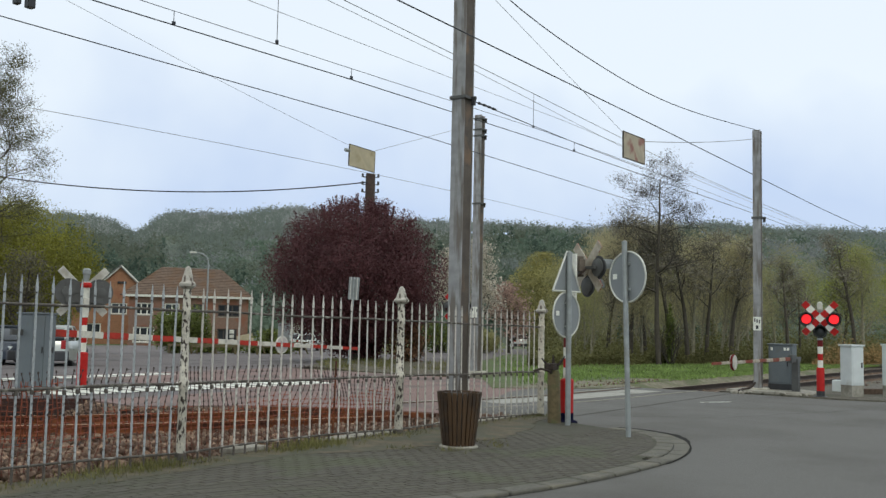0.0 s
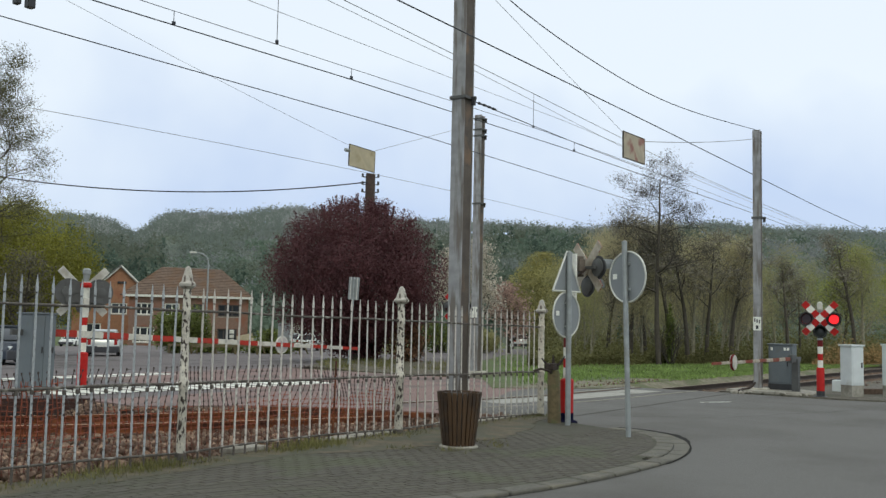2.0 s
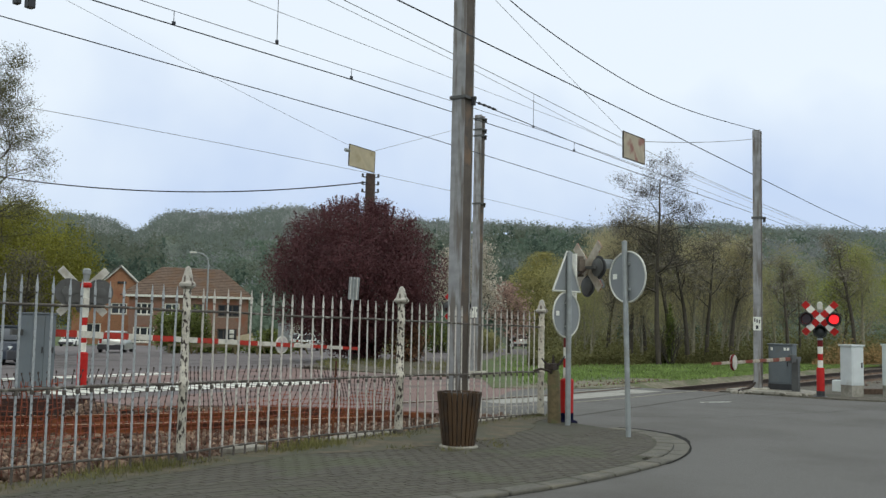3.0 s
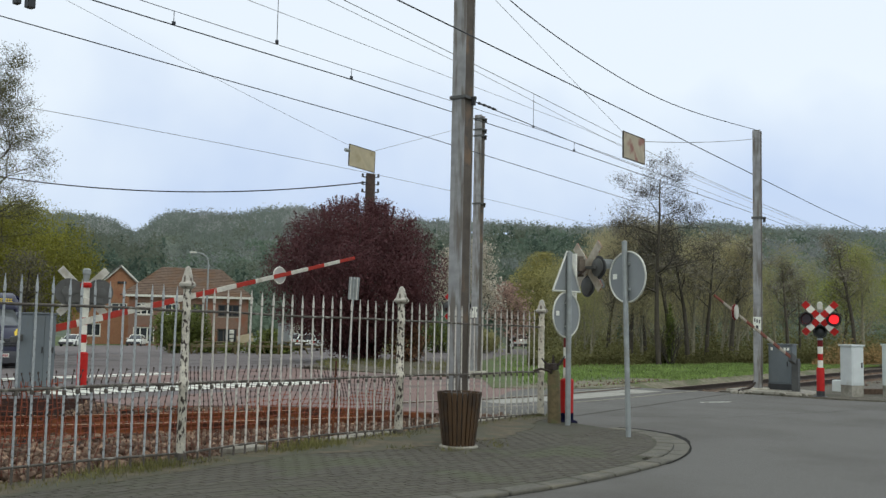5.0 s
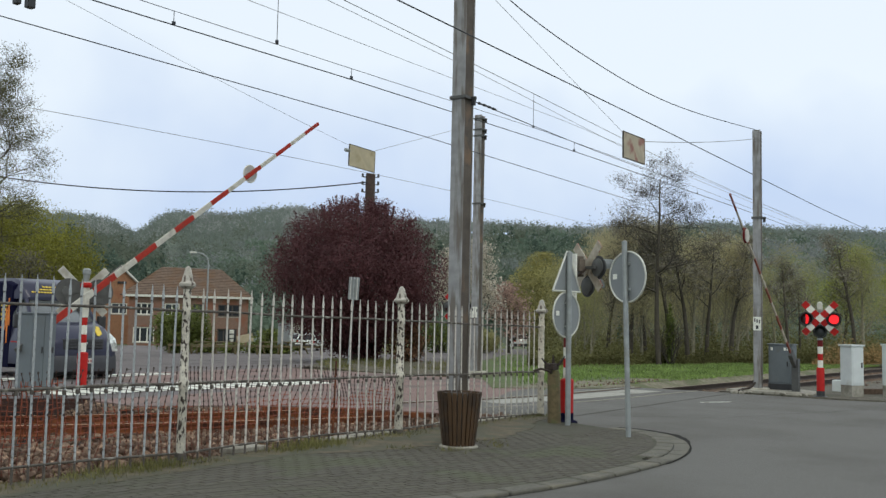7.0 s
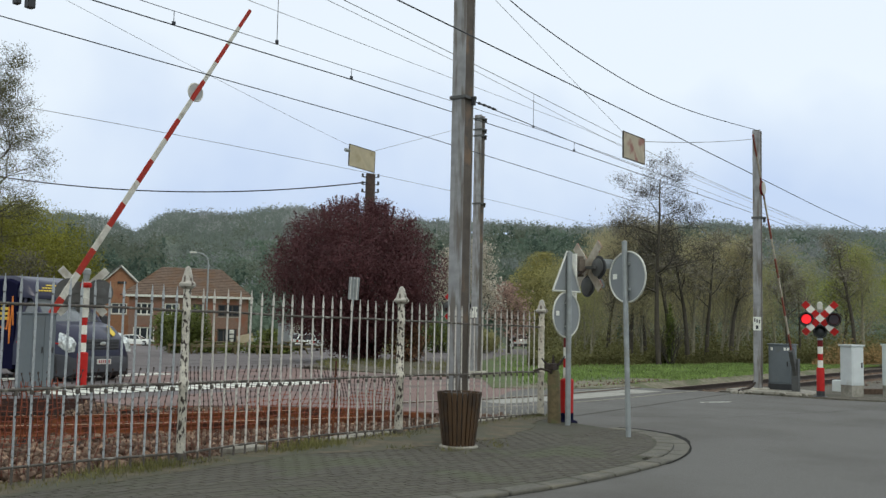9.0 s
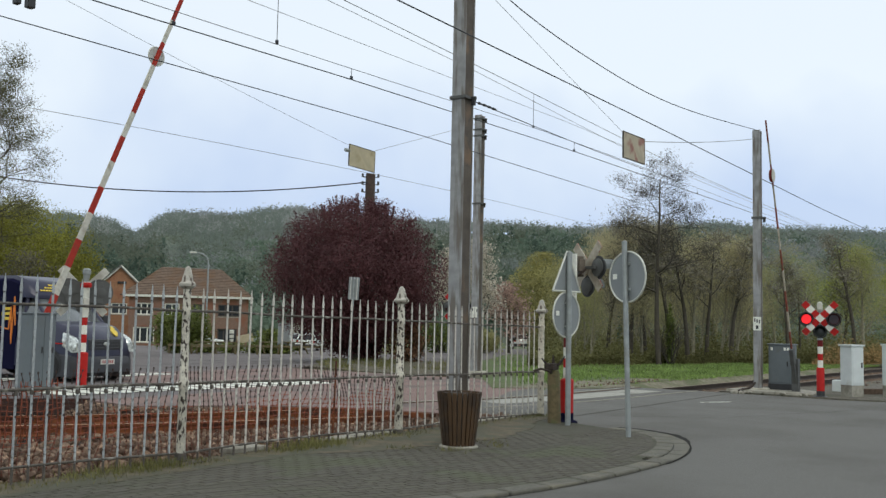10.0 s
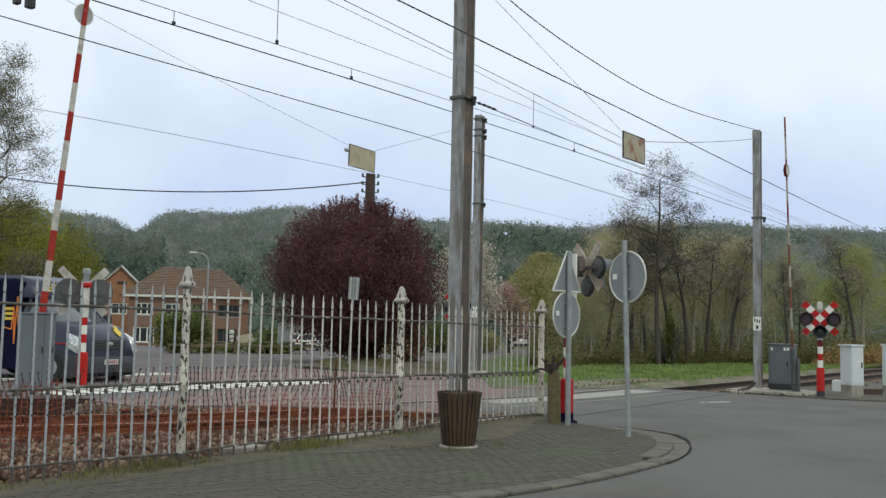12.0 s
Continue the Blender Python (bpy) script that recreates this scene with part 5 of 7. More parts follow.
    for k in range(3):
        for sx in (-1, 1):
            bm = B()
            d = Vector((math.cos(radians(40)), math.sin(radians(40)), 0)) * sx
            p0 = Vector((0, 0, 8.4 - 0.35 * k))
            rod(bm, p0, p0 + d * 0.36, 0.025, None, 6)
            rod(bm, p0 + d * 0.36, p0 + d * 0.36 + Vector((0, 0, 0.16)), 0.06, 0.04, 8)
            part("insulator", bm, BLACK, t)
    wire("telephone_cable", [(-27.7, 34.2, gz + 8.15), (-45.0, 23.8, 8.5)], 0.03, WIRE, 0.78, "thick black telephone cable")
    wire("power_wire", [(-23, 5.0, 6.6), (-23, 48, 7.2)], 0.009, WIRE_PALE, -0.35, "thin pale power wire")
    # street lamp
    t = thing("street_lamp", pose(-65.14, 58.41, ground_z(-65, 0), 0, 0, 49), "tall grey street lamp with a curved arm", "street lamp")
    bm = B()
    tube(bm, [(0, 0, 0), (0, 0, 7.45), (-0.12, 0, 8.0), (-0.5, 0, 8.35), (-1.1, 0, 8.47)], 0.07, 8)
    part("pole", bm, GALV, t, "", True)
    bm = B()
    box(bm, (-1.35, 0, 8.47), (0.6, 0.25, 0.14), None, 0.05)
    part("head", bm, TRIM, t)


def build_far_clutter():
    """Small garden and street things in front of the houses."""
    def put(px, d, rz=0.0):
        x, y = d * (-0.565 + 0.825 * px), d * (0.825 + 0.565 * px)
        return pose(x, y, ground_z(x, y), 0, 0, rz)
    t = thing("bollard", put(-0.217, 68, 47), "white bollard with dark rings", "bollard")
    bm = B()
    lathe(bm, [(0.2, 0.0), (0.2, 0.12), (0.13, 0.15), (0.13, 0.85), (0.16, 0.9), (0.16, 1.5), (0.1, 1.55)], 14)
    part("shaft", bm, TRIM, t, "", True)
    for z in (0.9, 1.2):
        bm = B()
        lathe(bm, [(0.165, z), (0.165, z + 0.08)], 14)
        part("ring", bm, BLACK, t)
    t = thing("display_panel", put(-0.2, 66, 47), "tilted pale information panel on legs", "sign")
    bm = B()
    box(bm, (0, 0, 0.95), (1.1, 0.06, 0.55), Matrix.Rotation(radians(-12), 4, "Y"), 0.01)
    part("board", bm, PANEL, t)
    for x in (-0.3, 0.3):
        bm = B()
        rod(bm, (x, 0.05, 0), (x, 0.05, 0.9), 0.035, None, 8)
        part("leg", bm, GALV, t)
    t = thing("notice_board", put(-0.163, 60, 45), "tall grey-green notice board on posts", "notice board")
    bm = B()
    box(bm, (0, 0, 1.15), (0.62, 0.08, 1.5), None, 0.01)
    part("board", bm, SIGN_BACK, t)
    for x in (-0.34, 0.0, 0.34):
        bm = B()
        box(bm, (x, -0.02, 1.0), (0.06, 0.1, 2.0))
        part("post", bm, GALV, t)
    for k, px in enumerate((-0.243, -0.224, -0.176, -0.15)):
        t = thing("picnic_bench", put(px, 60, 50 + 6 * k), "dark weathered wooden picnic bench", "bench", "picnic benches")
        bm = B()
        box(bm, (0, 0, 0.72), (1.5, 0.6, 0.06), None, 0.01)
        part("tabletop", bm, WOOD, t)
        for y in (-0.6, 0.6):
            bm = B()
            box(bm, (0, y, 0.43), (1.5, 0.25, 0.05), None, 0.01)
            part("seat", bm, WOOD, t)
        for x in (-0.55, 0.55):
            bm = B()
            rod(bm, (x, -0.6, 0), (x, 0.2, 0.72), 0.045, None, 6)
            part("leg", bm, WOOD, t)
            bm = B()
            rod(bm, (x, 0.6, 0), (x, -0.2, 0.72), 0.045, None, 6)
            part("leg", bm, WOOD, t)
    t = thing("post_rail_fence", put(-0.19, 57, 48), "low dark post-and-rail fence along the street", "fence")
    for k in range(9):
        bm = B()
        box(bm, (-5 + 1.25 * k, 0, 0.3), (0.1, 0.1, 0.6), None, 0.01)
        part("post", bm, WOOD, t)
    bm = B()
    box(bm, (0, -0.06, 0.5), (10.2, 0.05, 0.12), None, 0.01)
    part("rail", bm, WOOD, t)


# ---- plants ----
def tube_rows(verts, faces, a, b, ra, rb, n=5):
    d = b - a
    side = d.orthogonal().normalized()
    up = side.cross(d.normalized())
    k = len(verts)
    for p, r in ((a, ra), (b, rb)):
        for i in range(n):
            verts.append(p + r * (math.cos(6.2832 * i / n) * side + math.sin(6.2832 * i / n) * up))
    for i in range(n):
        faces.append((k + i, k + (i + 1) % n, k + n + (i + 1) % n, k + n + i))


def grow(rng, verts, faces, tips, p, d, length, r, depth, spread, up):
    """Limbs that fork; tips collects where leaves may sit."""
    steps = 3
    for s in range(steps):
        d = (d + Vector((rng.gauss(0, 0.10), rng.gauss(0, 0.10), rng.gauss(0, 0.06) + up * 0.10))).normalized()
        q = p + d * (length / steps)
        r2 = r * 0.86
        tube_rows(verts, faces, p, q, r, r2, 6 if r > 0.05 else 4 if r > 0.015 else 3)
        p, r = q, r2
        if depth <= 2:
            tips.append((q.copy(), depth))
        if depth > 0 and s >= 1 or depth > 2:
            side = Vector((rng.gauss(0, 1), rng.gauss(0, 1), rng.gauss(0, 0.5) + up * 0.6)).normalized()
            nd = (d * (1 - spread) + side * spread).normalized()
            grow(rng, verts, faces, tips, p, nd, length * rng.uniform(0.55, 0.8), r * 0.6, depth - 1, spread, up) if depth > 0 else None
    if depth > 0:
        for k in range(2):
            side = Vector((rng.gauss(0, 1), rng.gauss(0, 1), rng.gauss(0, 0.5) + up * 0.6)).normalized()
            nd = (d * (1 - spread) + side * spread).normalized()
            grow(rng, verts, faces, tips, p, nd, length * rng.uniform(0.6, 0.85), r * 0.7, depth - 1, spread, up)


def leaf_quads(nrng, centres, size, slim=0.65):
    n = len(centres)
    a = nrng.normal(size=(n, 3))
    a /= np.linalg.norm(a, axis=1)[:, None]
    b = nrng.normal(size=(n, 3))
    b -= (a * b).sum(1)[:, None] * a
    b /= np.linalg.norm(b, axis=1)[:, None]
    s = size * nrng.uniform(0.6, 1.3, size=(n, 1))
    a, b = a * s, b * s * slim
    c = np.asarray(centres)
    return np.stack([c - a, c + b, c + a, c - b], axis=1)


def shell_quads(nrng, centres, outward, size):
    """Leaf clumps that face roughly away from their crown's middle."""
    n = len(centres)
    d = outward + nrng.normal(size=(n, 3)) * 0.7 + np.array((0, 0, 0.3))
    d /= np.linalg.norm(d, axis=1)[:, None]
    a = np.cross(d, nrng.normal(size=(n, 3)))
    a /= np.linalg.norm(a, axis=1)[:, None]
    b = np.cross(d, a)
    s = size * nrng.uniform(0.6, 1.3, size=(n, 1))
    a, b = a * s, b * s * 0.8
    c = np.asarray(centres)
    return np.stack([c - a, c + b, c + a, c - b], axis=1)


def build_tree(name, m, seed, height, trunk, spread, up, depth, leaf, size, per_tip, jitter, bark, label, first=0.25, group="", fill=None, width=1.0, fan=7, slim=0.65, shoots=0):
    """A tapered trunk with forking limbs and a crown of many small leaves."""
    rng, nrng = random.Random(seed), np.random.default_rng(seed)
    t = thing(name, m, label, "tree", group)
    verts, faces, tips = [], [], []
    p, d, r = Vector((0, 0, -0.1)), Vector((0, 0, 1)), trunk
    n = 10
    for k in range(n):
        d = (d + Vector((rng.gauss(0, 0.04), rng.gauss(0, 0.04), 0.1))).normalized()
        q = p + d * (height * 0.9 / n)
        r2 = trunk * (1 - 0.9 * (k + 1) / n) + 0.012
        tube_rows(verts, faces, p, q, r, r2, 8)
        p, r = q, r2
        f = (k + 1) / n
        if f > first:
            for j in range(max(1, fan // 3)):
                a = rng.uniform(0, 6.283)
                nd = Vector((math.cos(a) * spread, math.sin(a) * spread, up * 0.8 + 0.15)).normalized()
                grow(rng, verts, faces, tips, p, nd, height * width * 0.20 * (1.25 - f * 0.75), r * 0.55, depth, 0.55, up)
    tips.append((p, 0))
    c = []
    for q, dd in tips:
        c += [(q.x + nrng.normal() * jitter, q.y + nrng.normal() * jitter, q.z + nrng.normal() * jitter * 0.8) for k in range(per_tip)]
    c = np.array(c)
    if fill is not None:
        # dense crown: leaf clumps filling an uneven egg
        cx, rx, rz, count, clumps = fill
        dirs = nrng.normal(size=(clumps, 3))
        dirs /= np.linalg.norm(dirs, axis=1)[:, None]
        rad = nrng.uniform(0.45, 1.0, size=(clumps, 1)) ** 0.6
        cc = dirs * rad * np.array((rx, rx, rz)) * nrng.uniform(0.8, 1.12, size=(clumps, 1)) + np.array((0, 0, cx))
        pick = nrng.integers(0, clumps, count)
        wobble = nrng.normal(size=(count, 3)) * rx * 0.11
        extra = cc[pick] + wobble
        keep = (extra[:, 0] ** 2 + extra[:, 1] ** 2) / (rx * 1.1) ** 2 + ((extra[:, 2] - cx) / (rz * 1.12)) ** 2 < 1
        extra, wobble = extra[keep], wobble[keep]
        inside = (c[:, 0] ** 2 + c[:, 1] ** 2) / (rx * 1.12) ** 2 + ((c[:, 2] - cx) / (rz * 1.16)) ** 2 < 1
        c = c[inside]
    c = c[c[:, 2] > height * 0.08]
    if shoots:
        # upright leafy shoots breaking the outline
        more = []
        for k in range(shoots):
            a, g = rng.uniform(0, 6.283), rng.uniform(0.05, 1.35)
            d = Vector((math.cos(a) * math.sin(g), math.sin(a) * math.sin(g), math.cos(g)))
            base = Vector((d.x * fill[1], d.y * fill[1], fill[0] + d.z * fill[2])) * 0.94
            top = base + (d * 0.6 + Vector((0, 0, 0.75))).normalized() * rng.uniform(0.35, 0.95)
            tube_rows(verts, faces, base, top, 0.02, 0.008, 3)
            for j in range(70):
                q = base.lerp(top, rng.random() ** 0.9)
                more.append((q.x + rng.gauss(0, 0.035), q.y + rng.gauss(0, 0.035), q.z + rng.gauss(0, 0.035)))
        c = np.concatenate([c, np.array(more)])
    pydata("trunk", verts, faces, bark, t, True)
    leaves = leaf_quads(nrng, c, size, slim)
    if fill is not None:
        out = wobble / np.linalg.norm(wobble, axis=1)[:, None] + 0.7 * (extra - np.array((0, 0, cx))) / rx
        leaves = np.concatenate([leaves, shell_quads(nrng, extra, out, size)])
    quads("crown", leaves, leaf, t)
    return t


def build_bush(name, m, seed, rx, ry, rz, count, size, leaf, label, category="bush"):
    rng, nrng = random.Random(seed), np.random.default_rng(seed)
    t = thing(name, m, label, category)
    verts, faces, tips = [], [], []
    for k in range(14):
        a = rng.uniform(0, 6.283)
        grow(rng, verts, faces, tips, Vector((rng.uniform(-rx, rx) * 0.3, rng.uniform(-ry, ry) * 0.3, -0.05)), Vector((math.cos(a) * 0.5, math.sin(a) * 0.5, 1)).normalized(), rz * 0.5, 0.03, 1, 0.5, 0.5)
    pydata("stems", verts, faces, BARK, t)
    clumps = 70
    dirs = nrng.normal(size=(clumps, 3))
    dirs /= np.linalg.norm(dirs, axis=1)[:, None]
    cc = dirs * nrng.uniform(0.5, 1.0, size=(clumps, 1)) * np.array((rx, ry, rz * 0.5)) + np.array((0, 0, rz * 0.52))
    c = cc[nrng.integers(0, clumps, count)] + nrng.normal(size=(count, 3)) * np.array((rx, ry, rz * 0.5)) * 0.16
    c = c[c[:, 2] > 0.02]
    quads("leaves", leaf_quads(nrng, c, size), leaf, t)
    return t


def at(px, dist):
    """World x, y at a bearing (tenths of the view's half width) and a distance ahead."""
    return dist * (-0.565 + 0.825 * px), dist * (0.825 + 0.565 * px)


def wood_edge(px):
    """How far ahead the wood begins, over the bearing."""
    return 38.5 + 39.0 * (px - 0.139)


def build_plants():
    def put(px, dist, rz=0.0):
        x, y = at(px, dist)
        return pose(x, y, ground_z(x, y) - 0.1, 0, 0, rz)
    build_tree("plum_tree", put(-0.089, 41), 3, 6.8, 0.24, 0.9, 0.5, 2, LEAF_MAROON, 0.038, 18, 0.12, BARK, "purple-leaved plum tree with a dense uneven crown", 0.16, fill=(3.7, 3.75, 3.1, 122000, 330), fan=7, shoots=80)
    build_tree("blossom_tree", put(0.03, 58), 5, 6.4, 0.14, 0.9, 0.5, 2, BLOSSOM, 0.07, 10, 0.3, BARK, "fruit tree in white blossom", 0.2, width=1.15, fan=7)
    build_tree("blossom_tree", put(0.07, 66), 6, 4.6, 0.12, 0.9, 0.5, 2, BLOSSOM_PINK, 0.08, 4, 0.3, BARK, "small tree in dull pink blossom", 0.15, fan=7)
    build_tree("willow_tree", put(0.106, 80), 8, 8.2, 0.2, 0.8, 0.6, 2, LEAF_YELLOW, 0.07, 9, 0.5, BARK, "yellow-green willow in fresh leaf", 0.15, fill=(4.3, 3.1, 3.5, 24000, 300), fan=7)
    build_tree("alder_tree", put(0.226, 41.5), 12, 9.3, 0.125, 1.0, 0.2, 3, TWIG_DARK, 0.10, 2, 0.13, BARK, "tall bare alder with a slim trunk", 0.3, width=0.86, fan=6, slim=0.09)
    build_tree("green_tree", put(-0.452, 52), 21, 8.2, 0.25, 0.9, 0.5, 2, LEAF_GREEN, 0.05, 12, 0.25, BARK, "broad green tree in fresh leaf", 0.2, fill=(4.9, 4.7, 3.7, 82000, 380), fan=7)
    build_tree("birch_tree", put(-0.502, 36), 22, 11.8, 0.17, 0.8, 0.25, 3, BIRCH_BUD, 0.036, 11, 0.16, BARK, "tall birch with thin budding twigs", 0.3, width=0.8, fan=6, slim=0.4)
    build_tree("blossom_tree", put(-0.433, 44), 23, 4.8, 0.12, 0.9, 0.5, 2, BLOSSOM_FADED, 0.055, 3, 0.3, BARK, "old fruit tree in thin white blossom", 0.2, fan=7)
    build_bush("hedge_bush", put(-0.269, 62), 31, 1.8, 1.6, 3.0, 11000, 0.075, LEAF_HEDGE, "rounded dark green garden bush")
    build_bush("dry_bush", put(-0.033, 40), 35, 0.75, 0.7, 1.7, 2600, 0.06, LEAF_RUSSET, "russet dry-leaved bush beside the tree")
    for k in range(5):
        build_bush("hedge", put(-0.268 + 0.026 * k, 66 - 1.5 * k), 40 + k, 1.0, 0.7, 0.9 - 0.05 * k, 900, 0.08, LEAF_HEDGE, "low clipped green hedge along the street", "hedge")
    build_bush("ivy_bush", put(-0.083, 41.5), 36, 1.5, 1.1, 2.6, 9000, 0.07, LEAF_MAROON, "dark dense bush round the plum tree trunk")
    for k, (px, d, w, h) in enumerate(((-0.176, 62, 1.3, 1.5), (-0.05, 60, 1.5, 1.9), (0.0, 66, 1.8, 2.2), (0.04, 64, 1.5, 1.6))):
        build_bush("garden_shrub", put(px, d), 90 + k, w, 1.0, h, 2600, 0.085, LEAF_DULL if k % 2 else LEAF_HEDGE, "loose olive-green garden shrub")
    build_bush("ivy", put(0.238, 42.3), 37, 0.2, 0.2, 2.5, 2200, 0.06, LEAF_HEDGE, "green ivy climbing a woodland trunk", "ivy")
    x, y = at(-0.082, 39.5)
    bm = B()
    ring = [(x + 1.9 * math.cos(a) * (1 + 0.14 * math.sin(3 * a)), y + 1.8 * math.sin(a) * (1 + 0.1 * math.sin(5 * a))) for a in [k * 6.2832 / 30 for k in range(30)]]
    slab(bm, ring, ground_z(x, y) - 0.3, ground_z(x, y) + 0.06)
    verge = B()
    slab(verge, [at(-0.14, 33.6), at(-0.08, 30.8), at(-0.03, 29.6), at(0.06, 29.4), at(0.06, 37.0), at(-0.02, 41.0), at(-0.1, 41.5)], -0.3, 0.011)
    slab(verge, [at(0.02, 28.8), at(0.062, 26.2), at(0.10, 25.8), at(0.108, 30.0), at(0.055, 35.0)], -0.3, 0.0105)
    tagged(part("earth_verge", verge, EARTH), "bare brown earth verge with weeds beside the road", "verge", kind="structure")
    tagged(part("lawn", bm, GRASS_SOIL), "grassy island under the plum tree", "lawn", kind="structure")
    # spring woodland behind the track: a few grown forms repeated
    forms = []
    for k, (h, leaf, size, n, j, slim) in enumerate(((7.6, TWIG_BROWN, 0.12, 9, 0.32, 0.09), (6.4, LEAF_DULL, 0.034, 12, 0.4, 0.65), (7.0, TWIG_BROWN, 0.11, 9, 0.35, 0.09), (6.0, LEAF_FRESH, 0.03, 9, 0.4, 0.65))):
        forms.append(build_tree("woodland_tree", put(0.17 + 0.045 * k, 66), 60 + k, h, 0.105, 0.55, 0.8, 2, leaf, size, n, j, BARK_PALE, "thin woodland tree with budding olive leaves", 0.15, "woodland trees", fan=4, slim=slim))
    rng = random.Random(9)
    for k in range(56):
        px = 0.125 + 0.195 * (k + rng.random()) / 46 if k < 46 else 0.325 + 0.16 * (k - 46 + rng.random()) / 10
        dist = wood_edge(px) + 2 + 42 * rng.random() ** 1.3
        f = rng.choice(forms[:3] if 0.16 < px < 0.32 else forms[1::2])
        x, y = at(px, dist)
        rise = 0.105 if px > 0.165 else 0.08
        grown = copy_thing(f, pose(x, y, ground_z(x, y) - 0.1, 0, 0, rng.uniform(0, 360)))
        grown.scale = [(1.5 + rise * dist * rng.uniform(0.72, 1.0)) / 7.3] * 3
    tall = build_tree("woodland_tree", put(0.238, 42.5), 81, 6.6, 0.12, 0.8, 0.5, 2, TWIG, 0.2, 3, 0.25, BARK, "tall thin woodland tree, nearly bare", 0.4, "woodland trees", width=0.7, fan=4, slim=0.09)
    for px, d, k, rz in ((0.256, 44, 1.0, 40), (0.275, 46, 0.95, 130), (0.30, 47, 0.95, 200), (0.36, 50, 0.85, 300), (0.372, 52, 0.7, 90), (0.43, 52, 1.05, 10), (0.196, 43, 0.95, 250), (0.172, 44, 0.8, 170), (0.212, 45, 1.0, 20)):
        x, y = at(px, d)
        tall_copy = copy_thing(tall, pose(x, y, ground_z(x, y) - 0.1, 0, 0, rz))
        tall_copy.scale = (k, k, k)
    build_tree("green_tree", put(0.418, 74), 71, 7.7, 0.14, 0.6, 0.7, 2, LEAF_FRESH, 0.06, 13, 0.4, BARK, "slim tree in bright fresh green", 0.2, fan=6)
    build_tree("green_tree", put(0.475, 80), 72, 7.2, 0.14, 0.6, 0.7, 2, LEAF_FRESH, 0.06, 11, 0.4, BARK, "slim tree in thin fresh leaf", 0.2, fan=6)
    # undergrowth, verge grass, weeds along the fence: uncountable
    nrng = np.random.default_rng(77)
    n = 60000
    px = nrng.uniform(0.09, 0.50, n)
    dist = wood_edge(px) + 40 * nrng.uniform(0, 1, n) ** 2.2 + 0.6 * np.sin(px * 90)
    x, y = dist * (-0.565 + 0.825 * px), dist * (0.825 + 0.565 * px)
    hgt = np.abs(nrng.normal(size=n)) * (0.16 + 0.035 * (dist - wood_edge(px)) + 0.25 * np.abs(np.sin(px * 61) * np.sin(px * 173)))
    z = np.array([ground_z(a, b) for a, b in zip(x, y)]) + hgt
    tagged(quads("undergrowth", leaf_quads(nrng, np.stack([x, y, z], 1), 0.07), UNDERGROWTH), "tangled olive undergrowth at the wood's edge", "undergrowth", kind="stuff")
    n = 9000
    px = nrng.uniform(0.385, 0.5, n)
    dist = wood_edge(px) - 1.5 + 7 * nrng.uniform(0, 1, n)
    x, y = dist * (-0.565 + 0.825 * px), dist * (0.825 + 0.565 * px)
    z = np.abs(nrng.normal(size=n)) * 0.42 * np.clip((px - 0.38) / 0.03, 0, 1)
    tagged(quads("dry_reeds", leaf_quads(nrng, np.stack([x, y, z], 1), 0.11, 0.18), REED), "dry tan reeds at the wood's edge", "reeds", kind="stuff")
    blades = []

    def tuft(x, y, z, h, w):
        a = nrng.uniform(0, 6.283)
        d = np.array((math.cos(a), math.sin(a), 0)) * w
        lean = np.array((nrng.normal() * 0.3 * h, nrng.normal() * 0.3 * h, h))
        p = np.array((x, y, z))
        blades.append((p - d, p + d, p + d * 0.2 + lean, p - d * 0.2 + lean))
    for k in range(32000):
        y = nrng.uniform(20.4, 52)
        x = centre_near(y) - 1.5 - abs(nrng.normal()) * 5.5
        if x < -11.1 - (y - 20.3) * 0.68 + nrng.normal() * 0.15 or (x > -12.6 + nrng.normal() * 0.3 and y < 28 and nrng.uniform() < 0.93):
            continue
        tuft(x, y, 0.015 if y < 45.8 else ground_z(x, y) - 0.05, nrng.uniform(0.03, 0.10), 0.022)
    tagged(quads("verge_grass", np.array(blades), GRASS), "bright spring grass beyond the tracks", "grass", kind="stuff")
    blades = []
    for k in range(15000):
        y = nrng.uniform(3.5, 14.5)
        dense = 0.5 + 0.5 * math.sin(y * 2.3) * math.sin(y * 0.9 + 1)
        if y < 5.4:
            dense *= 0.25
        if y > 9.3:
            dense *= 0.35
        if nrng.uniform() > 0.15 + 0.85 * dense:
            continue
        x = -7.82 + nrng.normal() * 0.13
        tuft(x, y, 0.0, nrng.uniform(0.02, 0.13) * (0.4 + dense), 0.006)
    for cx, cy in ((-6.35, 9.6), (-6.2, 10.3), (-6.9, 9.3), (-6.45, 10.6)):
        for k in range(36):
            tuft(cx + nrng.normal() * 0.1, cy + nrng.normal() * 0.1, 0.03, nrng.uniform(0.02, 0.06), 0.006)
    for k in range(7000):
        px, d = nrng.uniform(-0.125, 0.05), nrng.uniform(30.5, 40.5)
        x, y = at(px, d)
        clump = noise.noise((x * 0.9, y * 0.9, 2.0))
        if clump > 0.05 and (-0.115 < px < -0.045 or clump > 0.3):
            tuft(x, y, 0.0, nrng.uniform(0.05, 0.24) * (0.5 + clump), 0.012)
    tagged(quads("fence_weeds", np.array(blades), WEED), "low weeds and moss along the fence foot", "weeds", kind="stuff")


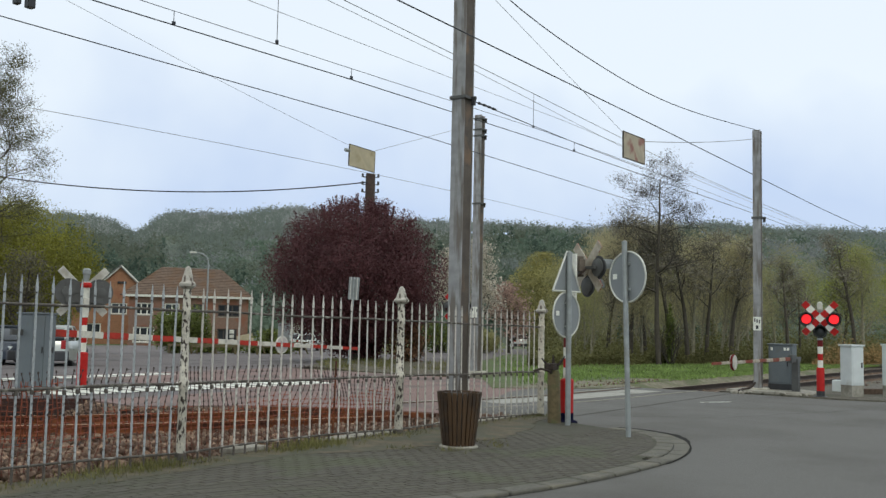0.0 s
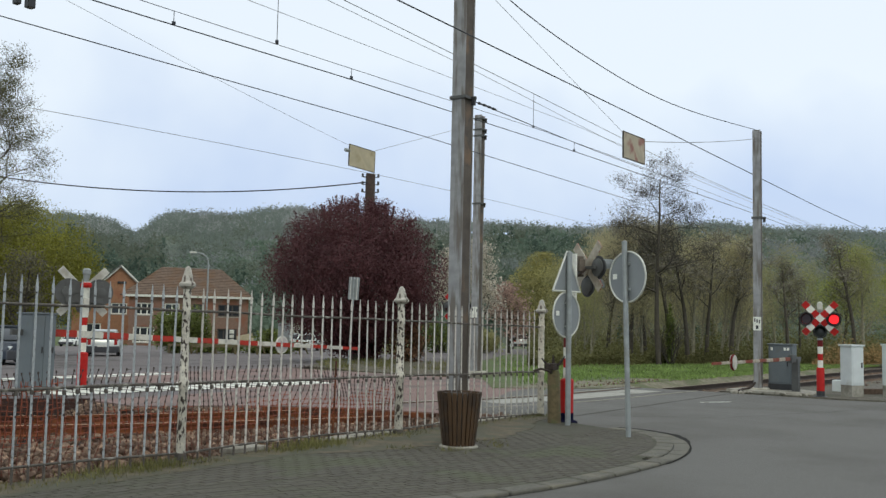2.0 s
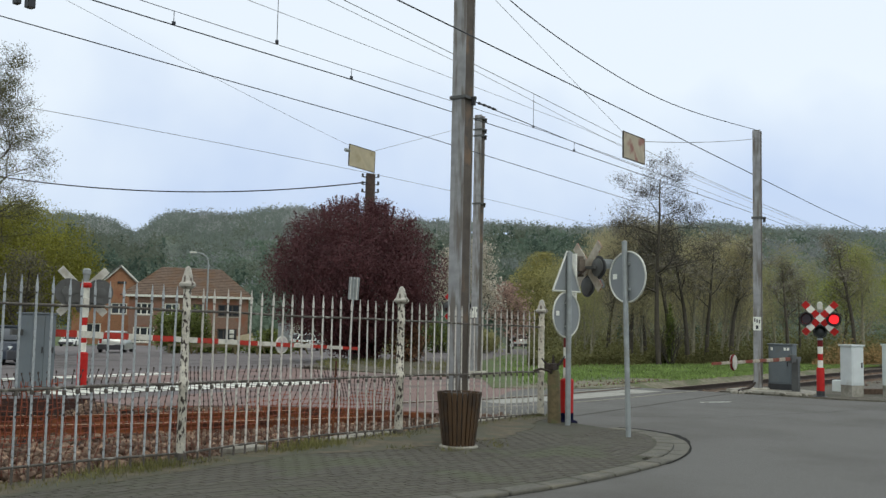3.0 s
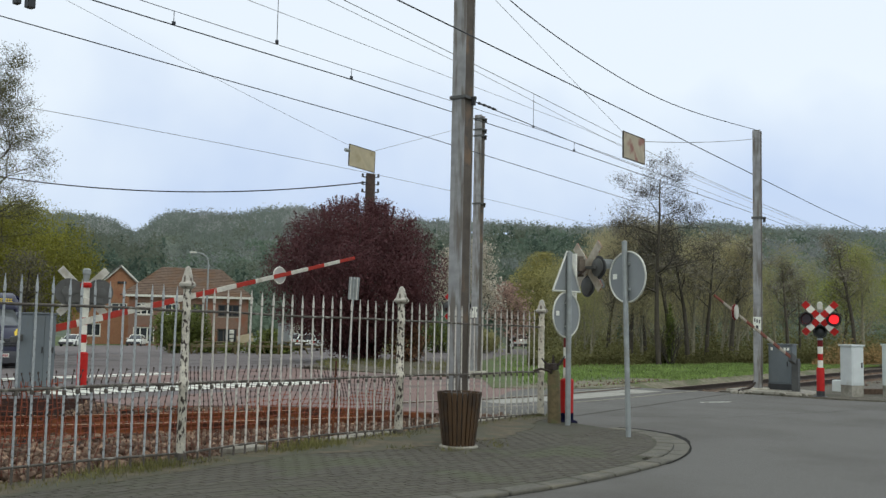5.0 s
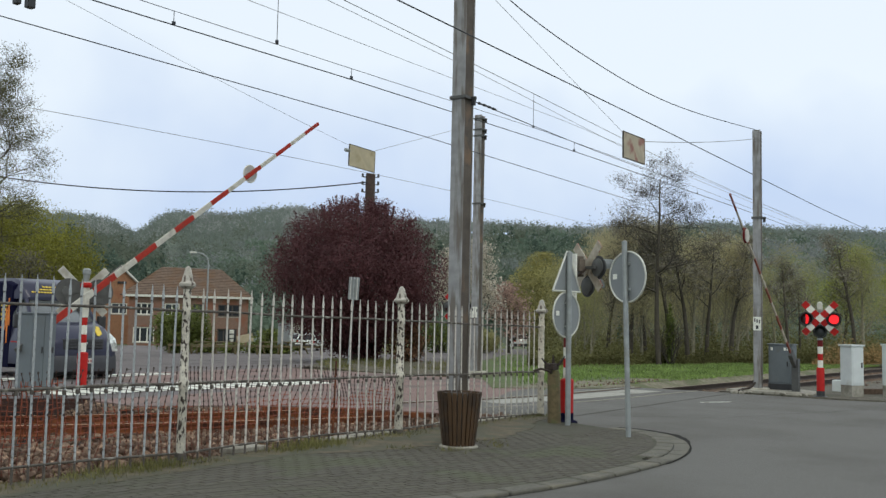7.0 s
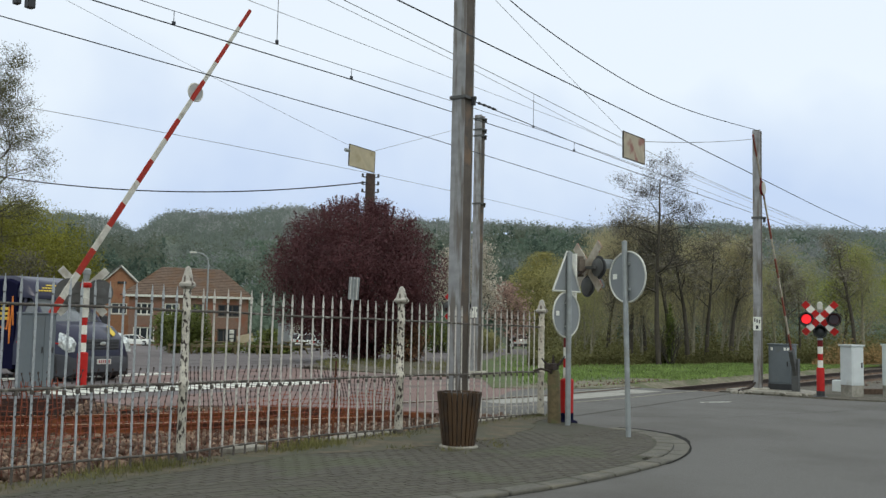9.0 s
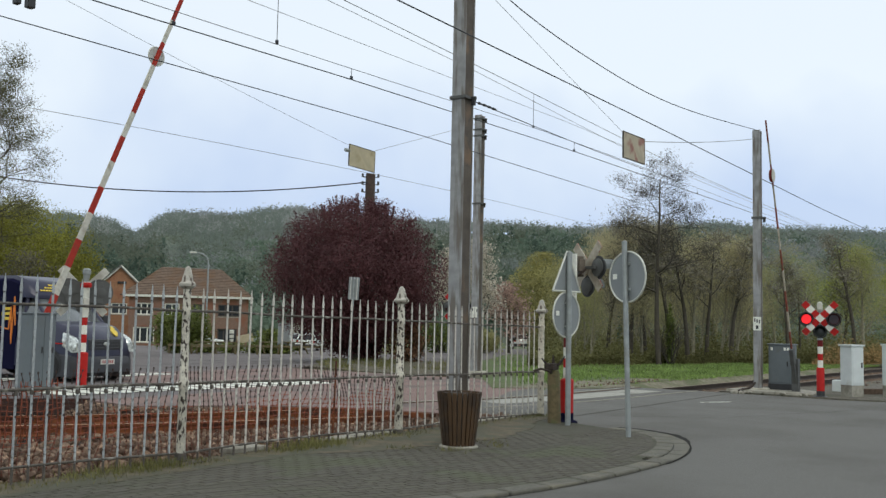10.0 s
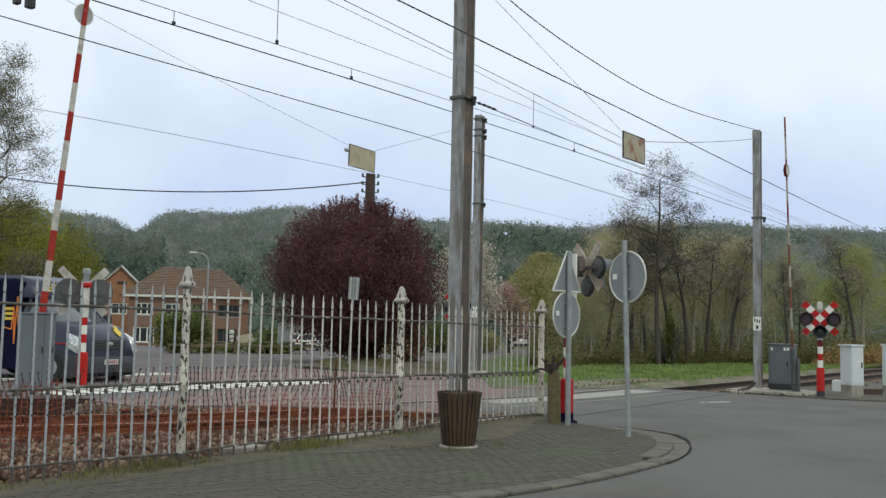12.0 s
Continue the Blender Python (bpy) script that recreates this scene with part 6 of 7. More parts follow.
# ---- hills ----
def ridge(px):
    """Height of the wooded ridge above eye level, as a slope, over the bearing."""
    a = 0.098 + 0.003 * math.sin(px * 14 + 1) + 0.002 * math.sin(px * 37)
    a += 0.008 * math.exp(-((px + 0.17) / 0.055) ** 2)
    a -= 0.007 / (1 + math.exp((px + 0.30) / 0.015))
    a -= 0.010 * math.exp(-((px - 0.05) / 0.07) ** 2)
    a -= 0.008 / (1 + math.exp(-(px - 0.05) / 0.06))
    a += 0.0045 * math.exp(-((px - 0.075) / 0.06) ** 2)
    a += 0.012 * math.exp(-((px - 0.285) / 0.06) ** 2)
    a -= 0.018 * math.exp(-((px + 0.322) / 0.024) ** 2)
    return a


def build_hills():
    verts, faces = [], []
    na, nr = 120, 14
    for i in range(na + 1):
        px = -0.95 + 1.9 * i / na
        for j in range(nr + 1):
            dist = 170 + 320 * j / nr
            x, y = at(px, dist)
            f = j / nr
            s = f * f * (3 - 2 * f)
            verts.append((x, y, -2.2 + (ridge(px) * 490 + 3.7) * s + 1.2 * noise.noise((x * 0.03, y * 0.03, 0))))
    w = nr + 1
    for i in range(na):
        for j in range(nr):
            faces.append((i * w + j, (i + 1) * w + j, (i + 1) * w + j + 1, i * w + j + 1))
    tagged(pydata("hillside", verts, faces, HILL, None, True), "wooded valley hillside in early spring", "hill", kind="structure")
    rng, nrng = random.Random(2), np.random.default_rng(2)
    leafs = {"spring_forest": [], "bare_forest": [], "conifer_forest": []}
    for k in range(7600):
        px = rng.uniform(-0.56, 0.56)
        f = rng.uniform(0.0, 1.0) ** 0.75
        x, y = at(px, 175 + 305 * f)
        s = f * f * (3 - 2 * f)
        z = -2.2 + (ridge(px) * 490 + 3.7) * s
        # more of the pale hazed kind upslope, imitating haze thickening with distance
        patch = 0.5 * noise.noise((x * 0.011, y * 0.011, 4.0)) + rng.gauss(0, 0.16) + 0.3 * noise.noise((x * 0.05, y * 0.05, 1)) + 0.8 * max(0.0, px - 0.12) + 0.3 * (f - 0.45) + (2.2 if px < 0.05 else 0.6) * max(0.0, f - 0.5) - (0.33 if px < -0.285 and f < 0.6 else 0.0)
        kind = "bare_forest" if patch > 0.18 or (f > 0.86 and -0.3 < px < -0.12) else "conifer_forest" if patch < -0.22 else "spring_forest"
        r = rng.uniform(1.6, 4.2)
        n = 42
        d = nrng.normal(size=(n, 3))
        d /= np.linalg.norm(d, axis=1)[:, None]
        d[:, 2] = np.abs(d[:, 2]) * 0.9 + 0.15 * d[:, 2]
        size = np.array((0.62, 0.62, 1.7)) if kind == "conifer_forest" else np.array((1, 1, 1.15))
        if kind == "conifer_forest":
            d[:, :2] *= (1.15 - np.clip(d[:, 2:], 0, 1))
        leafs[kind].append(d * r * nrng.uniform(0.6, 1.2, size=(n, 1)) * size + (x, y, z + r * 0.55))
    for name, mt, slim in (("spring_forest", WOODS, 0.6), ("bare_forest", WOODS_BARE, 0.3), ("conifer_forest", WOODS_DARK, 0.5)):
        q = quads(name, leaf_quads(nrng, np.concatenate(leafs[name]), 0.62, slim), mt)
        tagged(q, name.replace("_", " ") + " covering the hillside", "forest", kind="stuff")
    # feathery bare crowns along the crest, distance haze painted into their pale colour
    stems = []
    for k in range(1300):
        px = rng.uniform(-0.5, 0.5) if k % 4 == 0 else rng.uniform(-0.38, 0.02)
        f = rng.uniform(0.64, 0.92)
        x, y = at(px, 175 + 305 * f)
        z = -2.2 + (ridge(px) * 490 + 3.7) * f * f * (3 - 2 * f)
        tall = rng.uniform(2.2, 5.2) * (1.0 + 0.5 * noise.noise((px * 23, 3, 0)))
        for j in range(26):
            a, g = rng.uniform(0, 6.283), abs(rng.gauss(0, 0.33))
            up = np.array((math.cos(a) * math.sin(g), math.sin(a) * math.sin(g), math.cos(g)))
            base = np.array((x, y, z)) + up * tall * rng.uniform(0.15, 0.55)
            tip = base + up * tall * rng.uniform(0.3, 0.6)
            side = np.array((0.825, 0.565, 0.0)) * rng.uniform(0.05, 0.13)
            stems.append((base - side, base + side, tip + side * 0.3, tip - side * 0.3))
    tagged(quads("crest_twigs", np.array(stems), WOODS_CREST), "bare tree crowns along the hill crest, paled for distance haze", "forest", kind="stuff")


# ---- houses ----
def window(parent, x, z, w, h, y, panes=2, material=None):
    f = B()
    t = 0.13
    for sx in (-1, 1):
        box(f, (x + sx * (w / 2 - t / 2), y, z), (t, 0.10, h))
    for sz in (-1, 1):
        box(f, (x, y, z + sz * (h / 2 - t / 2)), (w - 2 * t, 0.10, t))
    for k in range(1, panes):
        box(f, (x - w / 2 + w * k / panes, y, z), (0.13, 0.09, h - 2 * t))
    fr = part("window_frame", f, material or TRIM, parent, "dark brown window frame" if material else "white window frame")
    for k in range(panes):
        bm = B()
        box(bm, (x - w / 2 + w * (k + 0.5) / panes, y + 0.02, z), (w / panes - 0.1, 0.02, h - 0.16))
        part("pane", bm, PANE, fr)
    bm = B()
    box(bm, (x, y - 0.06, z - h / 2 - 0.05), (w + 0.15, 0.2, 0.08))
    part("sill", bm, CONCRETE, fr)
    bm = B()
    box(bm, (x, y + 0.03, z - h * 0.28), (w - 0.2, 0.02, h * 0.3))
    part("curtain", bm, TRIM, fr, "pale half curtain")


def wall_with_holes(t, name, x0, x1, z0, z1, y, depth, holes, material):
    """One solid front wall with its window openings cut through."""
    bm = B()
    xs = sorted({x0, x1, *[h[0] for h in holes], *[h[1] for h in holes]})
    zs = sorted({z0, z1, *[h[2] for h in holes], *[h[3] for h in holes]})
    corner = {}

    def v(i, j, k):
        if (i, j, k) not in corner:
            corner[i, j, k] = bm.verts.new((xs[i], y + depth * k, zs[j]))
        return corner[i, j, k]

    def solid(i, j):
        if not (0 <= i < len(xs) - 1 and 0 <= j < len(zs) - 1):
            return False
        cx, cz = (xs[i] + xs[i + 1]) / 2, (zs[j] + zs[j + 1]) / 2
        return not any(h[0] < cx < h[1] and h[2] < cz < h[3] for h in holes)

    for i in range(len(xs) - 1):
        for j in range(len(zs) - 1):
            if not solid(i, j):
                continue
            ring = ((i, j), (i + 1, j), (i + 1, j + 1), (i, j + 1))
            bm.faces.new([v(*c, 0) for c in ring])
            bm.faces.new([v(*c, 1) for c in reversed(ring)])
            for n, (c, d) in zip(((i, j - 1), (i + 1, j), (i, j + 1), (i - 1, j)), zip(ring, ring[1:] + ring[:1])):
                if not solid(*n):
                    bm.faces.new((v(*d, 0), v(*c, 0), v(*c, 1), v(*d, 1)))
    return part(name, bm, material, t)


def roof_courses(t, corners, ridge_a, ridge_b, material):
    """Hipped roof: four slopes, each of overlapping courses."""
    a, b, c, d = [Vector(p) for p in corners]
    ra, rb = Vector(ridge_a), Vector(ridge_b)
    roof = None
    for p, q, s, e in ((a, b, ra, rb), (b, c, rb, rb), (c, d, rb, ra), (d, a, ra, ra)):
        bm = B()
        nrm = (q - p).cross(s - p).normalized()
        if nrm.z < 0:
            nrm = -nrm
        n = 18
        steps = []
        for k in range(n):
            for f, lift in ((k / n, 0.07), ((k + 0.999) / n, 0.01)):
                steps.append((bm.verts.new(p.lerp(s, f) + nrm * lift), bm.verts.new(q.lerp(e, f) + nrm * lift)))
        for u, w in zip(steps, steps[1:]):
            bm.faces.new((u[0], u[1], w[1], w[0]))
        part("roof_slope", bm, material, t, "brown tiled roof slope")


def build_house():
    t = thing("brick_house", pose(-98.4, 85.3, ground_z(-98, 0) - 0.25, 0, 0, 49), "two-storey red brick house with a brown hipped roof", "house")
    t.scale = (1.26, 1.26, 1.26)
    W = 6.0
    H = 5.15
    wins = []
    for x, z, w, h in ((-4.5, 3.85, 1.8, 1.25), (-4.45, 1.2, 2.1, 1.6), (-1.75, 3.85, 1.5, 1.25), (0.95, 3.9, 1.2, 1.1), (4.0, 3.85, 2.2, 1.25), (3.9, 1.15, 2.0, 1.6)):
        wins.append((x - w / 2, x + w / 2, z - h / 2, z + h / 2))
    wall_with_holes(t, "front_wall", -W, W, -0.6, H, 0, 0.3, wins, BRICK)
    for x0, x1, z0, z1 in wins:
        window(t, (x0 + x1) / 2, (z0 + z1) / 2, x1 - x0, z1 - z0, 0.14, 3 if x1 - x0 > 1.6 else 2, None if x0 < 0.2 else FRAME_DARK)
    bm = B()
    box(bm, (-W + 0.15, 4.5, (H - 0.6) / 2), (0.3, 8.4, H + 0.6))
    part("side_wall", bm, BRICK, t)
    bm = B()
    box(bm, (W - 0.15, 4.5, (H - 0.6) / 2), (0.3, 8.4, H + 0.6))
    part("side_wall", bm, BRICK, t)
    bm = B()
    box(bm, (0, 8.85, (H - 0.6) / 2), (2 * W, 0.3, H + 0.6))
    part("back_wall", bm, BRICK, t)
    bm = B()
    box(bm, (0, -0.35, H + 0.05), (2 * W + 0.9, 0.14, 0.22))
    part("gutter", bm, TRIM, t, "white eaves board")
    bm = B()
    box(bm, (0, 4.4, H - 0.01), (2 * W + 0.7, 9.4, 0.05))
    part("soffit", bm, TRIM, t)
    roof_courses(t, ((-W - 0.9, -0.4, H + 0.06), (W + 0.5, -0.4, H + 0.06), (W + 0.5, 9.3, H + 0.06), (-W - 0.9, 9.3, H + 0.06)), (-3.0, 4.5, H + 3.3), (3.2, 4.5, H + 3.2), ROOF_TILE)
    # gabled neighbour
    x, y = at(-0.335, 138)
    t = thing("brick_house", pose(x, y, ground_z(x, y) - 0.2, 0, 0, 53), "orange brick house with a white-edged gable", "house")
    t.scale = (1.23, 1.23, 1.23)
    W, H, top = 2.9, 6.4, 9.2
    wins = [(-3.6, -1.9, 1.0, 2.5), (-0.9, 0.9, 3.6, 4.9)]
    wall_with_holes(t, "front_wall", -W - 2.2, W, -0.5, H, 0, 0.3, wins, BRICK_ORANGE)
    for x0, x1, z0, z1 in wins:
        window(t, (x0 + x1) / 2, (z0 + z1) / 2, x1 - x0, z1 - z0, 0.14)
    bm = B()
    v = [bm.verts.new(p) for p in ((-W, 0, H), (W, 0, H), (0, 0, top), (-W, 0.3, H), (W, 0.3, H), (0, 0.3, top))]
    for f in ((0, 1, 2), (5, 4, 3), (0, 3, 4, 1), (1, 4, 5, 2), (2, 5, 3, 0)):
        bm.faces.new([v[i] for i in f])
    part("gable", bm, BRICK_ORANGE, t)
    for sx in (-1, 1):
        bm = B()
        a, b = Vector((sx * (W + 0.35), -0.15, H - 0.3)), Vector((0, -0.15, top + 0.05))
        d = b - a
        mm = Matrix.Translation((a + b) / 2) @ Matrix.Rotation(-math.atan2(d.z, d.x), 4, "Y")
        box(bm, (0, 0, 0), (d.length, 0.12, 0.26), mm)
        part("verge_board", bm, TRIM, t, "white verge board")
        bm = B()
        box(bm, (0, 4.8, 0.08), (d.length, 10, 0.12), mm)
        part("roof_slope", bm, ROOF_SLATE, t)
    bm = B()
    box(bm, (0.2, -0.06, H + 0.9), (1.0, 0.1, 0.25))
    part("gable_vent", bm, BLACK, t)
    bm = B()
    box(bm, (0, 5, H / 2 - 0.3), (2 * W - 0.1, 9, H))
    part("body", bm, BRICK_ORANGE, t)
    # white low house behind the plum tree
    x, y = at(-0.13, 122)
    t = thing("garden_house", pose(x, y, ground_z(x, y), 0, 0, 42), "low pale house with a tiled roof behind the tree", "house")
    bm = B()
    box(bm, (0, 3, 1.3), (7.0, 6, 2.8))
    part("wall", bm, PALE_CONCRETE, t)
    window(t, -1.6, 1.5, 1.4, 1.1, -0.02)
    window(t, 1.6, 1.5, 1.4, 1.1, -0.02)
    roof_courses(t, ((-3.8, -0.4, 2.7), (3.8, -0.4, 2.7), (3.8, 6.4, 2.7), (-3.8, 6.4, 2.7)), (-2, 3, 4.4), (2, 3, 4.4), ROOF_TILE)


# ---- vehicles ----
def hull(bm, sections):
    """Skins closed cross-sections (lists of points) from front to back."""
    rings = [[bm.verts.new(p) for p in s] for s in sections]
    n = len(rings[0])
    for a, b in zip(rings, rings[1:]):
        for k in range(n):
            bm.faces.new((a[k], a[(k + 1) % n], b[(k + 1) % n], b[k]))
    bm.faces.new(rings[0][::-1])
    bm.faces.new(rings[-1])
    bmesh.ops.recalc_face_normals(bm, faces=bm.faces)
    return bm


def section(x, w0, w1, z0, z1, r=0.12):
    """A rounded cross-section at length x: width w0 low, w1 high."""
    return [(x, -w0 / 2, z0), (x, w0 / 2, z0), (x, w0 / 2, z0 + (z1 - z0) * 0.45), (x, w1 / 2, z1 - r), (x, w1 / 2 - r, z1), (x, -w1 / 2 + r, z1), (x, -w1 / 2, z1 - r), (x, -w0 / 2, z0 + (z1 - z0) * 0.45)]


def wheel(parent, x, y, r, w):
    bm = B()
    t = Matrix.Translation((x, y, r)) @ Matrix.Rotation(radians(90), 4, "X")
    lathe(bm, [(r * 0.62, -w / 2), (r * 0.93, -w / 2), (r, -w / 2 + 0.04), (r, w / 2 - 0.04), (r * 0.93, w / 2), (r * 0.62, w / 2)], 24, t)
    wh = part("wheel", bm, TYRE, parent, "", True)
    bm = B()
    lathe(bm, [(r * 0.62, -w / 2 + 0.01), (r * 0.62, w / 2 - 0.01)], 20, t)
    lathe(bm, [(r * 0.5, -w * 0.51), (r * 0.5, w * 0.51)], 20, t)
    lathe(bm, [(r * 0.16, -w * 0.55), (r * 0.2, -w * 0.5), (r * 0.2, w * 0.5), (r * 0.16, w * 0.55)], 14, t)
    part("rim", bm, ALLOY, wh)


def build_car(name, m, paint, label, suv=False, low=False):
    """A passenger car pointing along local x; origin below its middle."""
    c = thing(name, m, label, "car")
    h = 1.42 if suv else 1.32 if low else 1.46
    belt = 0.9 if suv else 0.84 if low else 0.92
    L = 2.15
    bm = B()
    hull(bm, [section(L, 1.45, 1.35, 0.35, 0.66), section(L - 0.12, 1.66, 1.55, 0.25, 0.78), section(L - 0.9, 1.76, 1.66, 0.22, belt - 0.04), section(0.7, 1.78, 1.7, 0.22, belt), section(-1.6, 1.78, 1.68, 0.22, belt + 0.04), section(-L + 0.1, 1.7, 1.6, 0.28, belt), section(-L, 1.55, 1.45, 0.35, belt - 0.15)])
    part("body", bm, paint, c, "", True)
    bm = B()
    rear = -L + 0.18 if suv else -L + 0.3
    hull(bm, [section(1.05, 1.5, 1.4, belt - 0.05, belt + 0.02, 0.02), section(0.35, 1.5, 1.22, belt - 0.05, h - 0.06, 0.1), section(-0.5, 1.52, 1.24, belt - 0.05, h - 0.02, 0.1), section(-1.5, 1.52, 1.2, belt - 0.05, h - 0.1, 0.1), section(rear, 1.5, 1.3, belt - 0.05, belt + 0.1, 0.02)])
    part("glasshouse", bm, CAR_GLASS, c, "dark car windows", True)
    bm = B()
    hull(bm, [section(0.32, 1.24, 1.18, h - 0.09, h - 0.02, 0.03), section(-0.5, 1.26, 1.2, h - 0.07, h + 0.02, 0.03), section(-1.52, 1.22, 1.16, h - 0.13, h - 0.06, 0.03)])
    part("roof", bm, paint, c, "", True)
    for s in (-1, 1):
        bm = B()
        tube(bm, [(1.05, s * 0.72, belt), (0.33, s * 0.6, h - 0.06), (-0.5, s * 0.62, h - 0.02)], 0.035, 6)
        part("pillar", bm, paint, c)
        bm = B()
        tube(bm, [(-0.45, s * 0.77, belt), (-0.5, s * 0.63, h - 0.04)], 0.04, 6)
        part("pillar", bm, paint, c)
        bm = B()
        tube(bm, [(rear, s * 0.72, belt + 0.05), (-1.52, s * 0.6, h - 0.1)], 0.06, 6)
        part("pillar", bm, paint, c)
        for x in (1.35, -1.32):
            wheel(c, x, s * 0.78, 0.32, 0.2)
        bm = B()
        box(bm, (L - 0.16, s * 0.58, 0.64), (0.2, 0.36, 0.16), None, 0.04)
        part("headlamp", bm, LAMP_CLEAR, c)
        bm = B()
        box(bm, (-L + 0.06, s * 0.66, belt - 0.12), (0.14, 0.16, 0.3 if suv else 0.2), None, 0.03)
        part("tail_lamp", bm, TAIL, c)
        bm = B()
        box(bm, (0.85, s * 0.93, belt + 0.06), (0.1, 0.16, 0.12), None, 0.03)
        part("mirror", bm, paint, c)
    for x in (L, -L):
        bm = B()
        box(bm, (x * 0.985, 0, 0.40), (0.18 if suv else 0.16, 1.7 if suv else 1.62, 0.34 if suv else 0.26), None, 0.05)
        part("bumper", bm, VAN_GREY, c)
        bm = B()
        box(bm, (x * 1.02, 0, 0.56), (0.02, 0.5, 0.11))
        part("number_plate", bm, PLATE, c)
    return c


def build_van(m):
    """Panel van pointing along local x; its front bumper at the origin."""
    v = thing("delivery_van", m, "dark navy delivery van with a grey bumper", "van")
    bm = B()
    hull(bm, [section(-0.02, 1.5, 1.4, 0.52, 0.95, 0.1), section(-0.12, 1.82, 1.66, 0.42, 1.04, 0.12), section(-0.48, 1.9, 1.74, 0.40, 1.30, 0.12), section(-0.85, 1.94, 1.78, 0.38, 1.39, 0.12), section(-1.05, 1.96, 1.8, 0.36, 1.42, 0.1), section(-2.3, 1.97, 1.86, 0.34, 1.42, 0.1), section(-2.35, 1.97, 1.86, 0.34, 1.42, 0.1)])
    part("bonnet", bm, NAVY, v, "dark blue bonnet and wings", True)
    bm = B()
    hull(bm, [section(-0.98, 1.76, 1.66, 1.2, 1.34, 0.03), section(-1.62, 1.84, 1.5, 1.2, 2.0, 0.1), section(-1.8, 1.84, 1.5, 1.2, 2.03, 0.1), section(-2.3, 1.86, 1.6, 1.2, 2.03, 0.1)])
    part("windscreen", bm, VAN_GLASS, v, "dark wrap-round windscreen glass", True)
    # roof in the lighter navy, for the sky it reflects
    bm = B()
    hull(bm, [section(-1.56, 1.58, 1.44, 1.96, 2.06, 0.04), section(-1.80, 1.82, 1.66, 1.98, 2.36, 0.1), section(-2.3, 1.92, 1.8, 1.98, 2.52, 0.12), section(-5.4, 1.94, 1.82, 1.98, 2.54, 0.12)])
    part("roof", bm, NAVY, v, "high dark blue roof", True)
    bm = B()
    hull(bm, [section(-1.97, 1.98, 1.92, 0.24, 2.34, 0.05), section(-2.28, 1.98, 1.94, 0.24, 2.44, 0.05), section(-5.45, 1.98, 1.94, 0.24, 2.44, 0.05)])
    part("cargo_body", bm, NAVY_DARK, v, "navy cargo body")
    for s in (-1, 1):
        bm = B()
        tube(bm, [(-0.98, s * 0.86, 1.3), (-1.62, s * 0.76, 2.0), (-1.85, s * 0.78, 2.06)], 0.05, 6)
        part("pillar", bm, NAVY, v)
        bm = B()
        tube(bm, [(-1.75, s * 0.92, 1.35), (-1.82, s * 0.8, 2.02)], 0.05, 6)
        part("pillar", bm, NAVY, v)
        bm = B()
        hull(bm, [section(-0.04, 0.22, 0.18, 0.70, 0.92, 0.03), section(-0.14, 0.26, 0.18, 0.70, 1.04, 0.03), section(-0.45, 0.11, 0.07, 0.84, 1.16, 0.02)])
        bmesh.ops.transform(bm, matrix=Matrix.Translation((0.0, s * 0.79, 0)) @ Matrix.Rotation(radians(-13 * s), 4, "Z"), verts=bm.verts)
        part("headlamp", bm, LAMP_CLEAR, v, "clear headlamp")
        bm = B()
        box(bm, (-1.25, s * 1.1, 1.42), (0.12, 0.22, 0.34), None, 0.04)
        part("mirror", bm, BLACK, v)
        for x in (-0.78, -4.3):
            bm = B()
            lathe(bm, [(0.0, -0.01), (0.40, -0.01), (0.40, 0.01), (0.0, 0.01)], 26, Matrix.Translation((x, s * 0.975, 0.37)) @ Matrix.Rotation(radians(90), 4, "X"))
            part("wheel_arch", bm, BLACK, v)
            wheel(v, x, s * 0.90, 0.34, 0.22)
        bm = B()
        box(bm, (-1.1, s * 0.992, 0.90), (1.5, 0.012, 0.03))
        part("side_stripe", bm, RED, v)
        bm = B()
        for k in range(4):
            box(bm, (-2.33, s * 0.996, 1.82 - 0.12 * k), (0.34 - 0.05 * (k % 2), 0.01, 0.07))
        part("yellow_bars", bm, YELLOW, v, "yellow lettering bars")
        bm = B()
        pts = [(-2.0, 1.3), (-2.06, 2.0), (-2.12, 0.85), (-2.17, 1.75), (-2.23, 1.2), (-2.5, 1.25)]
        for a, b in zip(pts, pts[1:]):
            rod(bm, (a[0], s * 0.996, a[1]), (b[0], s * 0.996, b[1]), 0.016, None, 5)
        part("zigzag", bm, ORANGE, v, "orange zigzag stripe")
    bm = B()
    hull(bm, [section(0.03, 1.5, 1.4, 0.22, 0.56, 0.08), section(-0.12, 1.9, 1.86, 0.12, 0.68, 0.08), section(-0.55, 1.99, 1.97, 0.14, 0.68, 0.05)])
    part("bumper", bm, VAN_GREY, v, "dark grey plastic bumper", True)
    grille = B()
    box(grille, (-0.05, 0, 0.88), (0.1, 1.05, 0.26), None, 0.03)
    g = part("grille", grille, BLACK, v)
    for k in range(3):
        bm = B()
        box(bm, (-0.01, 0, 0.80 + 0.075 * k), (0.05, 1.0, 0.03), None, 0.008)
        part("grille_bar", bm, VAN_GREY, g)
    bm = B()
    geo = bmesh.ops.create_uvsphere(bm, u_segments=14, v_segments=8, radius=0.08)
    bmesh.ops.transform(bm, matrix=Matrix.Translation((0.02, 0, 0.9)) @ Matrix.Diagonal((0.25, 1.2, 0.6, 1)), verts=bm.verts)
    part("badge", bm, ALLOY, g)
    bm = B()
    box(bm, (0.045, 0.03, 0.47), (0.02, 0.42, 0.12))
    pl = part("number_plate", bm, PLATE, v)
    bm = B()
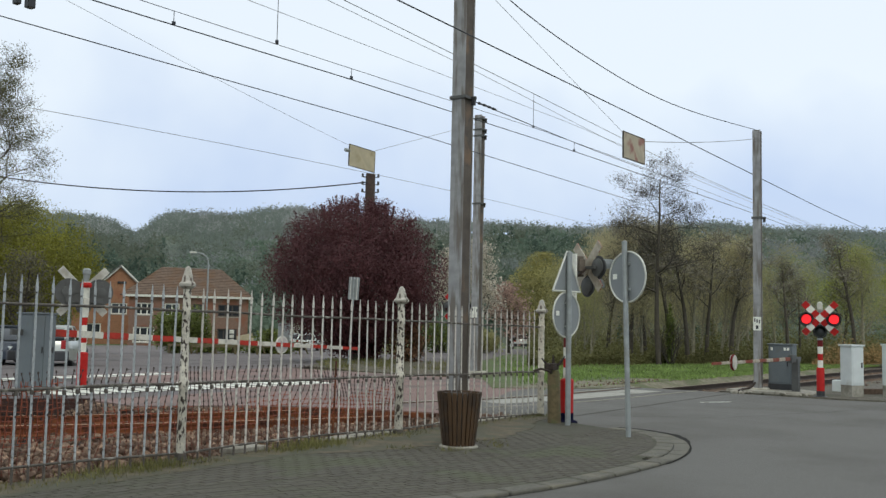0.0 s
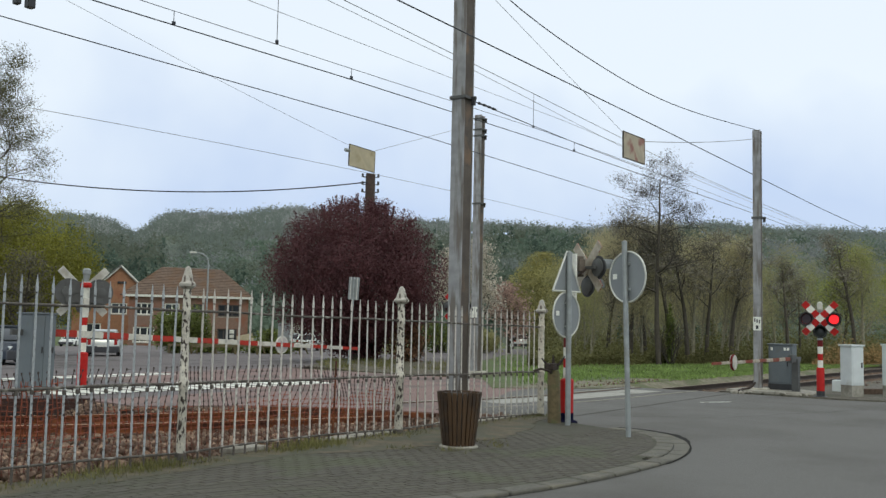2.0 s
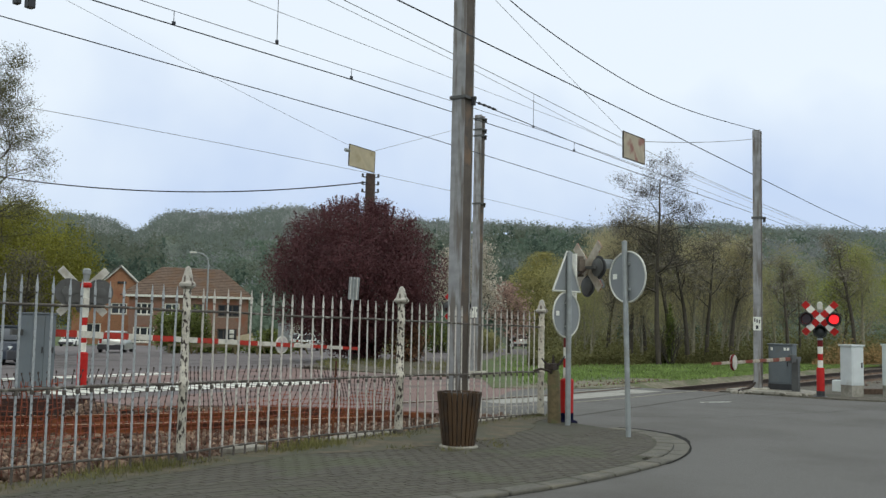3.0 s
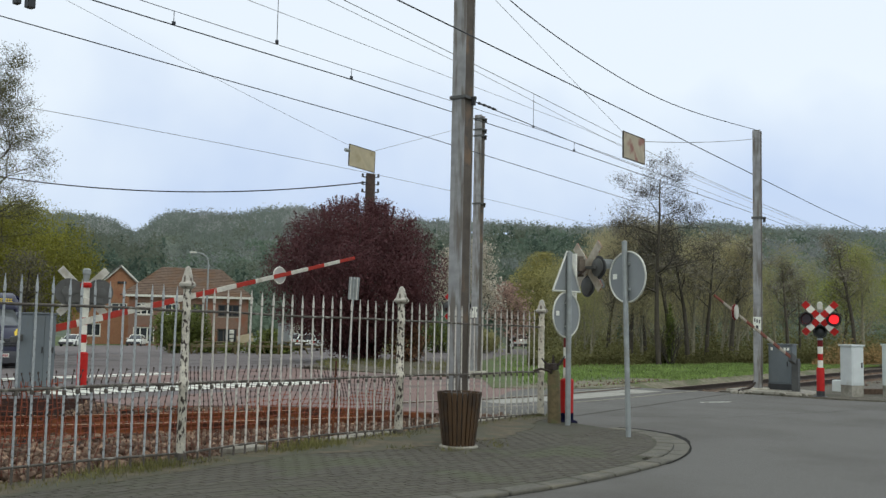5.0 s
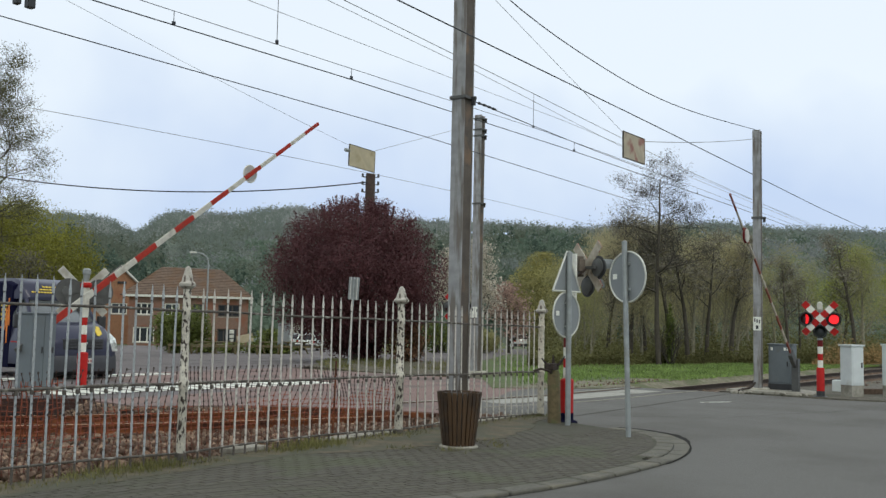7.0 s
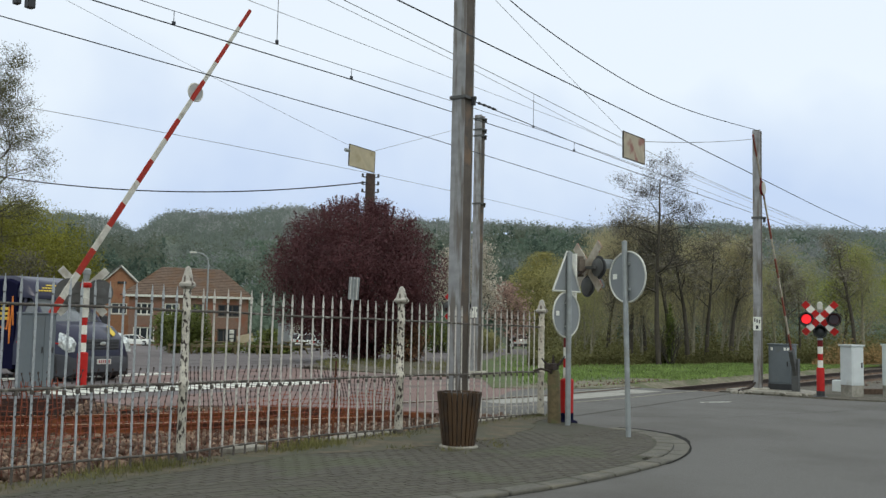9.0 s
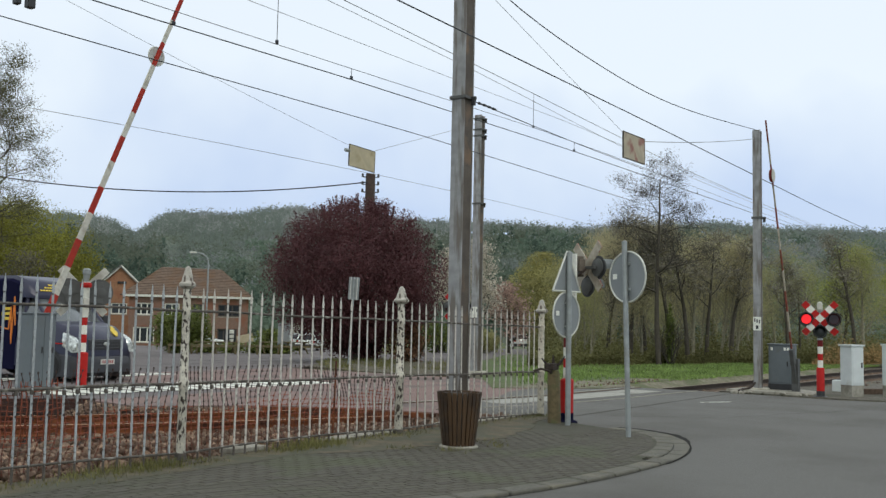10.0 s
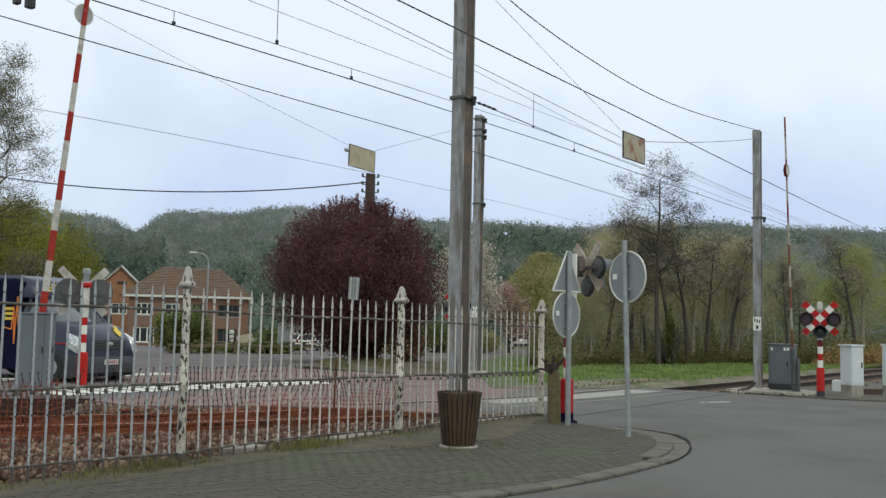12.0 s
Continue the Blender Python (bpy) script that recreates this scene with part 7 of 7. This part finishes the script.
    for k in range(6):
        box(bm, (0.058, -0.12 + 0.06 * k, 0.47), (0.006, 0.032, 0.07))
    part("plate_bar", bm, PLATE_RED, pl)
    # yellow emblem on the bonnet and bars above the cab
    bm = B()
    mm = Matrix.Translation((-0.30, 0.52, 1.175)) @ Matrix.Rotation(radians(36), 4, "Y")
    lathe(bm, [(0.11, 0.0), (0.10, 0.02)], 7, mm @ Matrix.Diagonal((1.3, 0.8, 1, 1)))
    box(bm, (-0.15, 0.04, 0.012), (0.12, 0.09, 0.02), mm, 0.006)
    box(bm, (0.12, -0.05, 0.012), (0.12, 0.07, 0.02), mm, 0.006)
    part("emblem", bm, YELLOW, v, "plain yellow emblem shape")
    for k in range(3):
        bm = B()
        mm = Matrix.Translation((-1.63 - 0.055 * k, 0, 2.155 + 0.07 * k)) @ Matrix.Rotation(radians(52), 4, "Y")
        for j in range(16 - 2 * k):
            box(bm, (0, 0.6 - j * 0.08, 0.004), (0.04, 0.058, 0.02), mm)
        part("yellow_bars", bm, YELLOW, v, "yellow lettering bars above the windscreen")
    bm = B()
    box(bm, (-1.35, 0.0, 1.36), (0.05, 1.3, 0.02))
    part("wiper", bm, BLACK, v)
    return v


# ---- putting the place together ----
build_pavement()
build_track("railway_track", centre_near, -2.0, 110.0)
build_ballast()
build_crossing()
build_fence()
build_net()
build_troughs()
build_signs()
build_basket()
EQ = build_crossing_equipment()
build_overhead()
build_mast_foot()
build_plants()
build_hills()
build_far_clutter()
build_house()
VAN = build_van(pose(-21, 15.15, 0))
SUV = build_car("suv_car", pose(-30, 20, 0), SILVER, "silver car driving away along the street", True)
WHITE_A = build_car("hatchback_car", pose(-70, 50, 0), CAR_WHITE, "white hatchback on the far street", low=True)
WHITE_B = build_car("hatchback_car", pose(-75, 50, 0), CAR_WHITE, "white car passing in front of the houses", low=True)
build_car("parked_car", pose(-33.8, 20.75, ground_z(-33.8, 0), 0, 0, -12), CAR_BLUE, "dark blue car waiting beside the lane", True)
for px, d, rz, mt, lab in ((-0.381, 108, -55, CAR_WHITE, "white car parked by the hedge"), (-0.135, 76, 122, CAR_WHITE, "white car parked behind the tree"), (-0.158, 98, 160, SILVER, "silver car parked behind the tree"), (0.08, 92, 130, SILVER, "silver car parked behind the garden trees")):
    x, y = at(px, d)
    build_car("parked_car", pose(x, y, ground_z(x, y), 0, 0, rz), mt, lab, low=mt is CAR_WHITE)

LAMPS = []
for key, xs in (("sig_right", (-0.30, 0.30)),):
    for x in xs:
        LAMPS.append((build_lamp_shutter(EQ[key], x, 1.84, 0.145), x))


def motions():
    # barrier arms rise: angle over time
    rise = [(0.0, 0.0), (3.2, 0.0), (4.0, 3.0), (4.4, 6.8), (4.8, 10.7), (5.0, 13.1), (5.5, 19.3), (6.0, 25.0), (6.5, 30.6), (7.0, 36.1), (7.6, 42.6), (8.3, 50.2), (9.0, 57.9), (9.5, 63.5), (10.0, 68.9), (10.5, 75.1), (11.0, 81.0), (11.5, 84.5), (12.0, 85.3)]
    walk(EQ["arm_left"], [(t, pose(0, 0, 0, a - 2.35 + 1.55 * min(1, a / 12) + 0.85 * min(1, a / 20) * max(0, min(1, (60 - a) / 25)), 0, -2.1)) for t, a in rise])
    walk(EQ["arm_right"], [(t, pose(0, 0, 0, a * 0.99)) for t, a in rise])
    # the van rolls up to the barrier
    van = [(0.0, -58.57, 24.2, -10), (3.0, -45.07, 21.6, -11), (3.8, -39.47, 20.35, -12.5), (4.4, -34.57, 19.2, -14), (4.8, -30.89, 18.16, -17.5), (5.0, -29.08, 17.56, -19), (5.2, -27.49, 17.0, -20), (5.4, -26.18, 16.51, -21), (5.6, -25.09, 16.08, -21.5), (5.8, -24.16, 15.72, -21), (6.1, -23.11, 15.34, -19), (6.4, -21.99, 14.98, -17), (6.6, -21.44, 14.82, -14.5), (6.8, -21.03, 14.73, -12), (7.0, -20.74, 14.69, -8), (7.2, -20.58, 14.67, -5.5), (7.8, -20.26, 14.65, -0.5), (8.8, -20.0, 14.66, 5), (9.5, -19.88, 14.66, 6.5), (10.5, -19.79, 14.66, 7.5), (11.5, -19.72, 14.67, 8), (12.0, -19.69, 14.67, 8)]
    walk(VAN, [(t, pose(x, y, ground_z(x - 2.5, 0), 0, 0, h)) for t, x, y, h in van])

    def drive(car, rows):
        out = []
        for k, (t, px, d, *face) in enumerate(rows):
            x, y = at(px, d)
            j = min(k, len(rows) - 2)
            a, b = Vector(at(*rows[j][1:3])), Vector(at(*rows[j + 1][1:3]))
            h = math.degrees(math.atan2((b - a).y, (b - a).x))
            if face:
                h = math.degrees(math.atan2(-y, -x)) - face[0]
            out.append((t, pose(x, y, ground_z(x, y), 0, 0, h)))
        walk(car, out)
    drive(SUV, [(0.0, -0.400, 35), (0.5, -0.385, 38), (1.0, -0.372, 42), (1.5, -0.357, 47), (2.0, -0.348, 53), (2.5, -0.342, 59), (3.0, -0.336, 65), (3.2, -0.331, 67), (3.7, -0.312, 73), (4.2, -0.287, 78), (4.6, -0.272, 81), (5.0, -0.268, 82), (12.0, -0.266, 82.5)])
    drive(WHITE_A, [(0.0, -0.262, 119.0, 75), (3.6, -0.264, 119.0, 75), (4.1, -0.289, 118, 50), (4.6, -0.312, 117, 14), (4.8, -0.315, 117, 10), (5.0, -0.3155, 116.5, 10), (5.4, -0.319, 116, 11), (5.8, -0.328, 115, 12), (6.0, -0.337, 114.5, 13), (6.2, -0.346, 114, 16), (6.4, -0.355, 113, 20), (7.0, -0.385, 111, 30), (8.0, -0.44, 104, 40), (12.0, -0.7, 96, 50)])
    drive(WHITE_B, [(0.0, -1.0, 120), (6.0, -0.53, 118), (8.8, -0.324, 116), (9.2, -0.308, 116), (10.0, -0.244, 116), (10.6, -0.21, 115), (11.2, -0.170, 114), (11.8, -0.130, 113), (12.0, -0.117, 113)])
    # flashing lamps: each shows its bright side in turn until the arms are up
    for k, (o, x) in enumerate(LAMPS):
        spot = (x, -0.155, 1.84)
        spans = []
        for c in range(-1, 13):
            on = (0.52 if k == 0 else 0.90) + 0.921 * c
            off = min(on + (0.47 if k == 0 else 0.63), 10.84)
            if on < 10.7:
                spans.append((on, off))
        turn = 180.0
        lit0 = any(a <= 0.04 < b for a, b in spans)
        turn = 0.0 if lit0 else 180.0
        rows = [(0.0, pose(*spot, 0, 0, turn))]
        for a, b in spans:
            for t in (a, b):
                if t > 0.04:
                    for j in range(4):
                        rows.append((t + 0.034 * (j - 1), pose(*spot, 0, 0, turn + 60 * j)))
                    turn += 180
        rows.append((12.0, pose(*spot, 0, 0, turn)))
        walk(o, rows)


motions()
